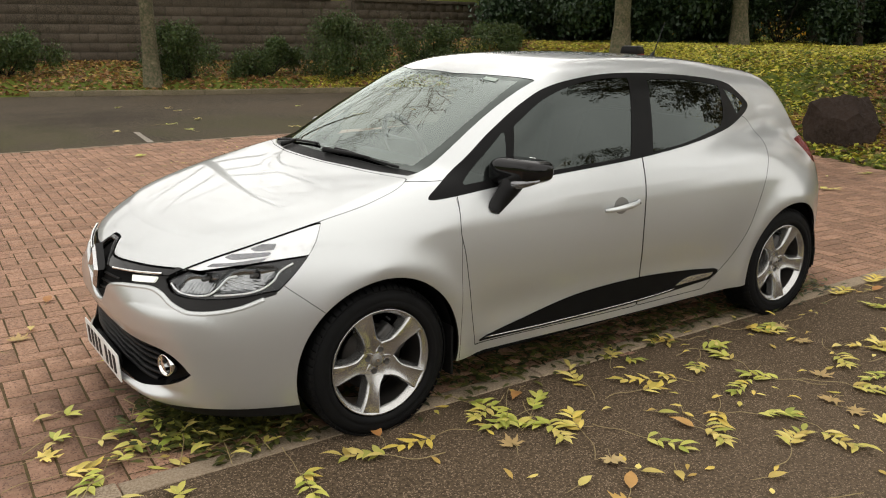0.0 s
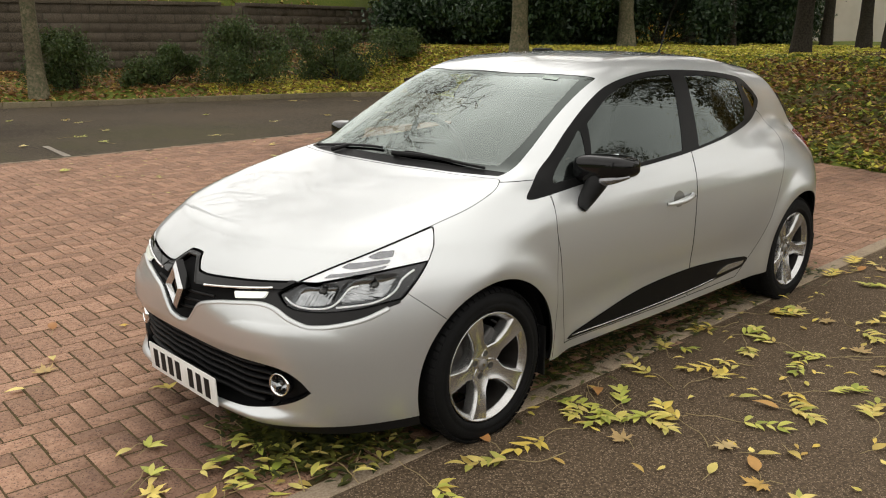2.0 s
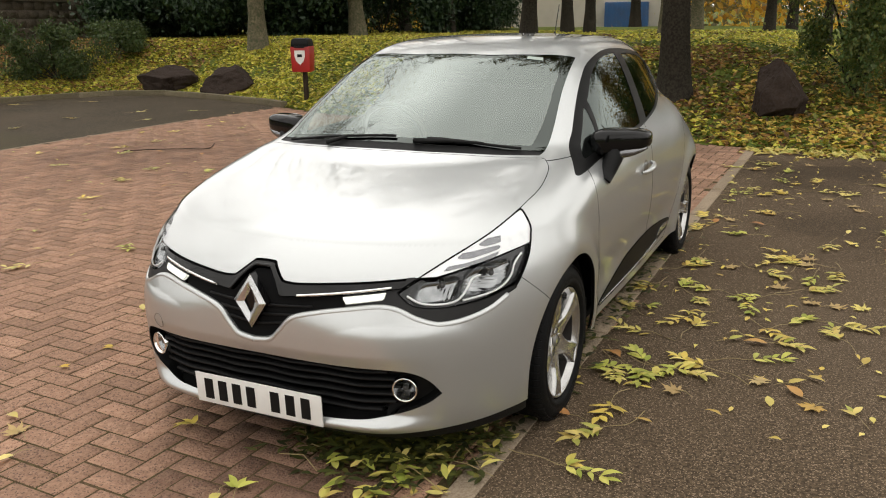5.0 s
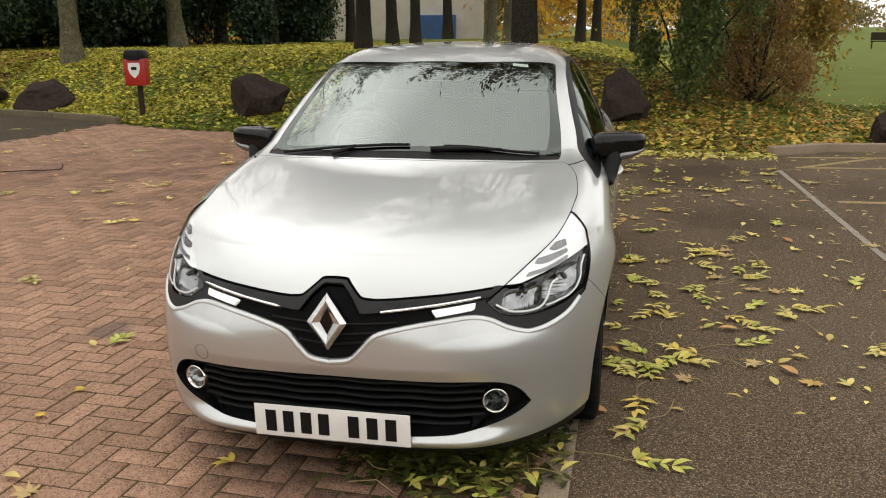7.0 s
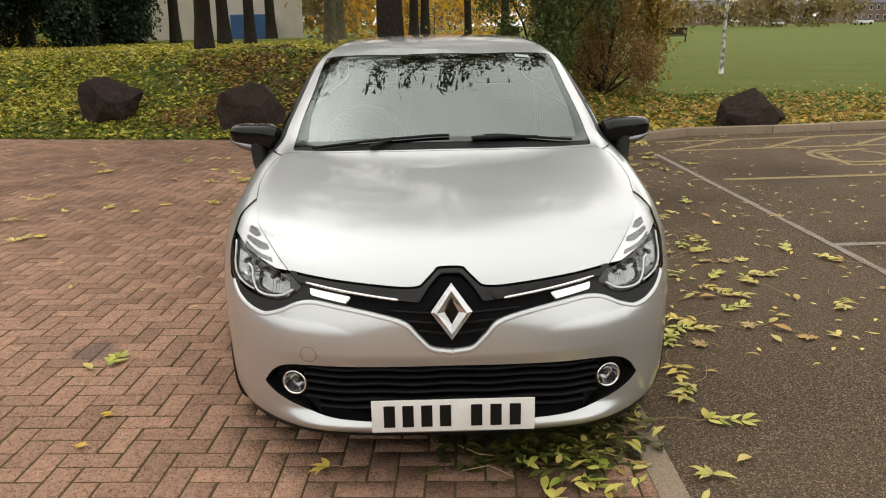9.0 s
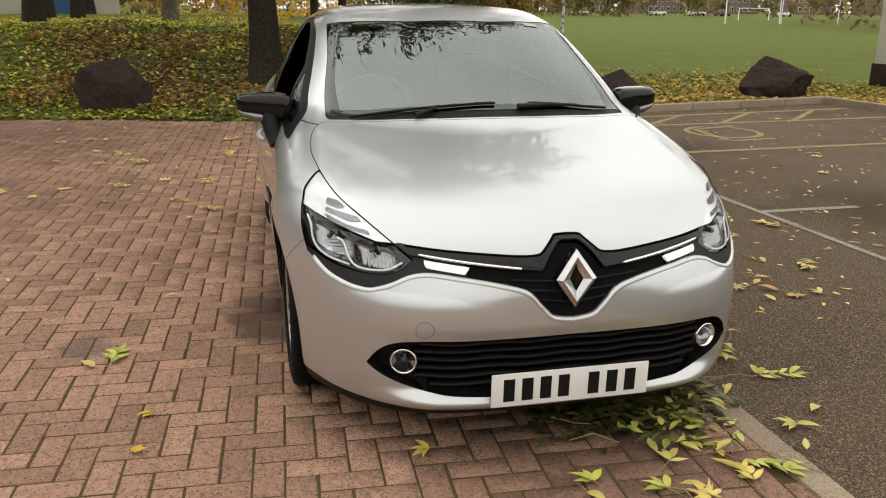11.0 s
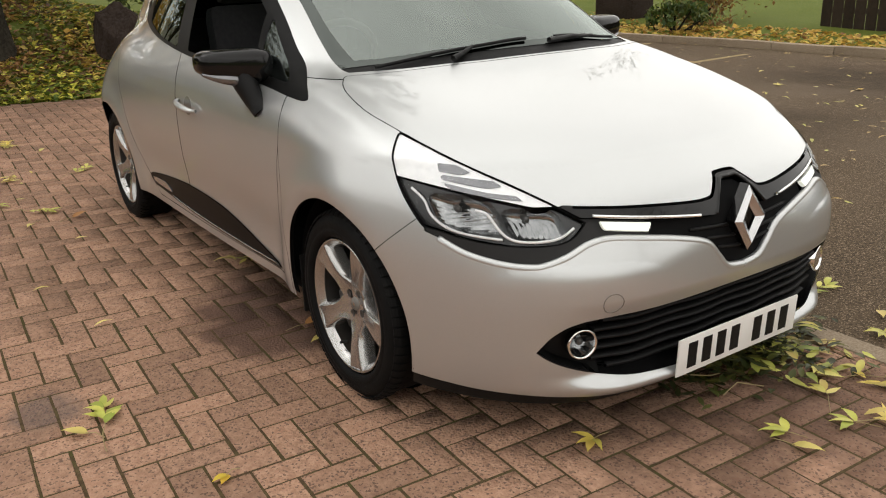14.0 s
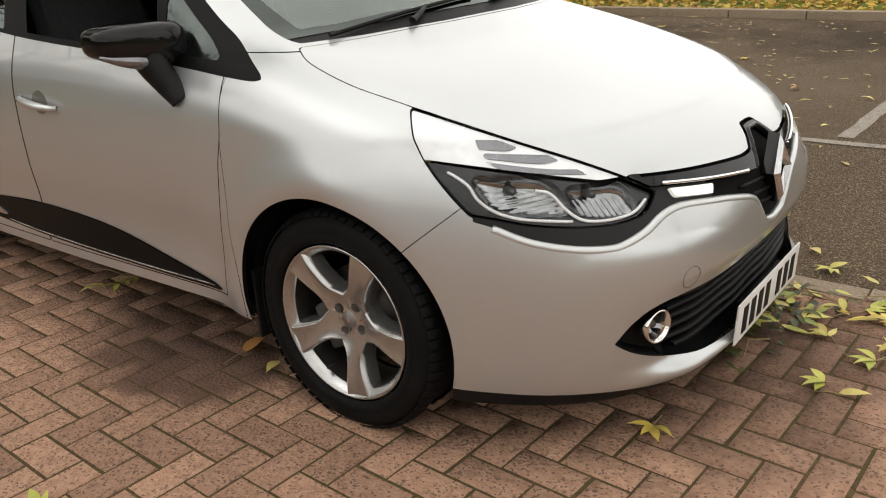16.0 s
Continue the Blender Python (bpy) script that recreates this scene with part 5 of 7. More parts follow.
first_wheel = build_wheel()
first_wheel.matrix_basis = pose(0, 0.735, HUB_Z, -90, 0, 0) @ pose(0, 0, 0, 0, 0, 28)
first_wheel.parent = car
for x, y, spin in ((0, -0.735, 40), (2.589, 0.735, 22), (2.589, -0.735, 61)):
    copy_thing(first_wheel, pose(x, y, HUB_Z, -90 if y > 0 else 90, 0, 0) @ pose(0, 0, 0, 0, 0, spin)).parent = car
# arch liners and underbody
for x in (0, 2.589):
    for side in (1, -1):
        bm = bmesh.new()
        rings = []
        for a in np.linspace(-0.25, math.pi + 0.25, 30):
            rings.append([bm.verts.new((x + 0.357 * math.cos(a), side * y, 0.292 + 0.357 * math.sin(a))) for y in (0.80, 0.55)])
        for a, b in zip(rings, rings[1:]):
            bm.faces.new((a[0], a[1], b[1], b[0]))
        bm.faces.new([r[1] for r in rings])
        part("arch_liner", bm, DARK, car)
bm = bmesh.new()
for cx, wx, wy in ((-0.42, 0.44, 0.9), (1.29, 1.80, 1.5), (2.95, 0.3, 1.3)):
    box(bm, (wx, wy, 0.04), (cx, 0, 0.20), 0.01)
box(bm, (3.3, 0.95, 0.04), (1.25, 0, 0.21), 0.01)
part("underbody", bm, DARK, car)

# ---- cabin ----
bm = bmesh.new()
rows = []
for u in np.linspace(0, 1, 10):
    x = 0.22 + 0.62 * u
    z = 0.905 + 0.035 * math.sin(u * 2.6) - 0.18 * max(0, u - 0.72)
    rows.append([bm.verts.new((x + 0.10 * (y / 0.62) ** 2 * (1 - u), y, z - 0.02 * (y / 0.62) ** 2)) for y in np.linspace(-0.66, 0.66, 14)])
rows.append([bm.verts.new((0.84, v.co.y, 0.45)) for v in rows[-1]])
for a, b in zip(rows, rows[1:]):
    for i in range(13):
        bm.faces.new((a[i], a[i + 1], b[i + 1], b[i]))
part("dashboard", bm, DASH, car, "dark grey dashboard")
bm = bmesh.new()
ring = [pose(0.86, 0.36, 0.93, 0, 66, 0) @ Vector((0.178 * math.cos(a), 0.178 * math.sin(a), 0)) for a in np.linspace(0, 2 * math.pi, 41)]
tube(bm, ring, 0.015, 10)
wheel_rim = part("steering_wheel", bm, STEERING_SHEEN, car, "dark steering wheel in a grey that carries its sheen")
bm = bmesh.new()
box(bm, (0.10, 0.30, 0.03), (0.0, 0, -0.01), 0.012, pose(0.86, 0.36, 0.93, 0, 66, 0))
box(bm, (0.16, 0.05, 0.02), (0.09, 0, -0.01), 0.008, pose(0.86, 0.36, 0.93, 0, 66, 0))
part("steering_boss", bm, DASH, wheel_rim)
for side in (1, -1):
    bm = bmesh.new()
    box(bm, (0.50, 0.50, 0.16), (1.32, side * 0.36, 0.52), 0.05)
    seat = part("front_seat", bm, SEAT, car, "dark cloth front seat", angle=50)
    bm = bmesh.new()
    box(bm, (0.13, 0.48, 0.62), (0, 0, 0.30), 0.05, pose(1.55, side * 0.36, 0.55, 0, 16, 0), taper=0.86)
    part("backrest", bm, SEAT, seat, angle=50)
    bm = bmesh.new()
    box(bm, (0.09, 0.26, 0.17), (0, 0, 0), 0.035, pose(1.76, side * 0.36, 1.23, 0, 10, 0))
    part("headrest", bm, SEAT, seat, angle=50)
bm = bmesh.new()
box(bm, (0.16, 1.12, 0.54), (0, 0, 0.27), 0.05, pose(2.40, 0, 0.52, 0, 18, 0))
box(bm, (0.48, 1.24, 0.16), (2.22, 0, 0.50), 0.05)
part("rear_bench", bm, SEAT, car, "dark cloth rear bench", angle=50)
bm = bmesh.new()
box(bm, (0.05, 0.21, 0.065), (0.98, 0, 1.275), 0.02)
part("rear_view_mirror", bm, BLACK_PLASTIC, car, angle=40)


# ---- the ground and the car park ----
EDGE = [(-14, 19.4), (1.45, 15.5), (4.7, 14.4), (7.5, 13.6), (9.2, 13.05), (10.5, 12.4), (10.9, 11.3), (10.5, 9.8), (10.0, 8.2), (9.55, 7.3), (9.05, 6.3), (8.75, 5.0), (8.5, 3.6), (8.3, 2.4), (7.95, 1.4), (7.75, 0.5), (7.4, -0.8), (7.3, -2.6), (7.75, -3.3), (7.85, -4.5), (8.1, -6.2), (8.45, -7.95), (5.7, -8.2), (-14, -8.45)]


def far_within(line, x, y):
    best, odd = np.full(len(x), 1e9), np.zeros(len(x), bool)
    for (ax, ay), (bx, by) in zip(line, np.roll(line, -1, axis=0)):
        dx, dy = bx - ax, by - ay
        w = np.clip(((x - ax) * dx + (y - ay) * dy) / (dx * dx + dy * dy + 1e-12), 0, 1)
        best = np.minimum(best, (x - ax - w * dx) ** 2 + (y - ay - w * dy) ** 2)
        if dy:
            odd ^= ((ay > y) != (by > y)) & (x < dx * (y - ay) / dy + ax)
    return np.where(odd, -1, 1) * np.sqrt(best)


def land(x, y):
    """Height of the ground: a leafy bank behind the paving, a low bed along the wall, a flat field."""
    x, y = np.atleast_1d(np.asarray(x, float)), np.atleast_1d(np.asarray(y, float))
    d = far_within(np.array(EDGE, float), x, y)
    s = np.clip(d / np.interp(y, [1, 7], [5.5, 3.4]), 0, 1)
    bank = 0.95 * (s * s * (3 - 2 * s)) + 0.10 * np.clip(d / 0.6 - 0.25, 0, 1)
    bank = bank * np.clip((y + 5.0) / 5.0, 0.06, 1) * np.clip((60 - x) / 25, 0, 1)
    bed = 0.14 * np.clip(d / 0.7 - 0.25, 0, 1) + 0.35 * np.clip(d / 4, 0, 1)
    north = np.clip((y - 11) / 2, 0, 1) * np.clip((13 - x) / 4, 0, 1)
    z = bank * (1 - north) + bed * north
    behind = y - np.interp(x, [-14, 2.5, 10, 16, 31], [23, 19.5, 17.3, 19, 31])
    z = z + np.clip((behind - 0.5) / 1.2, 0, 1) * 1.75 + 2.6 * np.clip((behind - 1) / 30, 0, 1)
    rough = 0.03 * np.sin(x * 1.7 + 0.6 * y) * np.sin(y * 1.3) * np.clip(d, 0, 1)
    return np.where(d > 0, z + rough, -0.10)


def grid_line(lo, hi, fine_lo, fine_hi, fine, coarse):
    a = np.arange(fine_lo, fine_hi, fine)
    left = fine_lo - np.cumsum(np.geomspace(fine, coarse, 26))
    right = fine_hi + np.cumsum(np.geomspace(fine, coarse, 26))
    return np.concatenate([left[::-1][left[::-1] > lo], a, right[right < hi], [hi]])


gx, gy = grid_line(-200, 700, -14, 30, 0.3, 60), grid_line(-500, 500, -14, 26, 0.3, 60)
ux, uy = np.meshgrid(gx, gy, indexing="ij")
gz = land(ux.ravel(), uy.ravel())
i = (np.arange(len(gx) - 1)[:, None] * len(gy) + np.arange(len(gy) - 1)).reshape(-1)
tagged(raw("ground", np.stack([ux.ravel(), uy.ravel(), gz], 1), np.stack([i, i + len(gy), i + len(gy) + 1, i + 1], 1), GRASS), "park grass with a bank under fallen leaves", "ground", kind="structure")


def sheet(name, line, z, material, label, category):
    """A paved sheet with a slightly uneven surface and a thick edge."""
    bm = bmesh.new()
    top = [bm.verts.new((x, y, z)) for x, y in line]
    f = bm.faces.new(top)
    bmesh.ops.triangulate(bm, faces=[f])
    up = bmesh.ops.extrude_face_region(bm, geom=bm.faces[:])
    for v in up["geom"]:
        if isinstance(v, bmesh.types.BMVert):
            v.co.z -= 0.09
    bmesh.ops.recalc_face_normals(bm, faces=bm.faces)
    return tagged(part(name, bm, material, smooth=False), label, category, kind="structure")


def edge_y(x):
    return -0.712 - 0.0115 * x


sheet("road_south", EDGE[:16:-1] + [(7.4, edge_y(7.4) - 0.047), (-14, edge_y(-14) - 0.047)], 0.0, ASPHALT, "dark grey tarmac parking bay", "tarmac")
sheet("road_north", [(-14, 7.68), (7.4, 7.60), (9.62, 7.45)] + EDGE[8::-1], -0.004, WORN_ASPHALT, "worn brown tarmac by the wall", "tarmac")
PAVED = [(-14, edge_y(-14) + 0.055), (7.4, edge_y(7.4) + 0.055)] + EDGE[15:9:-1] + [(9.6, 7.44), (7.4, 7.60), (-14, 7.68)]
pavement = sheet("pavement", PAVED, -0.0022, JOINT, "red brick block paving in a herringbone", "paving")

# painted bay lines, worn thin
LINES = [((0.75, -2.66), (6.25, -2.55), 0.052, LINE_WHITE), ((2.10, -2.66), (2.10, -3.45), 0.07, LINE_WHITE), ((-0.40, -2.85), (-0.46, -5.2), 0.09, LINE_WHITE), ((-2.6, -2.75), (-0.05, -2.72), 0.08, LINE_WHITE),
         ((4.55, -2.75), (4.8, -7.6), 0.09, LINE_YELLOW), ((6.45, -2.75), (6.75, -7.9), 0.09, LINE_YELLOW), ((7.2, -2.8), (7.75, -7.8), 0.09, LINE_YELLOW)]
LINES += [((6.5 + 0.06 * k, -2.85 - 1.1 * k), (7.3 + 0.1 * k, -3.8 - 1.1 * k), 0.08, LINE_YELLOW) for k in range(4)]
LINES += [((1.62, 7.72), (1.74, 8.85), 0.08, LINE_WHITE), ((-3.0, 7.72), (-2.9, 9.6), 0.08, LINE_WHITE), ((-14, 7.70), (7.4, 7.62), 0.05, CONCRETE)]
for (ax, ay), (bx, by), w, mat_ in LINES:
    d = Vector((bx - ax, by - ay)).normalized()
    s = Vector((-d.y, d.x)) * w / 2
    n = max(2, int(math.hypot(bx - ax, by - ay) / 0.12))
    bm = bmesh.new()
    rows = []
    for k in range(n + 1):
        c = Vector((ax, ay)).lerp(Vector((bx, by)), k / n)
        j1, j2 = 1 + random.uniform(-0.14, 0.14), 1 + random.uniform(-0.14, 0.14)
        rows.append((bm.verts.new((c.x + s.x * j1, c.y + s.y * j1, 0.004)), bm.verts.new((c.x - s.x * j2, c.y - s.y * j2, 0.004))))
    for a, b in zip(rows, rows[1:]):
        bm.faces.new((a[0], a[1], b[1], b[0]))
    tagged(part("painted_line", bm, mat_, smooth=False), "worn painted parking bay line on the tarmac", "road marking", "bay lines", "structure")
# worn wheelchair-bay sign: a ring and strokes of yellow paint
bm = bmesh.new()
for k in range(14):
    a0, a1 = 2 * math.pi * k / 16, 2 * math.pi * (k + 1) / 16
    bm.faces.new([bm.verts.new((5.85 + r * 1.0 * math.cos(a), -4.6 + r * 0.9 * math.sin(a), 0.004)) for r, a in ((0.42, a0), (0.50, a0), (0.50, a1), (0.42, a1))])
for x0, y0, x1, y1 in ((5.2, -4.3, 6.1, -4.36), (5.2, -4.3, 5.26, -4.9), (6.1, -4.36, 6.3, -5.0)):
    d = Vector((y1 - y0, x0 - x1)).normalized() * 0.04
    bm.faces.new([bm.verts.new((x0 + d.x, y0 + d.y, 0.005)), bm.verts.new((x0 - d.x, y0 - d.y, 0.005)), bm.verts.new((x1 - d.x, y1 - d.y, 0.005)), bm.verts.new((x1 + d.x, y1 + d.y, 0.005))])
tagged(part("bay_symbol", bm, LINE_YELLOW, smooth=False), "worn yellow painted bay symbol on the tarmac", "road marking", kind="structure")


# ---- kerbs ----
def kerb(name, run, length, width, height, label, top=0.0, bevel=0.012, material=CONCRETE):
    base = tagged(new(name), label, "kerb", kind="structure")
    line = [Vector(q) for q in run]
    for a, b in zip(line, line[1:]):
        n = max(1, round((b - a).length / length))
        for k in range(n):
            p, q = a.lerp(b, k / n), a.lerp(b, (k + 1) / n)
            bm = bmesh.new()
            ang = math.atan2(q.y - p.y, q.x - p.x)
            box(bm, ((q - p).length - 0.006, width, height), (0, 0, 0), bevel)
            m = Matrix.Translation(((p.x + q.x) / 2, (p.y + q.y) / 2, top - height / 2 + random.uniform(-0.004, 0.004))) @ Matrix.Rotation(ang + random.uniform(-0.004, 0.004), 4, "Z")
            bmesh.ops.transform(bm, matrix=m, verts=bm.verts)
            part("kerb_stone", bm, material, base, angle=35)


kerb("kerb_paving", [(-14, edge_y(-14)), (7.4, edge_y(7.4))], 0.915, 0.10, 0.12, "flush concrete edging between brick and tarmac", 0.008, 0.008)
kerb("kerb_north", [(x + 0.05, y + 0.06) for x, y in EDGE[1:10]], 0.9, 0.13, 0.2, "worn mossy concrete kerb round the leaf bed", 0.10, material=KERB_OLD)
kerb("kerb_south", [(x + 0.06, y - 0.03) for x, y in EDGE[17:]], 0.9, 0.14, 0.2, "pale concrete kerb along the grass", 0.10)


# ---- plants ----
rng = np.random.default_rng(7)


def fast_mesh(name, verts, faces, material, parent=None, label="", smooth=False):
    """One mesh from equal-sided faces, quickly."""
    verts, faces = np.asarray(verts, np.float32), np.asarray(faces, np.int32)
    me = bpy.data.meshes.new(name)
    me.vertices.add(len(verts))
    me.vertices.foreach_set("co", verts.ravel())
    me.loops.add(faces.size)
    me.loops.foreach_set("vertex_index", faces.ravel())
    me.polygons.add(len(faces))
    me.polygons.foreach_set("loop_start", np.arange(0, faces.size, faces.shape[1], dtype=np.int32))
    me.update(calc_edges=True)
    me.materials.append(material)
    if smooth:
        me.shade_smooth()
    ob = new(name, me)
    if parent:
        ob.parent = parent
        ob.matrix_parent_inverse = placed(parent).inverted()
    return tagged(ob, label)


def leaves(at, size, flat=0.0, shape=0.5, droop=0.0):
    """Folded leaf blades at the places given; flat turns them to lie on the ground. Returns vertices and triangles."""
    n = len(at)
    size = size * rng.uniform(0.6, 1.35, n)
    yaw = rng.uniform(0, 2 * math.pi, n)
    pitch = rng.normal(0, 1.0 - 0.8 * flat, n) - droop
    roll = rng.normal(0, 0.9 - 0.65 * flat, n)
    f = np.stack([np.cos(yaw) * np.cos(pitch), np.sin(yaw) * np.cos(pitch), np.sin(pitch)], 1)
    s = np.stack([-np.sin(yaw), np.cos(yaw), np.zeros(n)], 1)
    u = np.cross(f, s)
    s2 = s * np.cos(roll)[:, None] + u * np.sin(roll)[:, None]
    u2 = np.cross(f, s2)
    L, w = size[:, None], size[:, None] * shape
    lift = np.abs(u2) * 0 + u2 * (0.12 * L)
    v = np.stack([at - f * L / 2, at + s2 * w / 2 + lift, at + f * L / 2, at - s2 * w / 2 + lift], 1).reshape(-1, 3)
    k = np.arange(n)[:, None] * 4
    tri = np.concatenate([k + [0, 1, 2], k + [0, 2, 3]])
    return v, tri


def grow(base, way, length, radius, level, out, tips, spread=0.6, rise=0.15, r=None, kids=(2, 4)):
    """Branches as runs of points with radii, and the twig ends."""
    p, d = np.array(base, float), np.array(way, float)
    run, rad = [p.copy()], [radius]
    n = 5 if level > 1 else 4
    for k in range(n):
        d = d + r.normal(0, 0.10, 3) + [0, 0, rise * 0.12]
        d /= np.linalg.norm(d)
        p = p + d * length / n
        run.append(p.copy())
        rad.append(radius * (1 - 0.62 * (k + 1) / n))
        if level > 0 and k >= 1:
            for _ in range(r.integers(*kids) if k == n - 1 else r.integers(0, 2)):
                side = np.cross(d, r.normal(0, 1, 3))
                side /= np.linalg.norm(side)
                grow(p, d * (1 - spread * 0.5) + side * spread, length * r.uniform(0.55, 0.78), rad[-1] * 0.72, level - 1, out, tips, spread, rise, r, kids)
    if level <= 1:
        tips.extend(run[2:])
    out.append((run, rad, 7 if level > 2 else 5 if level > 1 else 3))


def tree(at, height, trunk, seed, label, bark, leaf=None, count=0, leaf_size=0.09, levels=4, lean=(0, 0), first=0.35, limbs=6, spread=0.6, reach_=0.42, droop=0.3, category="tree", thin=0.0, loose=2.2, climb=(0.35, 0.9)):
    r = np.random.default_rng(seed)
    base = np.array([at[0], at[1], float(land(at[0], at[1])[0]) - 0.05])
    thing = tagged(new("tree"), label, category)
    thing.matrix_basis = Matrix.Translation(Vector(base))
    run, rad = [], []
    n = 14
    for k in range(n + 1):
        u = k / n
        run.append(base + [lean[0] * u * height + 0.05 * math.sin(3 * u + seed), lean[1] * u * height + 0.05 * math.cos(4 * u + seed), u * height * 0.8])
        rad.append(trunk * (1.0 - 0.72 * u) * (1 + 0.35 * math.exp(-u * height * 2.6)))
    bm = bmesh.new()
    tube(bm, run, rad, 16)
    for v in bm.verts:
        a = math.atan2(v.co.y - base[1], v.co.x - base[0])
        v.co += Vector((math.cos(a), math.sin(a), 0)) * trunk * 0.07 * (math.sin(5 * a + seed) + noise.noise(Vector(v.co) * 3))
    part("trunk", bm, bark, thing)
    out, tips = [], []
    for k in range(limbs):
        u = first + (1 - first) * (k + r.uniform(0, 0.8)) / limbs
        i = min(n, int(u * n))
        a = 2.4 * k + r.uniform(-0.5, 0.5)
        grow(run[i], [math.cos(a), math.sin(a), r.uniform(*climb)], height * reach_ * (1.15 - 0.6 * u), rad[i] * 0.55, levels - 1, out, tips, spread, 0.2, r)
    if out:
        bm = bmesh.new()
        for q, w, s in out:
            tube(bm, q, [max(a, thin) for a in w], s)
        part("branches", bm, bark, thing)
    if leaf and count:
        t = np.array(tips)
        pick = t[r.integers(0, len(t), count)] + r.normal(0, leaf_size * loose, (count, 3))
        v, f = leaves(pick, leaf_size, 0, 0.5, droop)
        tagged(fast_mesh("crown", v, f, leaf, thing), kind="stuff")
    return thing


def shrub(at, size, count, leaf, seed, label, leaf_size=0.05, stems=9, bark=None, hole=0.35, shape=0.55, rise=0.0):
    r = np.random.default_rng(seed)
    base = np.array([at[0], at[1], float(land(at[0], at[1])[0]) - 0.03])
    thing = tagged(new("shrub"), label, "shrub")
    thing.matrix_basis = Matrix.Translation(Vector(base))
    lumps = np.stack([r.normal(0, 0.34, 16) * size[0], r.normal(0, 0.34, 16) * size[1], r.uniform(0.14, 0.9, 16) * size[2]], 1)
    fat = r.uniform(0.16, 0.36, 16)[:, None] * np.array(size)
    k = r.integers(0, 16, count)
    d = r.normal(0, 1, (count, 3))
    d /= np.linalg.norm(d, axis=1, keepdims=True)
    p = lumps[k] + d * fat[k] * r.uniform(hole, 1.05, (count, 1)) * (1 + 0.25 * r.normal(0, 1, (count, 1)))
    p[:, 2] = np.abs(p[:, 2]) + 0.03
    bm = bmesh.new()
    for c in lumps[:stems]:
        mid = c * [0.45, 0.45, 0.55] + r.normal(0, 0.05, 3)
        tube(bm, [base, base + mid, base + c, base + c * [1.15, 1.15, 1.2]], [0.022, 0.016, 0.010, 0.004], 5)
    part("stem", bm, bark or BARK, thing)
    v, f = leaves(base + p, leaf_size, 0, shape)
    tagged(fast_mesh("foliage", v, f, leaf, thing), kind="stuff")
    return thing


# trees that stand in the park, round the car park and over it
tree((9.75, 0.55), 8.2, 0.215, 11, "tall tree with a dark rough trunk on the leafy bank", BARK, OLIVE_LEAF, 33000, 0.16, first=0.60, limbs=13, reach_=0.46, loose=0.9, climb=(0.12, 0.55), droop=0.6, thin=0.006)
tree((13.4, 10.68), 13, 0.195, 12, "tree with a pale grey-green trunk on the bank", BARK_PALE, YELLOW_LEAF, 2500, 0.10, first=0.4)
tree((17.3, 10.33), 14, 0.205, 13, "leaning tree with a pale split trunk among evergreens", BARK_PALE, OLIVE_LEAF, 3000, 0.11, first=0.4, lean=(0.0, 0.06))
tree((15.15, 4.75), 12, 0.17, 14, "slim straight tree trunk on the leafy bank", BARK, OLIVE_LEAF, 7000, 0.14, first=0.45, limbs=9, loose=1.0)
tree((3.9, 15.4), 13, 0.16, 15, "bare autumn tree in the bed by the wall", BARK_PALE, YELLOW_LEAF, 400, 0.09, levels=5, first=0.22, limbs=13, reach_=0.40, thin=0.010)
for k, (x, y, h, w, b) in enumerate(((20.9, 5.6, 13, 0.16, BARK), (20.1, 4.7, 12, 0.14, BARK), (18.6, 2.4, 11, 0.15, BARK_PALE), (22.8, 0.4, 12, 0.13, BARK), (26.8, 0.1, 12, 0.15, BARK), (20.8, -1.1, 11, 0.10, BARK), (20.6, 9.2, 13, 0.2, BARK), (24, 7.8, 13, 0.16, BARK), (27, 3.0, 13, 0.20, BARK_PALE), (30, -3, 12, 0.16, BARK), (24, 12.5, 13, 0.2, BARK), (33, 6.5, 14, 0.2, BARK))):
    tree((x, y), h, w, 30 + k, "park tree with a dark trunk and thin autumn leaves", b, (AUTUMN, OLIVE_LEAF, YELLOW_LEAF)[k % 3], 1800, 0.13, levels=4, first=0.3, limbs=6)
tree((20.3, -8.15), 9, 0.055, 51, "slender white birch on the field's edge", BIRCH_BARK, YELLOW_LEAF, 900, 0.09, first=0.4, limbs=7, reach_=0.25)
tree((17.5, -18.6), 11, 0.22, 52, "leafy tree behind the white pier", BARK, OLIVE_LEAF, 5000, 0.2, first=0.5, limbs=8, reach_=0.34, loose=1.0, lean=(0.24, 0.12))
tree((-10.5, -3.0), 12, 0.22, 53, "autumn tree at the back of the car park", BARK, OLIVE_LEAF, 5000, 0.11, first=0.35, limbs=8)
tree((-6.0, 18.2), 15, 0.20, 54, "bare autumn tree by the car park", BARK, YELLOW_LEAF, 120, 0.08, levels=5, first=0.24, limbs=20, spread=0.5)
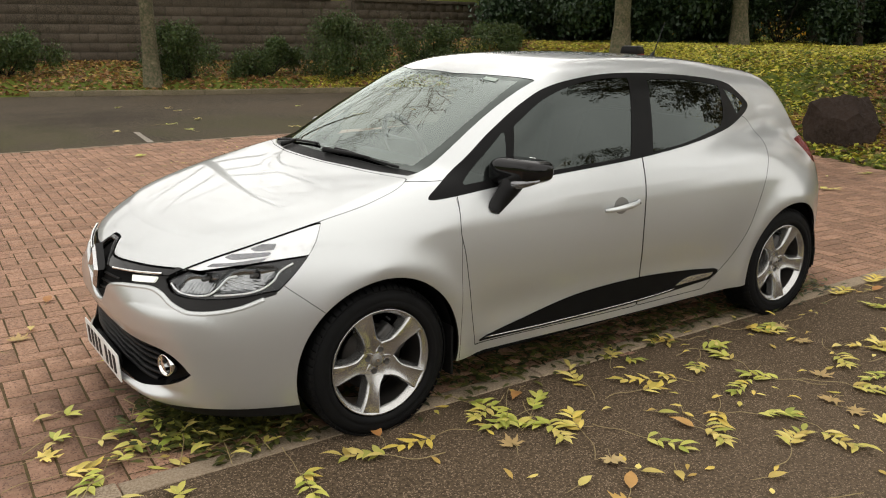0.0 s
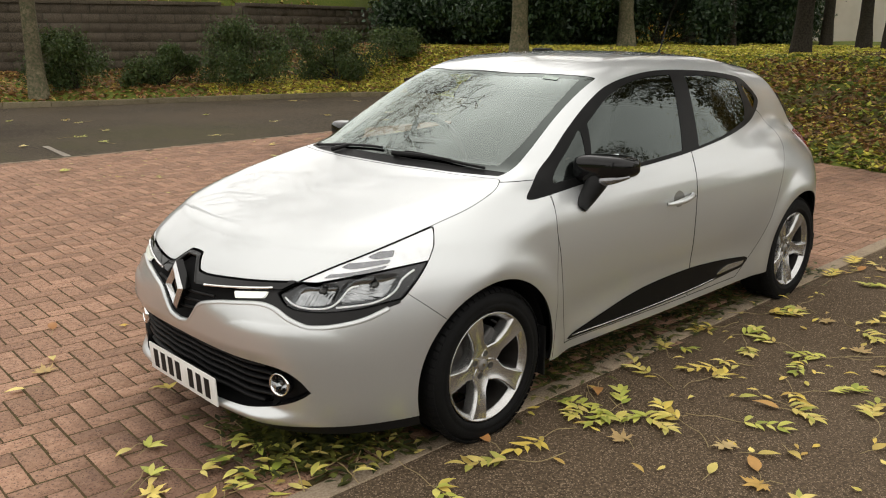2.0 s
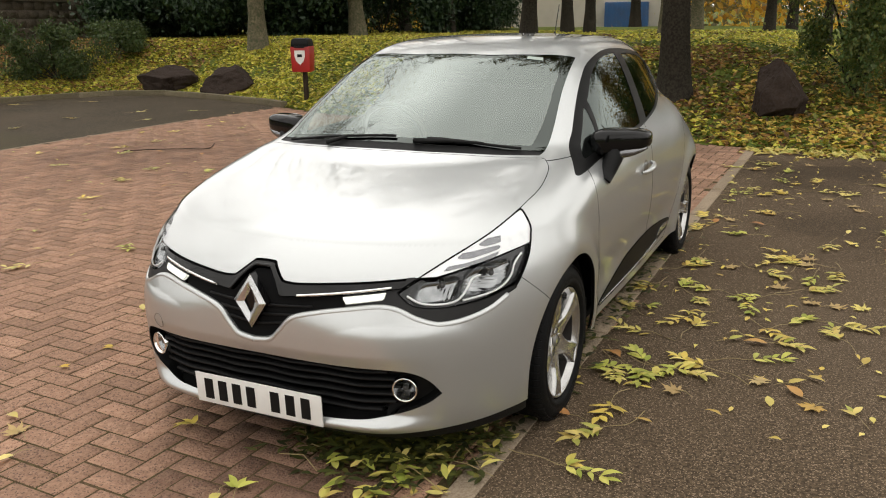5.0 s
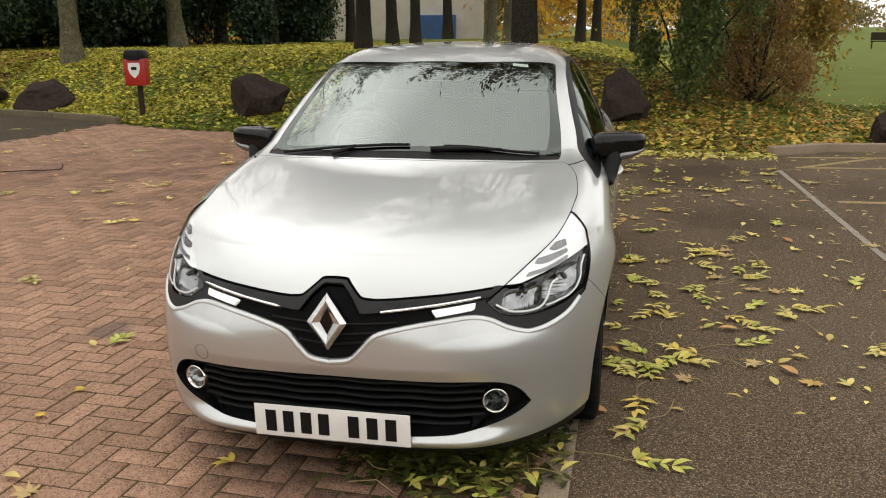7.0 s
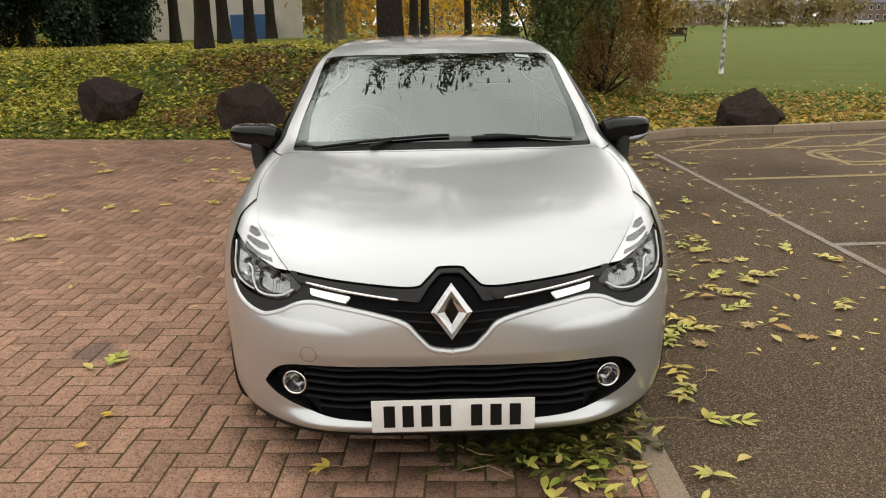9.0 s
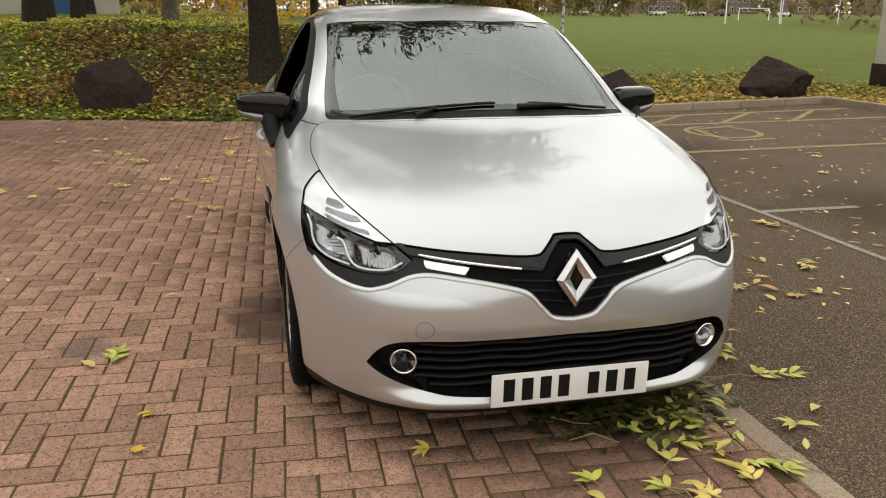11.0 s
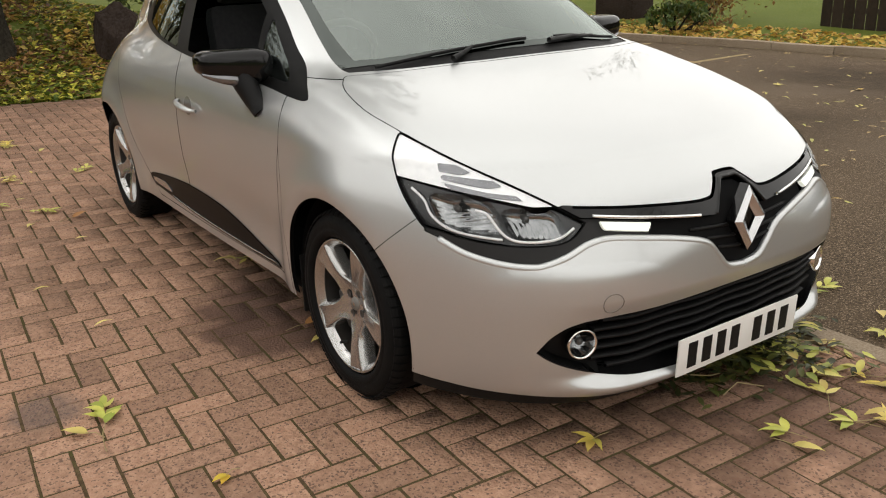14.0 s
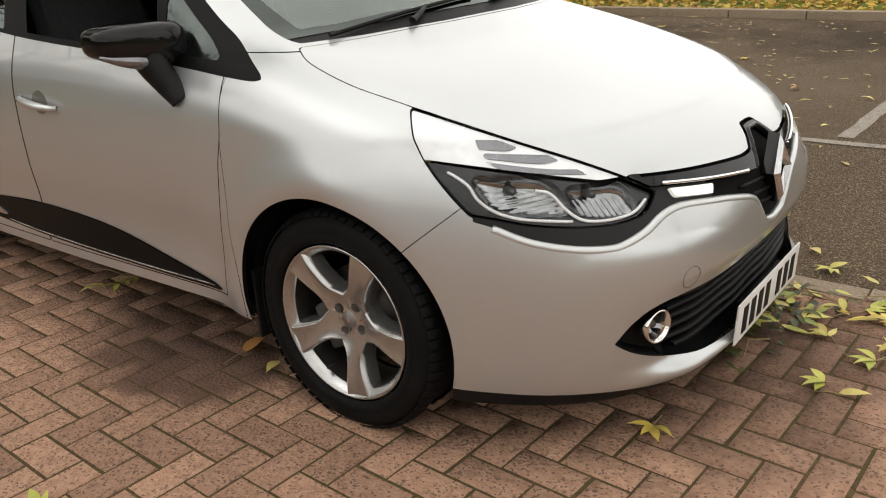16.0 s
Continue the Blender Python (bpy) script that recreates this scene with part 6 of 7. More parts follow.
# evergreens and shrubs along the wall and behind the bank
for k, (x, y, sx, sy, sz) in enumerate(((-1.6, 18.3, 1.4, 1.0, 1.0), (1.4, 17.4, 1.3, 0.9, 0.95), (4.9, 15.8, 1.4, 1.0, 1.25), (6.5, 15.2, 1.2, 0.9, 0.9), (8.4, 14.7, 1.9, 1.1, 1.45), (10.5, 14.0, 1.9, 1.2, 1.35), (12.5, 13.9, 1.3, 0.9, 0.7))):
    shrub((x, y), (0.78 * sx, 0.8 * sy, 0.92 * sz), 12000, SHRUB_GREEN, 60 + k, "dark green shrub in the bed below the wall", 0.065)
for k, (x, y, sx, sz) in enumerate(((15.5, 14.8, 2.8, 2.3), (17.0, 12.6, 3.0, 3.8), (19.2, 14.2, 3.6, 4.2), (20.5, 11.4, 3.2, 4.0), (22.6, 9.8, 2.3, 1.9), (18.5, 18.0, 4.5, 5.2), (24.5, 15.0, 4.5, 6.0), (22.0, 19.5, 4.5, 6.0), (28.0, 11.5, 3.4, 3.2))):
    shrub((x, y), (sx, sx, sz), 42000, EVERGREEN, 70 + k, "tall dark evergreen thicket on the bank", 0.14)
shrub((10.3, -1.80), (1.35, 1.2, 2.2), 20000, FRESH_GREEN, 80, "upright green shrub beside the path", 0.065, rise=1.0)
shrub((11.2, -2.95), (1.8, 1.4, 1.8), 14000, RUSSET, 81, "tangled russet autumn shrub with bare twigs", 0.055, 16)
shrub((13.0, -3.15), (1.9, 1.7, 4.8), 17000, GOLDEN_SHRUB, 82, "tall golden autumn shrub", 0.10, 14)
shrub((8.2, -10.75), (1.2, 1.9, 2.3), 4200, RUSSET, 83, "dry brown shrub with long bare stems", 0.085, 90)
shrub((7.45, -9.25), (0.60, 0.55, 0.50), 900, FRESH_GREEN, 84, "low green plant at the kerb", 0.09)
# far woods: crowns of many clumps
far = []
for k in range(110):
    a, d = rng.uniform(-0.80, 0.85), rng.uniform(60, 150)
    h = rng.uniform(7, 13)
    if -0.62 < a < -0.12:
        d, h = rng.uniform(165, 230), rng.uniform(4, 8.5)
    n = 260
    c = np.array([d * math.cos(a), d * math.sin(a), h * 0.55])
    far.append(c + rng.normal(0, 1, (n, 3)) * [h * 0.24, h * 0.24, h * 0.22])
far = np.concatenate(far)
far[:, 2] = np.maximum(far[:, 2], 0.3)
v, f = leaves(far, 0.9, 0, 0.7)
tagged(fast_mesh("far_woods", v, f, FAR_LEAF), "distant autumn trees round the playing field", "trees", kind="stuff")
mid = []
for k in range(40):
    a, d = rng.uniform(-0.10, 0.75), rng.uniform(34, 62)
    n, h = 900, rng.uniform(6, 12)
    if 0.07 < a < 0.37:
        d = d + 30
    mid.append(np.array([d * math.cos(a), d * math.sin(a), 0.9 + h * 0.5]) + rng.normal(0, 1, (n, 3)) * [h * 0.2, h * 0.2, h * 0.24])
mid = np.concatenate(mid)
mid[:, 2] = np.maximum(mid[:, 2], 1.0)
v, f = leaves(mid, 0.34, 0, 0.6)
tagged(fast_mesh("park_foliage", v, f, AUTUMN), "golden autumn foliage deep in the park", "trees", kind="stuff")

# trees out of view, added to darken the low sky that the car reflects
near = []
for k in range(44):
    a, d, h = 1.35 + 3.6 * (k + rng.uniform(0, 0.8)) / 44, rng.uniform(34, 50), rng.uniform(2.6, 4.6)
    near.append(np.array([d * math.cos(a), d * math.sin(a), h * 0.48]) + rng.normal(0, 1, (420, 3)) * [h * 0.24, h * 0.24, h * 0.24])
near = np.concatenate(near)
near[:, 2] = np.maximum(near[:, 2], 0.2)
v, f = leaves(near, 0.55, 0, 0.65)
tagged(fast_mesh("tree_belt", v, f, OLIVE_LEAF), "unseen belt of autumn trees added for the car's reflections", "trees", kind="stuff")

# leaf litter on the bank, in the bed and along the kerbs
def litter(name, n, box_, material, size, label, keep):
    x, y = rng.uniform(box_[0], box_[1], n), rng.uniform(box_[2], box_[3], n)
    d = far_within(np.array(EDGE, float), x, y)
    ok = keep(x, y, d) > rng.uniform(0, 1, n)
    x, y = x[ok], y[ok]
    z = land(x, y) + rng.uniform(0.004, 0.03, len(x))
    v, f = leaves(np.stack([x, y, z], 1), size, 0.75, 0.55)
    tagged(fast_mesh(name, v, f, material), label, "leaves", kind="stuff")


litter("leaf_litter", 205000, (7.2, 24, -2.7, 15), LITTER, 0.096, "yellow-green fallen leaves over the bank", lambda x, y, d: (d > 0.04) * np.clip(0.75 + 0.5 * np.sin(1.9 * x + 1.1 * y) * np.sin(1.5 * y - 0.8 * x), 0.25, 1) * np.clip(1.15 - (x - 9) * 0.05, 0.15, 1) * np.maximum(np.clip((y - 2.2) / 4.5, 0.22, 1), 0.85 * np.clip(1.25 - d, 0, 1)) * np.clip((y + 2.6) / 1.5, 0, 1))
litter("brown_leaves", 26000, (-6, 14, 11.5, 20), LITTER_BROWN, 0.12, "brown fallen leaves in the bed by the wall", lambda x, y, d: (d > 0.1) * 1.0)
litter("bank_brown_leaves", 38000, (7.2, 20, -2.6, 12), LITTER_DARK, 0.10, "brown fallen leaves in patches on the bank", lambda x, y, d: (d > 0.04) * np.clip(-0.1 + 0.9 * np.sin(1.3 * x + 2 * np.sin(0.9 * y)) * np.cos(1.1 * y + x) + 0.8 * np.clip((4.2 - y) / 1.5, 0, 1) * np.clip((13 - x) / 3, 0, 1) - 0.5 * np.clip((y - 4) / 2, 0, 1), 0.03, 0.8))
litter("russet_leaves", 15000, (8.2, 12.5, -0.6, 4.2), LITTER_BROWN, 0.095, "russet fallen leaves round the foot of the tall tree", lambda x, y, d: (d > 0.5) * np.clip(0.35 + 0.8 * np.sin(1.7 * x + 2.1 * y) * np.sin(2.3 * y - x), 0.05, 0.9))
litter("golden_leaves", 17000, (7.2, 15, -10, -0.3), LITTER_GOLD, 0.105, "golden fallen leaves under the shrubs", lambda x, y, d: (d > 0.05) * np.clip(1.25 - d * 0.24, 0.03, 1))
litter("kerb_leaves", 3500, (-8, 9, -10.4, -8.4), LITTER_GOLD, 0.12, "fallen leaves along the kerb", lambda x, y, d: (d > 0.1) * 1.0)
litter("field_leaves", 2600, (7.8, 17, -12, 0.5), LITTER_GOLD, 0.08, "yellow fallen leaves on the edge of the grass field", lambda x, y, d: (d > 0.05) * np.clip(1.3 - (x - 8.6) * 0.17, 0.03, 1))
litter("bank_grass", 26000, (7.2, 13.5, -10, 8), GRASS_TUFT, 0.10, "tufts of grass among the leaves", lambda x, y, d: (d > 0.02) * np.clip(0.5 + 0.5 * (d < 0.4), 0, 1))


# ---- boulders, bin, wall and distance ----
def boulder(at, size, seed, slants, label, sink=0.12):
    """A split rock: a sphere cut by chance planes and by the slants given (lean to x, lean to y, distance)."""
    r = np.random.default_rng(seed)
    bm = bmesh.new()
    bmesh.ops.create_icosphere(bm, subdivisions=5, radius=1)
    cuts = [(Vector((*r.normal(0, 1, 2), r.normal(0, 0.5))).normalized(), r.uniform(0.5, 0.8)) for _ in range(8)]
    cuts += [(Vector((a, b, 1)).normalized(), k) for a, b, k in slants]
    cuts.append((Vector((0, 0, -1)), 0.5))
    for v in bm.verts:
        p = v.co.copy()
        for n, k in cuts:
            d = p.dot(n) - k
            if d > 0:
                p -= n * d * 0.97
        p += p.normalized() * (0.10 * noise.noise(p * 2.3 + Vector((seed, 0, 0))) + 0.05 * noise.noise(p * 6) + 0.018 * noise.noise(p * 17))
        v.co = Vector((p.x * size[0] / 1.5, p.y * size[1] / 1.5, (p.z + 0.5) * size[2] / 1.3))
    ob = part("boulder", bm, ROCK, None, angle=17)
    ob.matrix_basis = pose(at[0], at[1], float(land(at[0], at[1])[0]) - sink, 0, 0, r.uniform(-8, 8))
    return tagged(ob, label, "boulder", "boulders round the car park")


boulder((9.12, -0.87), (0.60, 0.62, 0.79), 3, [(-0.35, 0.75, 0.62), (-0.2, -0.9, 0.70)], "tall dark brown boulder with a pointed top on the leafy edge")
boulder((8.98, 2.52), (0.58, 0.82, 0.76), 4, [(-0.1, -0.9, 0.55), (0.1, 0.25, 0.66)], "dark brown boulder with a flat sloping top on the leafy bank")
boulder((9.60, 4.85), (0.70, 0.90, 0.64), 5, [(-0.4, -0.7, 0.60)], "rounded dark boulder on the leafy bank")
boulder((11.2, 9.85), (0.85, 1.22, 0.54), 6, [(-0.4, 0.35, 0.6)], "low dark boulder behind the kerb")
boulder((11.32, 11.78), (0.9, 1.30, 0.56), 8, [(-0.4, -0.4, 0.6), (-0.3, 0.5, 0.6)], "low flat dark boulder behind the kerb")
boulder((8.42, -4.45), (0.64, 0.78, 0.62), 9, [(-0.3, 0.45, 0.55)], "black faceted boulder by the concrete kerb")
boulder((9.55, -7.85), (0.9, 1.15, 0.72), 10, [(-0.3, -0.45, 0.66), (-0.2, 0.75, 0.66)], "black pointed boulder at the field's edge")


def dog_bin(x, y):
    z = float(land(x, y)[0])
    thing = tagged(new("waste_bin"), "red waste bin with a black lid on a wooden post", "bin")
    thing.matrix_basis = pose(x, y, z, 0, 0, 12)
    m = thing.matrix_basis

    def add(name, size, at, mat_, bevel=0.01, label="", taper=None, tilt=0):
        bm = bmesh.new()
        box(bm, size, (0, 0, 0), bevel, m @ pose(*at, 0, tilt, 0), taper)
        return part(name, bm, mat_, thing, label, angle=35)
    add("post", (0.075, 0.075, 0.62), (0.08, 0, 0.30), WOOD_POST, 0.008, "dark wooden post")
    add("body", (0.24, 0.345, 0.45), (0, 0, 0.77), BIN_RED, 0.03, "red plastic box", 1.06)
    add("lid", (0.29, 0.37, 0.16), (0, 0, 1.05), BLACK_PLASTIC, 0.055, "black hooded lid", 0.86)
    add("handle", (0.03, 0.19, 0.03), (-0.145, 0, 0.98), BLACK_PLASTIC, 0.008)
    bm = bmesh.new()
    pts = [(-0.11, 0.10), (0.11, 0.10), (0.11, 0.0), (0.08, -0.08), (0.0, -0.15), (-0.08, -0.08), (-0.11, 0.0)]
    face = bm.faces.new([bm.verts.new(m @ Vector((-0.134, 0.88 * a, 0.82 + b))) for a, b in pts])
    up = bmesh.ops.extrude_face_region(bm, geom=[face])
    for v in up["geom"]:
        if isinstance(v, bmesh.types.BMVert):
            v.co.x -= 0.004
    bmesh.ops.recalc_face_normals(bm, faces=bm.faces)
    part("sign", bm, PLATE_WHITE, thing, "white shield sign with a plain dark mark", smooth=False)
    add("sign_mark", (0.004, 0.09, 0.05), (-0.141, 0, 0.83), BLACK_PLASTIC, 0.0)


dog_bin(9.85, 7.08)

# block wall behind the bed
WALL = [(-14.0, 23.0), (2.5, 19.5), (10.0, 17.3), (16.0, 19.0), (31.0, 31.0)]
wall = tagged(new("wall_north"), "old grey-brown block wall with a coping", "wall", kind="structure")
for a, b in zip(WALL, WALL[1:]):
    d = Vector((b[0] - a[0], b[1] - a[1]))
    ang = math.atan2(d.y, d.x)
    bm = bmesh.new()
    box(bm, (d.length + 0.1, 0.26, 2.2), (d.length / 2, 0.16, 0.975), 0, pose(a[0], a[1], 0, 0, 0, math.degrees(ang)))
    part("wall_core", bm, MORTAR, wall, smooth=False)
    bm = bmesh.new()
    for k in range(int(d.length / 0.9)):
        box(bm, (0.89, 0.40, 0.09), (0.45 + 0.9 * k, 0.16, 2.12), 0.012, pose(a[0], a[1], 0, 0, 0, math.degrees(ang)))
    tagged(part("coping", bm, BLOCK, wall, angle=35), kind="stuff")
    V, F = [], []
    rows = 9
    c, s = math.cos(ang), math.sin(ang)
    for j in range(rows):
        x = -0.22 * (j % 2)
        while x < d.length:
            w = 0.44 + random.uniform(-0.03, 0.03)
            x0, x1 = max(x + 0.006, 0), min(x + w - 0.006, d.length)
            z0, z1, t = 0.05 + 0.225 * j + 0.006, 0.05 + 0.225 * (j + 1) - 0.006, random.uniform(0.0, 0.006)
            if x1 > x0:
                k = len(V)
                for px, py, pz in ((x0, 0.035, z0), (x1, 0.035, z0), (x1, 0.035, z1), (x0, 0.035, z1), (x0 + 0.012, -t + 0.02, z0 + 0.012), (x1 - 0.012, -t + 0.02, z0 + 0.012), (x1 - 0.012, -t + 0.02, z1 - 0.012), (x0 + 0.012, -t + 0.02, z1 - 0.012)):
                    V.append((a[0] + px * c - py * s, a[1] + px * s + py * c, pz))
                F += [(k + 4, k + 5, k + 6, k + 7), (k, k + 1, k + 5, k + 4), (k + 1, k + 2, k + 6, k + 5), (k + 2, k + 3, k + 7, k + 6), (k + 3, k, k + 4, k + 7)]
            x += w
    tagged(fast_mesh("wall_blocks", V, F, BLOCK, wall), kind="stuff")


def house(at, size, turn, wall_mat, roof_mat, label, cols, rows, roof=2.2):
    thing = tagged(new("house"), label, "house")
    m = pose(*at, 0, 0, turn)
    thing.matrix_basis = m
    bm = bmesh.new()
    box(bm, size, (0, 0, size[2] / 2), 0, m)
    part("wall", bm, wall_mat, thing, smooth=False)
    if roof:
        bm = bmesh.new()
        w, d, h = size[0] / 2 + 0.3, size[1] / 2 + 0.3, size[2]
        q = [bm.verts.new(m @ Vector(p)) for p in ((-w, -d, h), (w, -d, h), (w, d, h), (-w, d, h), (-w, 0, h + roof), (w, 0, h + roof))]
        for f in ((0, 1, 5, 4), (2, 3, 4, 5), (0, 4, 3), (1, 2, 5), (0, 3, 2, 1)):
            bm.faces.new([q[i] for i in f])
        r = part("roof", bm, roof_mat, thing, smooth=False)
        bm = bmesh.new()
        box(bm, (0.7, 0.6, 1.4), (w * 0.7, 0, h + roof + 0.2), 0.02, m)
        part("chimney", bm, wall_mat, r, smooth=False)
    for i in range(cols):
        for j in range(rows):
            x = -size[0] / 2 + size[0] * (i + 0.5) / cols
            z = size[2] * (j + 0.55) / rows
            bm = bmesh.new()
            box(bm, (size[0] / cols * 0.42, 0.12, size[2] / rows * 0.5), (x, -size[1] / 2 - 0.02, z), 0.02, m)
            win = part("window", bm, PLATE_WHITE, thing, "white window frame", smooth=False)
            bm = bmesh.new()
            box(bm, (size[0] / cols * 0.34, 0.12, size[2] / rows * 0.42), (x, -size[1] / 2 - 0.05, z), 0, m)
            part("pane", bm, PANE_FAR, win, smooth=False)


house((46, 13.5, 0.6), (12, 9, 7.5), 105, RENDER_WHITE, SLATE, "white rendered building behind the trees", 3, 2, 0)
for k in range(6):
    house((284 - 9 * k, -90 - 22.5 * k, 0), (20.5, 9, 5.8), 290, HOUSE_BRICK, SLATE, "brown brick terraced house across the playing field", 7, 2)
house((297, -64, 0), (14, 9, 5.5), 285, RENDER_WHITE, SLATE, "white house across the playing field", 4, 2)
house((297, 0, 0), (14, 9, 5.5), 275, HOUSE_BRICK, SLATE, "brick house beyond the trees", 4, 2)


def far_car(x, y, turn, mat_, label):
    thing = tagged(new("parked_car"), label, "car", "cars parked across the field")
    thing.matrix_basis = m = pose(x, y, 0, 0, 0, turn)
    bm = bmesh.new()
    box(bm, (4.2, 1.7, 0.62), (0, 0, 0.62), 0.16, m)
    part("body", bm, mat_, thing, angle=40)
    bm = bmesh.new()
    box(bm, (2.3, 1.55, 0.55), (-0.1, 0, 1.16), 0.12, m, taper=0.78)
    part("cabin", bm, PANE_FAR, thing, angle=40)
    for sx in (-1.3, 1.3):
        for sy in (-0.78, 0.78):
            bm = bmesh.new()
            lathe(bm, [(0.0, -0.1), (0.30, -0.1), (0.32, -0.06), (0.32, 0.06), (0.30, 0.1), (0.0, 0.1)], 16, m @ pose(sx, sy, 0.32, 90, 0, 0))
            part("wheel", bm, TYRE, thing)


for k, (x, y, t_) in enumerate(((178, -92, 110), (173, -99, 108), (170, -103.5, 112), (166, -116, 105), (180, -74, 115))):
    far_car(x, y, t_, GOAL_WHITE if k != 2 else CONTAINER_RUST, "white car parked far across the field" if k != 2 else "dark red car parked far across the field")
for (x, y, c) in ((42.8, 9.1, CONTAINER_BLUE), (45.5, 8.2, CONTAINER_BLUE)):
    thing = tagged(new("container"), "weathered steel container in the yard", "container")
    thing.matrix_basis = pose(x, y, 0.8, 0, 0, 100)
    bm = bmesh.new()
    box(bm, (2.2, 2.4, 1.4), (0, 0, 0.70), 0.03, thing.matrix_basis)
    part("body", bm, c, thing, smooth=False)
    for k in range(9):
        bm = bmesh.new()
        box(bm, (0.06, 0.05, 1.25), (-1.0 + 0.25 * k, 1.22, 0.70), 0.01, thing.matrix_basis)
        part("rib", bm, c, thing, smooth=False)

# white pier at the corner of the grass
pier = tagged(new("gate_pier"), "white rendered pier with a dark stone base", "pier")
pz = float(land(10.2, -10.9)[0])
pier.matrix_basis = pose(10.25, -10.95, pz, 0, 0, 12)
bm = bmesh.new()
box(bm, (0.85, 0.78, 0.42), (0, 0, 0.18), 0.015, pier.matrix_basis)
part("base", bm, ROCK, pier, "dark stone base", angle=35)
bm = bmesh.new()
box(bm, (0.78, 0.72, 3.2), (0, 0, 1.95), 0.02, pier.matrix_basis)
part("shaft", bm, RENDER_WHITE, pier, angle=35)

# goal posts on the playing field
for (x, y, w, h, turn) in ((77.5, -51.2, 5.3, 2.44, 57), (74.4, -55.7, 5.3, 2.44, 55), (106, -69.8, 4.0, 1.6, 60)):
    thing = tagged(new("goal"), "white football goal frame on the playing field", "goal", "goals on the field")
    thing.matrix_basis = pose(x, y, 0, 0, 0, turn)
    m = thing.matrix_basis
    for name, p, q in (("post", (-w / 2, 0, 0), (-w / 2, 0, h)), ("post", (w / 2, 0, 0), (w / 2, 0, h)), ("crossbar", (-w / 2, 0, h), (w / 2, 0, h))):
        bm = bmesh.new()
        tube(bm, [m @ Vector(p), m @ Vector(q)], 0.055, 8)
        part(name, bm, GOAL_WHITE, thing)
bench = tagged(new("park_bench"), "dark park bench at the edge of the field", "bench")
bench.matrix_basis = pose(58, -17.6, 0, 0, 0, 75)
for name, size, at in (("seat", (1.8, 0.45, 0.07), (0, 0, 0.46)), ("backrest", (1.8, 0.07, 0.5), (0, 0.24, 0.78)), ("leg", (0.09, 0.45, 0.46), (-0.8, 0, 0.23)), ("leg", (0.09, 0.45, 0.46), (0.8, 0, 0.23))):
    bm = bmesh.new()
    box(bm, size, at, 0.01, bench.matrix_basis)
    part(name, bm, WOOD_POST, bench, smooth=False)
# low fence behind the kerb
fence = tagged(new("fence"), "dark weathered board fence behind the leaves", "fence")
for k in range(60):
    bm = bmesh.new()
    box(bm, (0.17, 0.025, 1.1), (0, 0, 0.55), 0.004, pose(-5.2 + 0.19 * k, -11.2, 0.0, 0, 0, random.uniform(-3, 3)))
    part("board", bm, WOOD_POST, fence, smooth=False)
for z in (0.3, 0.85):
    bm = bmesh.new()
    box(bm, (11.4, 0.05, 0.08), (0.4, -11.24, z), 0.004)
    part("rail", bm, WOOD_POST, fence, smooth=False)


# ---- fallen leaves on brick and tarmac ----
def blade(bm, at, ang, length, width, curl, r, tip=0.6, notch=0.0):
    """One leaf blade: midrib down the middle, edges lifted or drooping."""
    n = 6
    c, s = math.cos(ang), math.sin(ang)
    rows = []
    for k in range(n + 1):
        u = k / n
        w = width * 0.5 * math.sin(math.pi * min(1, u ** 0.75 + 0.03)) * (1 + notch * math.sin(u * 19))
        h = curl * length * (u * (1 - u)) * 1.6 + at[2] + curl * 0.3 * length * u * u
        x, y = at[0] + c * length * u, at[1] + s * length * u
        e = abs(curl) * 0.5 * w + r.uniform(0, 0.002)
        rows.append([bm.verts.new((x - s * w, y + c * w, h + e)), bm.verts.new((x, y, h)), bm.verts.new((x + s * w, y - c * w, h + e))])
    for a, b in zip(rows, rows[1:]):
        bm.faces.new((a[0], a[1], b[1], b[0]))
        bm.faces.new((a[1], a[2], b[2], b[1]))


def compound(seed, material, label):
    """A pinnate leaf: a long thin bent stalk with narrow leaflets that twist, curl and partly miss."""
    r = np.random.default_rng(seed)
    thing = tagged(new("compound_leaf"), label, "leaf", "compound leaves on the ground")
    L, pairs = r.uniform(0.10, 0.165), int(r.integers(4, 7))
    bend = r.uniform(-1.2, 1.2)
    spine = [Vector((L * u, bend * 0.07 * u * abs(u), 0.006 + 0.010 * math.sin(3 * u + seed) ** 2)) for u in np.linspace(-1.0 - r.uniform(0, 0.4), 1, 14)]
    bm = bmesh.new()
    tube(bm, spine, [0.0020 - 0.0012 * k / 13 for k in range(14)], 5)
    part("stalk", bm, STALK, thing)
    for k in range(pairs):
        u = 0.15 + 0.75 * k / max(1, pairs - 1)
        p = Vector((L * u, bend * 0.07 * u * u, 0.009))
        for s in (1, -1):
            if r.uniform() < 0.12:
                continue
            bm = bmesh.new()
            blade(bm, p, s * r.uniform(0.45, 1.15) + bend * 0.3, r.uniform(0.050, 0.088), r.uniform(0.019, 0.031), r.uniform(-0.10, 0.62) * r.uniform(0.3, 1), r, notch=0.10)
            part("leaflet", bm, material, thing)
    bm = bmesh.new()
    blade(bm, spine[-1], bend * 0.4, r.uniform(0.055, 0.085), 0.025, r.uniform(0, 0.4), r, notch=0.10)
    part("leaflet", bm, material, thing)
    return thing


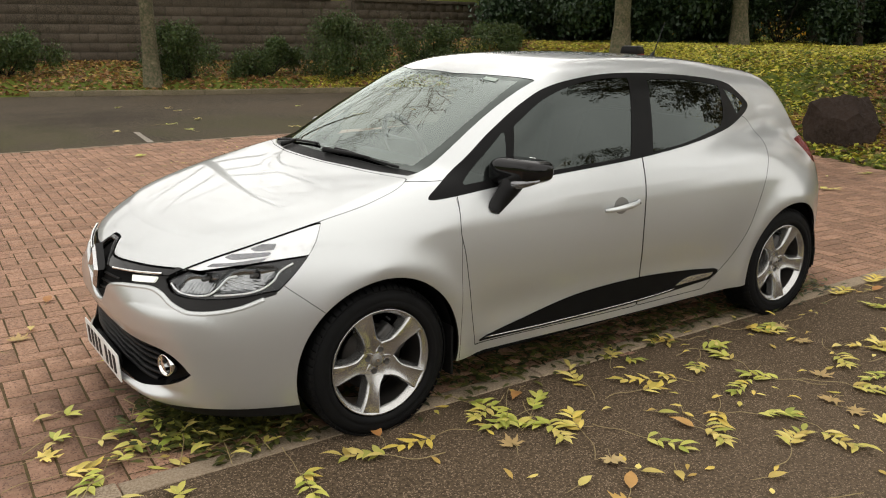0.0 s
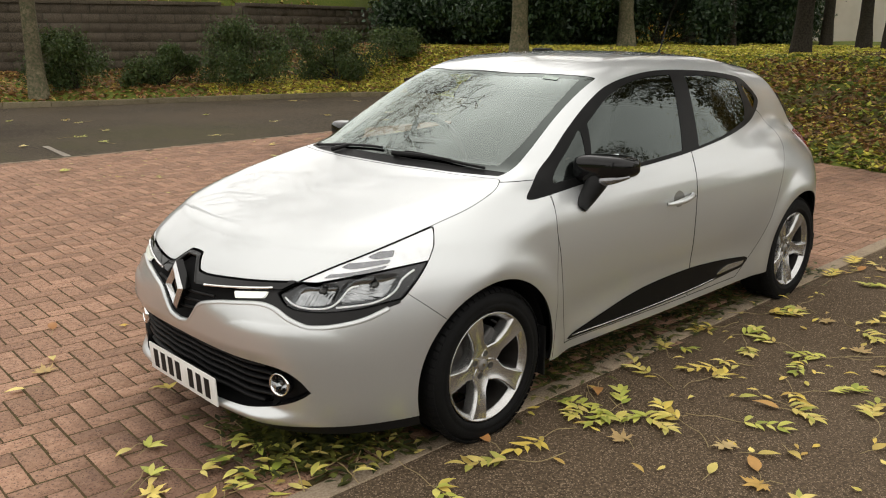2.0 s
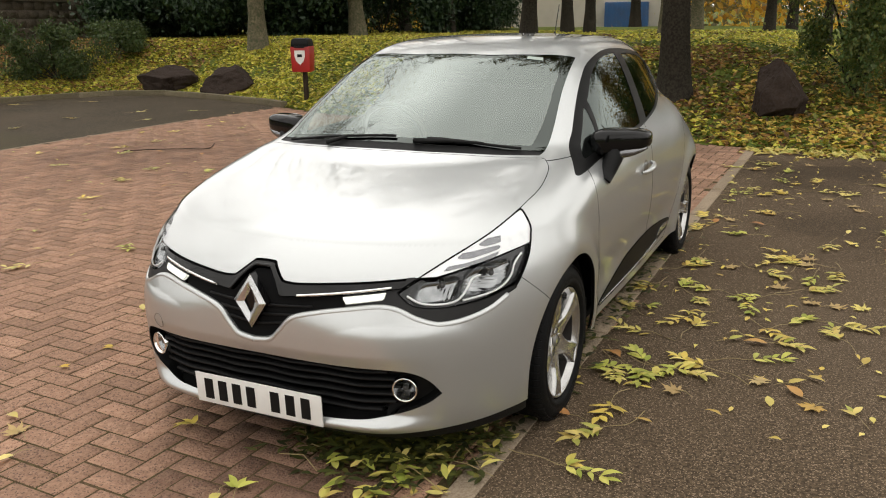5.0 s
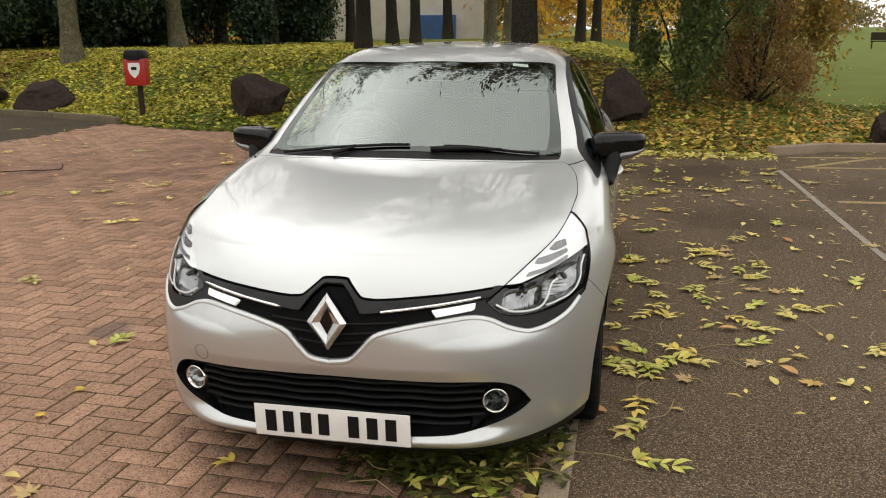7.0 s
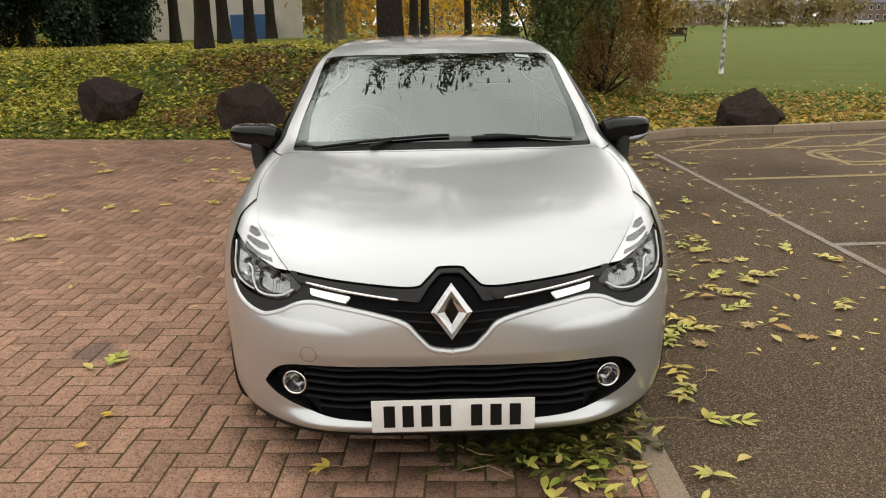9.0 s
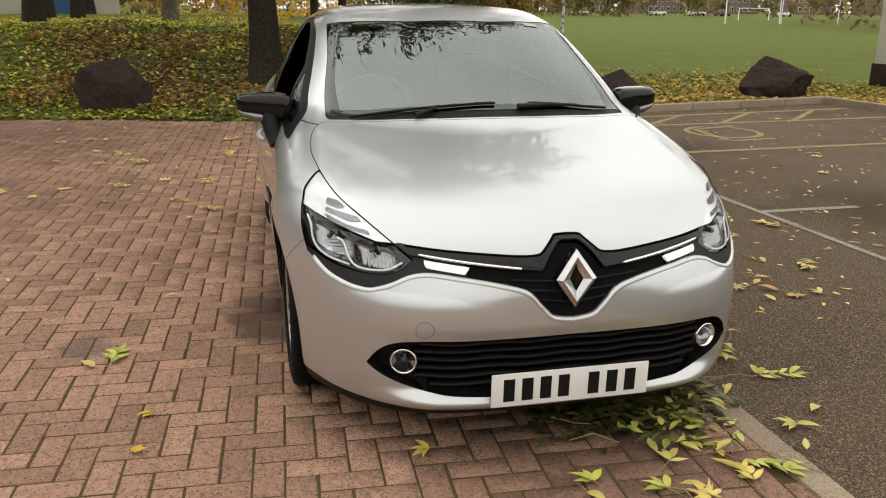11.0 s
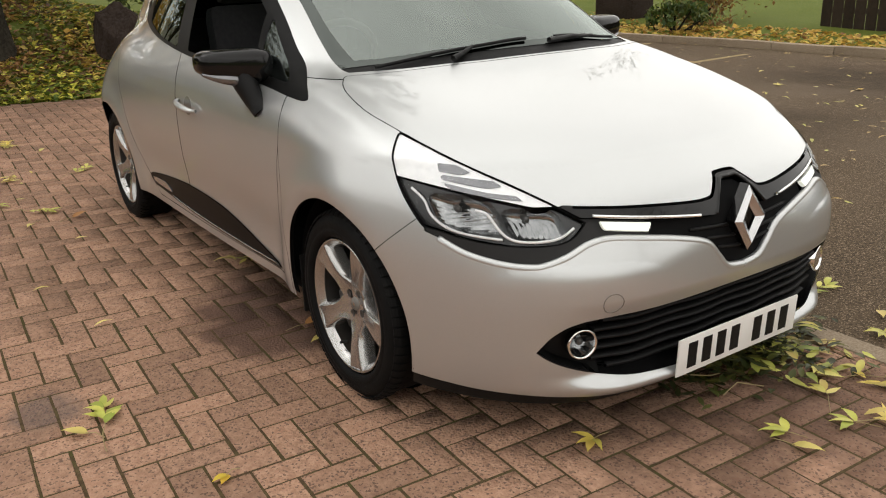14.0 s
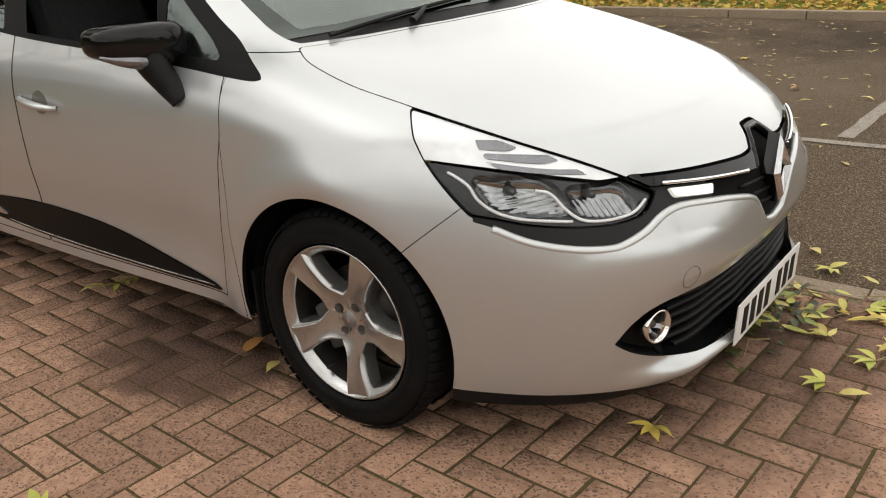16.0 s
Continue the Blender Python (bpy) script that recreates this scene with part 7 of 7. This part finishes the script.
def single(seed, material, label, length, width, lobes=1):
    r = np.random.default_rng(seed)
    thing = tagged(new("fallen_leaf"), label, "leaf", "single leaves on the ground")
    bm = bmesh.new()
    for k in range(lobes):
        a = (k - (lobes - 1) / 2) * 0.62
        blade(bm, (0, 0, 0.006), a, length * (1 - 0.13 * abs(k - (lobes - 1) / 2)), width, r.uniform(0.08, 0.3), r, notch=0.05 if lobes == 1 else 0.12)
    part("blade", bm, material, thing)
    bm = bmesh.new()
    tube(bm, [(-length * 0.7, 0.01, 0.004), (-length * 0.3, 0.0, 0.012), (0.01, 0, 0.008)], 0.0014, 5)
    part("stalk", bm, STALK, thing)
    return thing


def sprig(seed, material, label):
    """Three or four leaflets that hang together on the broken end of a stalk."""
    r = np.random.default_rng(seed)
    thing = tagged(new("leaf_sprig"), label, "leaf", "leaf sprigs on the ground")
    bm = bmesh.new()
    tube(bm, [(-r.uniform(0.03, 0.12), r.uniform(-0.03, 0.03), 0.006), (-0.02, 0, 0.012), (0.01, 0, 0.008)], 0.0013, 5)
    part("stalk", bm, STALK, thing)
    for k in range(int(r.integers(3, 5))):
        bm = bmesh.new()
        blade(bm, (r.uniform(-0.01, 0.01), 0, 0.008), (k - 1.2) * r.uniform(0.6, 0.9), r.uniform(0.06, 0.085), r.uniform(0.020, 0.029), r.uniform(0.05, 0.4), r, notch=0.06)
        part("leaflet", bm, material, thing)
    return thing


def maple(seed, material, label, size):
    """A palmate leaf with five pointed lobes, dry and slightly cupped."""
    r = np.random.default_rng(seed)
    thing = tagged(new("fallen_leaf"), label, "leaf", "single leaves on the ground")
    bm = bmesh.new()
    hub = bm.verts.new((0, 0, 0.006))
    tips = ((-2.35, 0.42), (-1.45, 0.74), (-0.72, 0.92), (0, 1.0), (0.72, 0.92), (1.45, 0.74), (2.35, 0.42))
    rim = []
    for k, (a, q) in enumerate(tips):
        for da, f in ((-0.20, 0.68), (-0.11, 0.70), (0, 1.0), (0.11, 0.72), (0.20, 0.66), (0.37, 0.44)):
            if k == len(tips) - 1 and da > 0.3:
                continue
            d = size * q * f * r.uniform(0.92, 1.06)
            rim.append((bm.verts.new((0.5 * d * math.cos(a + da), 0.5 * d * math.sin(a + da), 0.008 + 0.10 * d * r.uniform(0.2, 0.8))), bm.verts.new((d * math.cos(a + da), d * math.sin(a + da), 0.006 + 0.26 * d * f * r.uniform(0, 1)))))
    for a, b in zip(rim, rim[1:]):
        bm.faces.new((hub, a[0], b[0]))
        bm.faces.new((a[0], a[1], b[1], b[0]))
    part("blade", bm, material, thing)
    bm = bmesh.new()
    tube(bm, [(-size * 0.9, size * 0.2, 0.004), (-size * 0.4, 0.0, 0.014), (0.01, 0, 0.008)], 0.0015, 5)
    part("stalk", bm, STALK, thing)
    return thing


sprays = [compound(200 + k, (LEAF_LIME, LEAF_FRESH, LEAF_YELLOW)[k % 3], ("lime-yellow compound leaf with a long stalk", "fresh green compound leaf lying on the ground", "yellow compound leaf with curled leaflets")[k % 3]) for k in range(12)]
ones = [single(300, LEAF_ORANGE, "curled orange-brown single leaf", 0.11, 0.048), maple(301, LEAF_BUFF, "dry buff lobed leaf with a stalk", 0.080), single(302, LEAF_LIME, "small yellow-green single leaf", 0.085, 0.036), maple(303, LEAF_YELLOW, "yellow five-lobed maple leaf", 0.082), single(304, LEAF_GOLD, "small bright golden leaf", 0.055, 0.026, 2)]
SPRAYS = [(0.97, -0.94), (1.12, -1.14), (0.59, -1.04), (0.57, -1.13), (0.64, -1.29), (0.81, -1.44), (-0.09, -1.03), (0.12, -0.99), (0.42, -0.80), (1.27, -0.83), (1.76, -0.82), (1.75, -0.97), (1.77, -1.16), (1.26, -1.46), (1.35, -1.56), (2.26, -1.37), (2.17, -0.91), (1.63, -1.33), (1.45, -1.8), (2.49, -1.53),
          (0.24, 1.54), (0.62, 2.91), (4.02, 1.99), (3.38, 1.5), (1.42, 0.52), (-1.13, -0.5), (-0.98, -0.53), (0.95, -2.11), (1.67, -2.53), (-0.42, -0.95), (3.11, 4.74), (2.23, 4.31),
          (6.48, 2.87), (6.6, 2.49), (5.17, 2.03), (4.98, 1.78), (5.45, 2.01), (5.08, 2.29), (3.05, 1.3), (6.21, 1.14), (5.27, 1.08), (3.89, 0.87), (4.09, 1.23), (8.4, 2.6), (7.6, 1.34), (5.3, 1.15)]
ONES = [((-1.15, -0.33), 3), ((-1.15, 0.86), 2), ((0.55, 0.73), 0), ((0.41, 0.71), 2), ((-1.05, 0.02), 2), ((0.59, -1.49), 1), ((0.49, -1.68), 0), ((0.42, -1.73), 3), ((1.05, -1.5), 0), ((-0.04, -0.87), 0), ((0.68, -0.85), 0), ((1.96, -1.49), 1), ((1.77, -1.66), 1), ((2.29, -1.17), 1), ((0.35, -1.21), 1), ((0.35, -1.57), 2), ((1.03, -1.33), 2), ((0.61, -1.62), 2),
        ((-0.23, 1.33), 4), ((-0.51, 1.37), 4), ((-1.02, 1.0), 1), ((-0.79, 1.54), 0), ((-0.93, 1.17), 2), ((0.23, 1.59), 2), ((-0.70, -1.03), 2), ((-0.81, -0.86), 2), ((5.75, 2.35), 3), ((4.12, 1.61), 3), ((4.85, 0.92), 2), ((5.11, 1.39), 2), ((5.91, 2.8), 0), ((5.56, 1.72), 2), ((2.72, 1.12), 0), ((2.74, 1.32), 2), ((3.41, 1.99), 0), ((3.64, 2.55), 3)]
lr = np.random.default_rng(21)
for k in range(80):
    x, y = lr.uniform(0.4, 7.6), -0.85 - abs(lr.normal(0, 0.9))
    if y > -5:
        SPRAYS.append((x, y)) if k % 5 < 3 else ONES.append(((x, y), int(lr.integers(0, 4))))
for k in range(40):
    x, y = lr.uniform(1.0, 8.0), lr.uniform(2.2, 7.2)
    SPRAYS.append((x, y)) if k % 2 else ONES.append(((x, y), int(lr.integers(0, 4))))
for k in range(26):
    x, y = lr.uniform(-3, 7), lr.uniform(-8.2, -3.0)
    ONES.append(((x, y), int(lr.integers(0, 4))))
for k in range(16):
    x, y = lr.uniform(1.0, 10), lr.uniform(7.8, 13)
    SPRAYS.append((x, y))
used = {}
for k, (x, y) in enumerate(SPRAYS):
    i = (k * 5) % 12
    m = pose(x, y, 0.004, 0, 0, lr.uniform(0, 360))
    if i in used:
        copy_thing(sprays[i], m)
    else:
        sprays[i].matrix_basis = m
        used[i] = 1
sprigs = [sprig(330 + k, (LEAF_LIME, LEAF_FRESH, LEAF_YELLOW)[k % 3], ("lime-green sprig of three leaflets", "fresh green sprig of leaflets", "yellow sprig of curled leaflets")[k % 3]) for k in range(6)]
SPRIGS = [(-0.94, -0.31), (-1.0, -0.02), (-0.41, -0.97), (-0.82, -0.45), (-1.09, -0.22), (-0.70, 0.43), (-0.82, -0.85)] + [(lr.uniform(0.3, 7.2), -0.8 - abs(lr.normal(0, 1.0))) for _ in range(14)] + [(lr.uniform(1.5, 7.8), lr.uniform(1.2, 6.5)) for _ in range(8)]
for k, (x, y) in enumerate(SPRIGS):
    m = pose(x, y, 0.004, 0, 0, lr.uniform(0, 360))
    if k < 6:
        sprigs[k].matrix_basis = m
    else:
        copy_thing(sprigs[k % 6], m)
used = {}
for (x, y), i in ONES:
    m = pose(x, y, 0.004, 0, 0, lr.uniform(0, 360))
    if i in used:
        copy_thing(ones[i], m)
    else:
        ones[i].matrix_basis = m
        used[i] = 1


def drift(name, n, place, material, size, label, deep=0.02):
    p = place(n)
    if n < 1200 and size < 0.09:
        bm = bmesh.new()
        for x, y in p:
            blade(bm, (x, y, 0.005 + lr.uniform(0, 1) ** 1.5 * deep), lr.uniform(0, 6.3), size * lr.uniform(0.6, 1.2), size * lr.uniform(0.24, 0.40), lr.uniform(-0.1, 0.4), lr, notch=0.05)
        tagged(part(name, bm, material), label, "leaves", kind="stuff")
        return
    z = lr.uniform(0.004, 1, n) ** 1.5 * deep + 0.006
    v, f = leaves(np.stack([p[:, 0], p[:, 1], z], 1), size, 0.78, 0.40)
    tagged(fast_mesh(name, v, f, material), label, "leaves", kind="stuff")


def heap(n, x, dx, y, dy, top=0.05):
    """Places strewn round a middle, kept this side of the edging."""
    return np.stack([x + dx * lr.normal(0, 1, n), np.clip(y + dy * lr.normal(0, 1, n), -0.73, top)], 1)


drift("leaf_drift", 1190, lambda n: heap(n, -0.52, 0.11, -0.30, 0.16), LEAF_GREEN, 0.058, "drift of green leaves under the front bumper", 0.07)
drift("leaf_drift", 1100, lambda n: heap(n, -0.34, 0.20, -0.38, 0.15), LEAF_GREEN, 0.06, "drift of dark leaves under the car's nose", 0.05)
drift("leaf_drift", 26, lambda n: heap(n, -0.74, 0.07, -0.40, 0.10), LEAF_FRESH, 0.085, "bright leaflets on the edge of the drift", 0.05)
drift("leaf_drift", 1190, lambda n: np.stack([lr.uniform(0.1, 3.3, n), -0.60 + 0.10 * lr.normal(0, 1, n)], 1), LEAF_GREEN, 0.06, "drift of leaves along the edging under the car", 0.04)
drift("loose_leaflets", 60, lambda n: np.stack([-0.55 + 0.3 * lr.normal(0, 1, n), -0.52 + 0.14 * lr.normal(0, 1, n)], 1), LEAF_LIME, 0.075, "loose yellow-green leaflets by the bumper", 0.06)
drift("loose_leaflets", 230, lambda n: np.stack([lr.uniform(0.0, 8.0, n), -0.75 - np.abs(lr.normal(0, 1.1, n))], 1), LEAF_YELLOW, 0.06, "loose yellow leaflets scattered over the tarmac", 0.012)
drift("loose_leaflets", 240, lambda n: np.stack([lr.uniform(-2, 9, n), lr.uniform(-8.3, -2, n)], 1), LEAF_LIME, 0.075, "loose yellow leaflets scattered over the bays", 0.008)
drift("loose_leaflets", 380, lambda n: np.stack([lr.uniform(-2, 9, n), lr.uniform(-8.3, -2, n)], 1), LEAF_BUFF, 0.07, "loose buff leaves scattered over the bays", 0.008)
drift("loose_leaflets", 200, lambda n: np.stack([lr.uniform(0.5, 9, n), lr.uniform(1.1, 7.6, n)], 1), LEAF_LIME, 0.06, "loose yellow leaflets scattered over the bricks", 0.008)
drift("edge_leaves", 420, lambda n: np.stack([7.38 - np.abs(lr.normal(0, 0.22, n)), lr.uniform(-2.7, -0.7, n)], 1), LEAF_LIME, 0.10, "yellow leaves gathered at the paving's edge", 0.015)
twigs = bmesh.new()
for k in range(9):
    p = Vector((lr.uniform(-0.8, -0.2), lr.uniform(-0.6, -0.2), 0.02))
    d = Vector((lr.normal(0, 1), lr.normal(0, 1), 0)).normalized()
    tube(twigs, [p, p + d * 0.08 + Vector((0, 0, 0.012)), p + d * 0.19], 0.0018, 5)
for p, q, r_ in (((-0.66, -0.40), (-0.69, -0.52), (-0.76, -0.68)), ((-1.10, -0.19), (-1.14, -0.25), (-1.21, -0.27)), ((1.64, 0.61), (1.53, 0.58), (1.45, 0.55)), ((-0.60, -0.02), (-0.68, -0.09), (-0.67, -0.2)), ((-0.78, -0.03), (-0.76, -0.12), (-0.80, -0.2)), ((-0.97, -0.62), (-1.06, -0.66), (-1.12, -0.74))):
    tube(twigs, [(*p, 0.03), (*q, 0.035), (*r_, 0.012)], 0.0021, 5)
tagged(part("fallen_stalks", twigs, STALK), "bare pale leaf stalks among the leaves", "stalks", kind="stuff")
stick = bmesh.new()
tube(stick, [(x, y, 0.012 + 0.008 * math.sin(3 * x)) for x, y in outline([(4.5, 6.05), (4.75, 5.72), (4.9, 5.45), (5.0, 5.22), (5.2, 5.3), (5.49, 5.5)], step=8)], 0.0055, 7)
tagged(part("fallen_branch", stick, BARK), "thin bare fallen branch on the bricks", "branch")


# ---- herringbone bricks of the paving ----
def brick_block(length, width):
    a, b, e = length / 2 - 0.0035, width / 2 - 0.0035, 0.0022
    v = [(sx * a, sy * b, -0.014) for sx, sy in ((-1, -1), (1, -1), (1, 1), (-1, 1))] + [(sx * a, sy * b, -0.004) for sx, sy in ((-1, -1), (1, -1), (1, 1), (-1, 1))] + [(sx * (a - e), sy * (b - e), 0) for sx, sy in ((-1, -1), (1, -1), (1, 1), (-1, 1))]
    f = [(8, 9, 10, 11)] + [(i, (i + 1) % 4, (i + 1) % 4 + 4, i + 4) for i in range(4)] + [(i + 4, (i + 1) % 4 + 4, (i + 1) % 4 + 8, i + 8) for i in range(4)]
    return np.array(v), np.array(f)


LAY = pose(-0.246, 1.071, 0, 0, 0, -2.6)
bv, bf = brick_block(0.2, 0.1)
near_mesh = bpy.data.meshes.new("brick")
near_mesh.from_pydata([tuple(v) for v in bv], [], [tuple(f) for f in bf])
near_mesh.materials.append(BRICK)
spots = []
for i in range(-120, 120):
    for j in range(-60, 90):
        k = (i - j) % 4
        if k == 0:
            spots.append((0.1 * i + 0.1, 0.1 * j + 0.05, 0))
        elif k == 3:
            spots.append((0.1 * i + 0.05, 0.1 * j + 0.1, 90))
spots = np.array(spots)
la = np.array(LAY)
wx = la[0, 0] * spots[:, 0] + la[0, 1] * spots[:, 1] + la[0, 3]
wy = la[1, 0] * spots[:, 0] + la[1, 1] * spots[:, 1] + la[1, 3]
gap = far_within(np.array(PAVED, float), wx, wy)
inside = ((gap < -0.01) | ((wy < 0.2) & (gap < 0.045) & (wx < 7.8)) | ((wy > 7.4) & (gap < 0.03) & (wx < 7.0))) & (wx > -10.5)
spots, wx, wy = spots[inside], wx[inside], wy[inside]
br = np.random.default_rng(5)
close = (wx > -1.45) & (wx < 1.15) & (wy > 0.88) & (wy < 2.95)
V, F = [], []
for (sx, sy, t), x, y, c in zip(spots, wx, wy, close):
    m = LAY @ pose(sx + br.normal(0, 0.0011), sy + br.normal(0, 0.0011), br.normal(0, 0.0006), br.normal(0, 0.12), br.normal(0, 0.12), t + br.normal(0, 0.35))
    if c:
        ob = new("brick", near_mesh)
        ob.parent = pavement
        ob.matrix_basis = m
    else:
        mm = np.array(m)
        F.append(bf + 12 * len(V))
        V.append(bv @ mm[:3, :3].T + mm[:3, 3])
rest = fast_mesh("bricks", np.concatenate(V), np.concatenate(F), BRICK_FAR, pavement)
tagged(rest, kind="stuff")
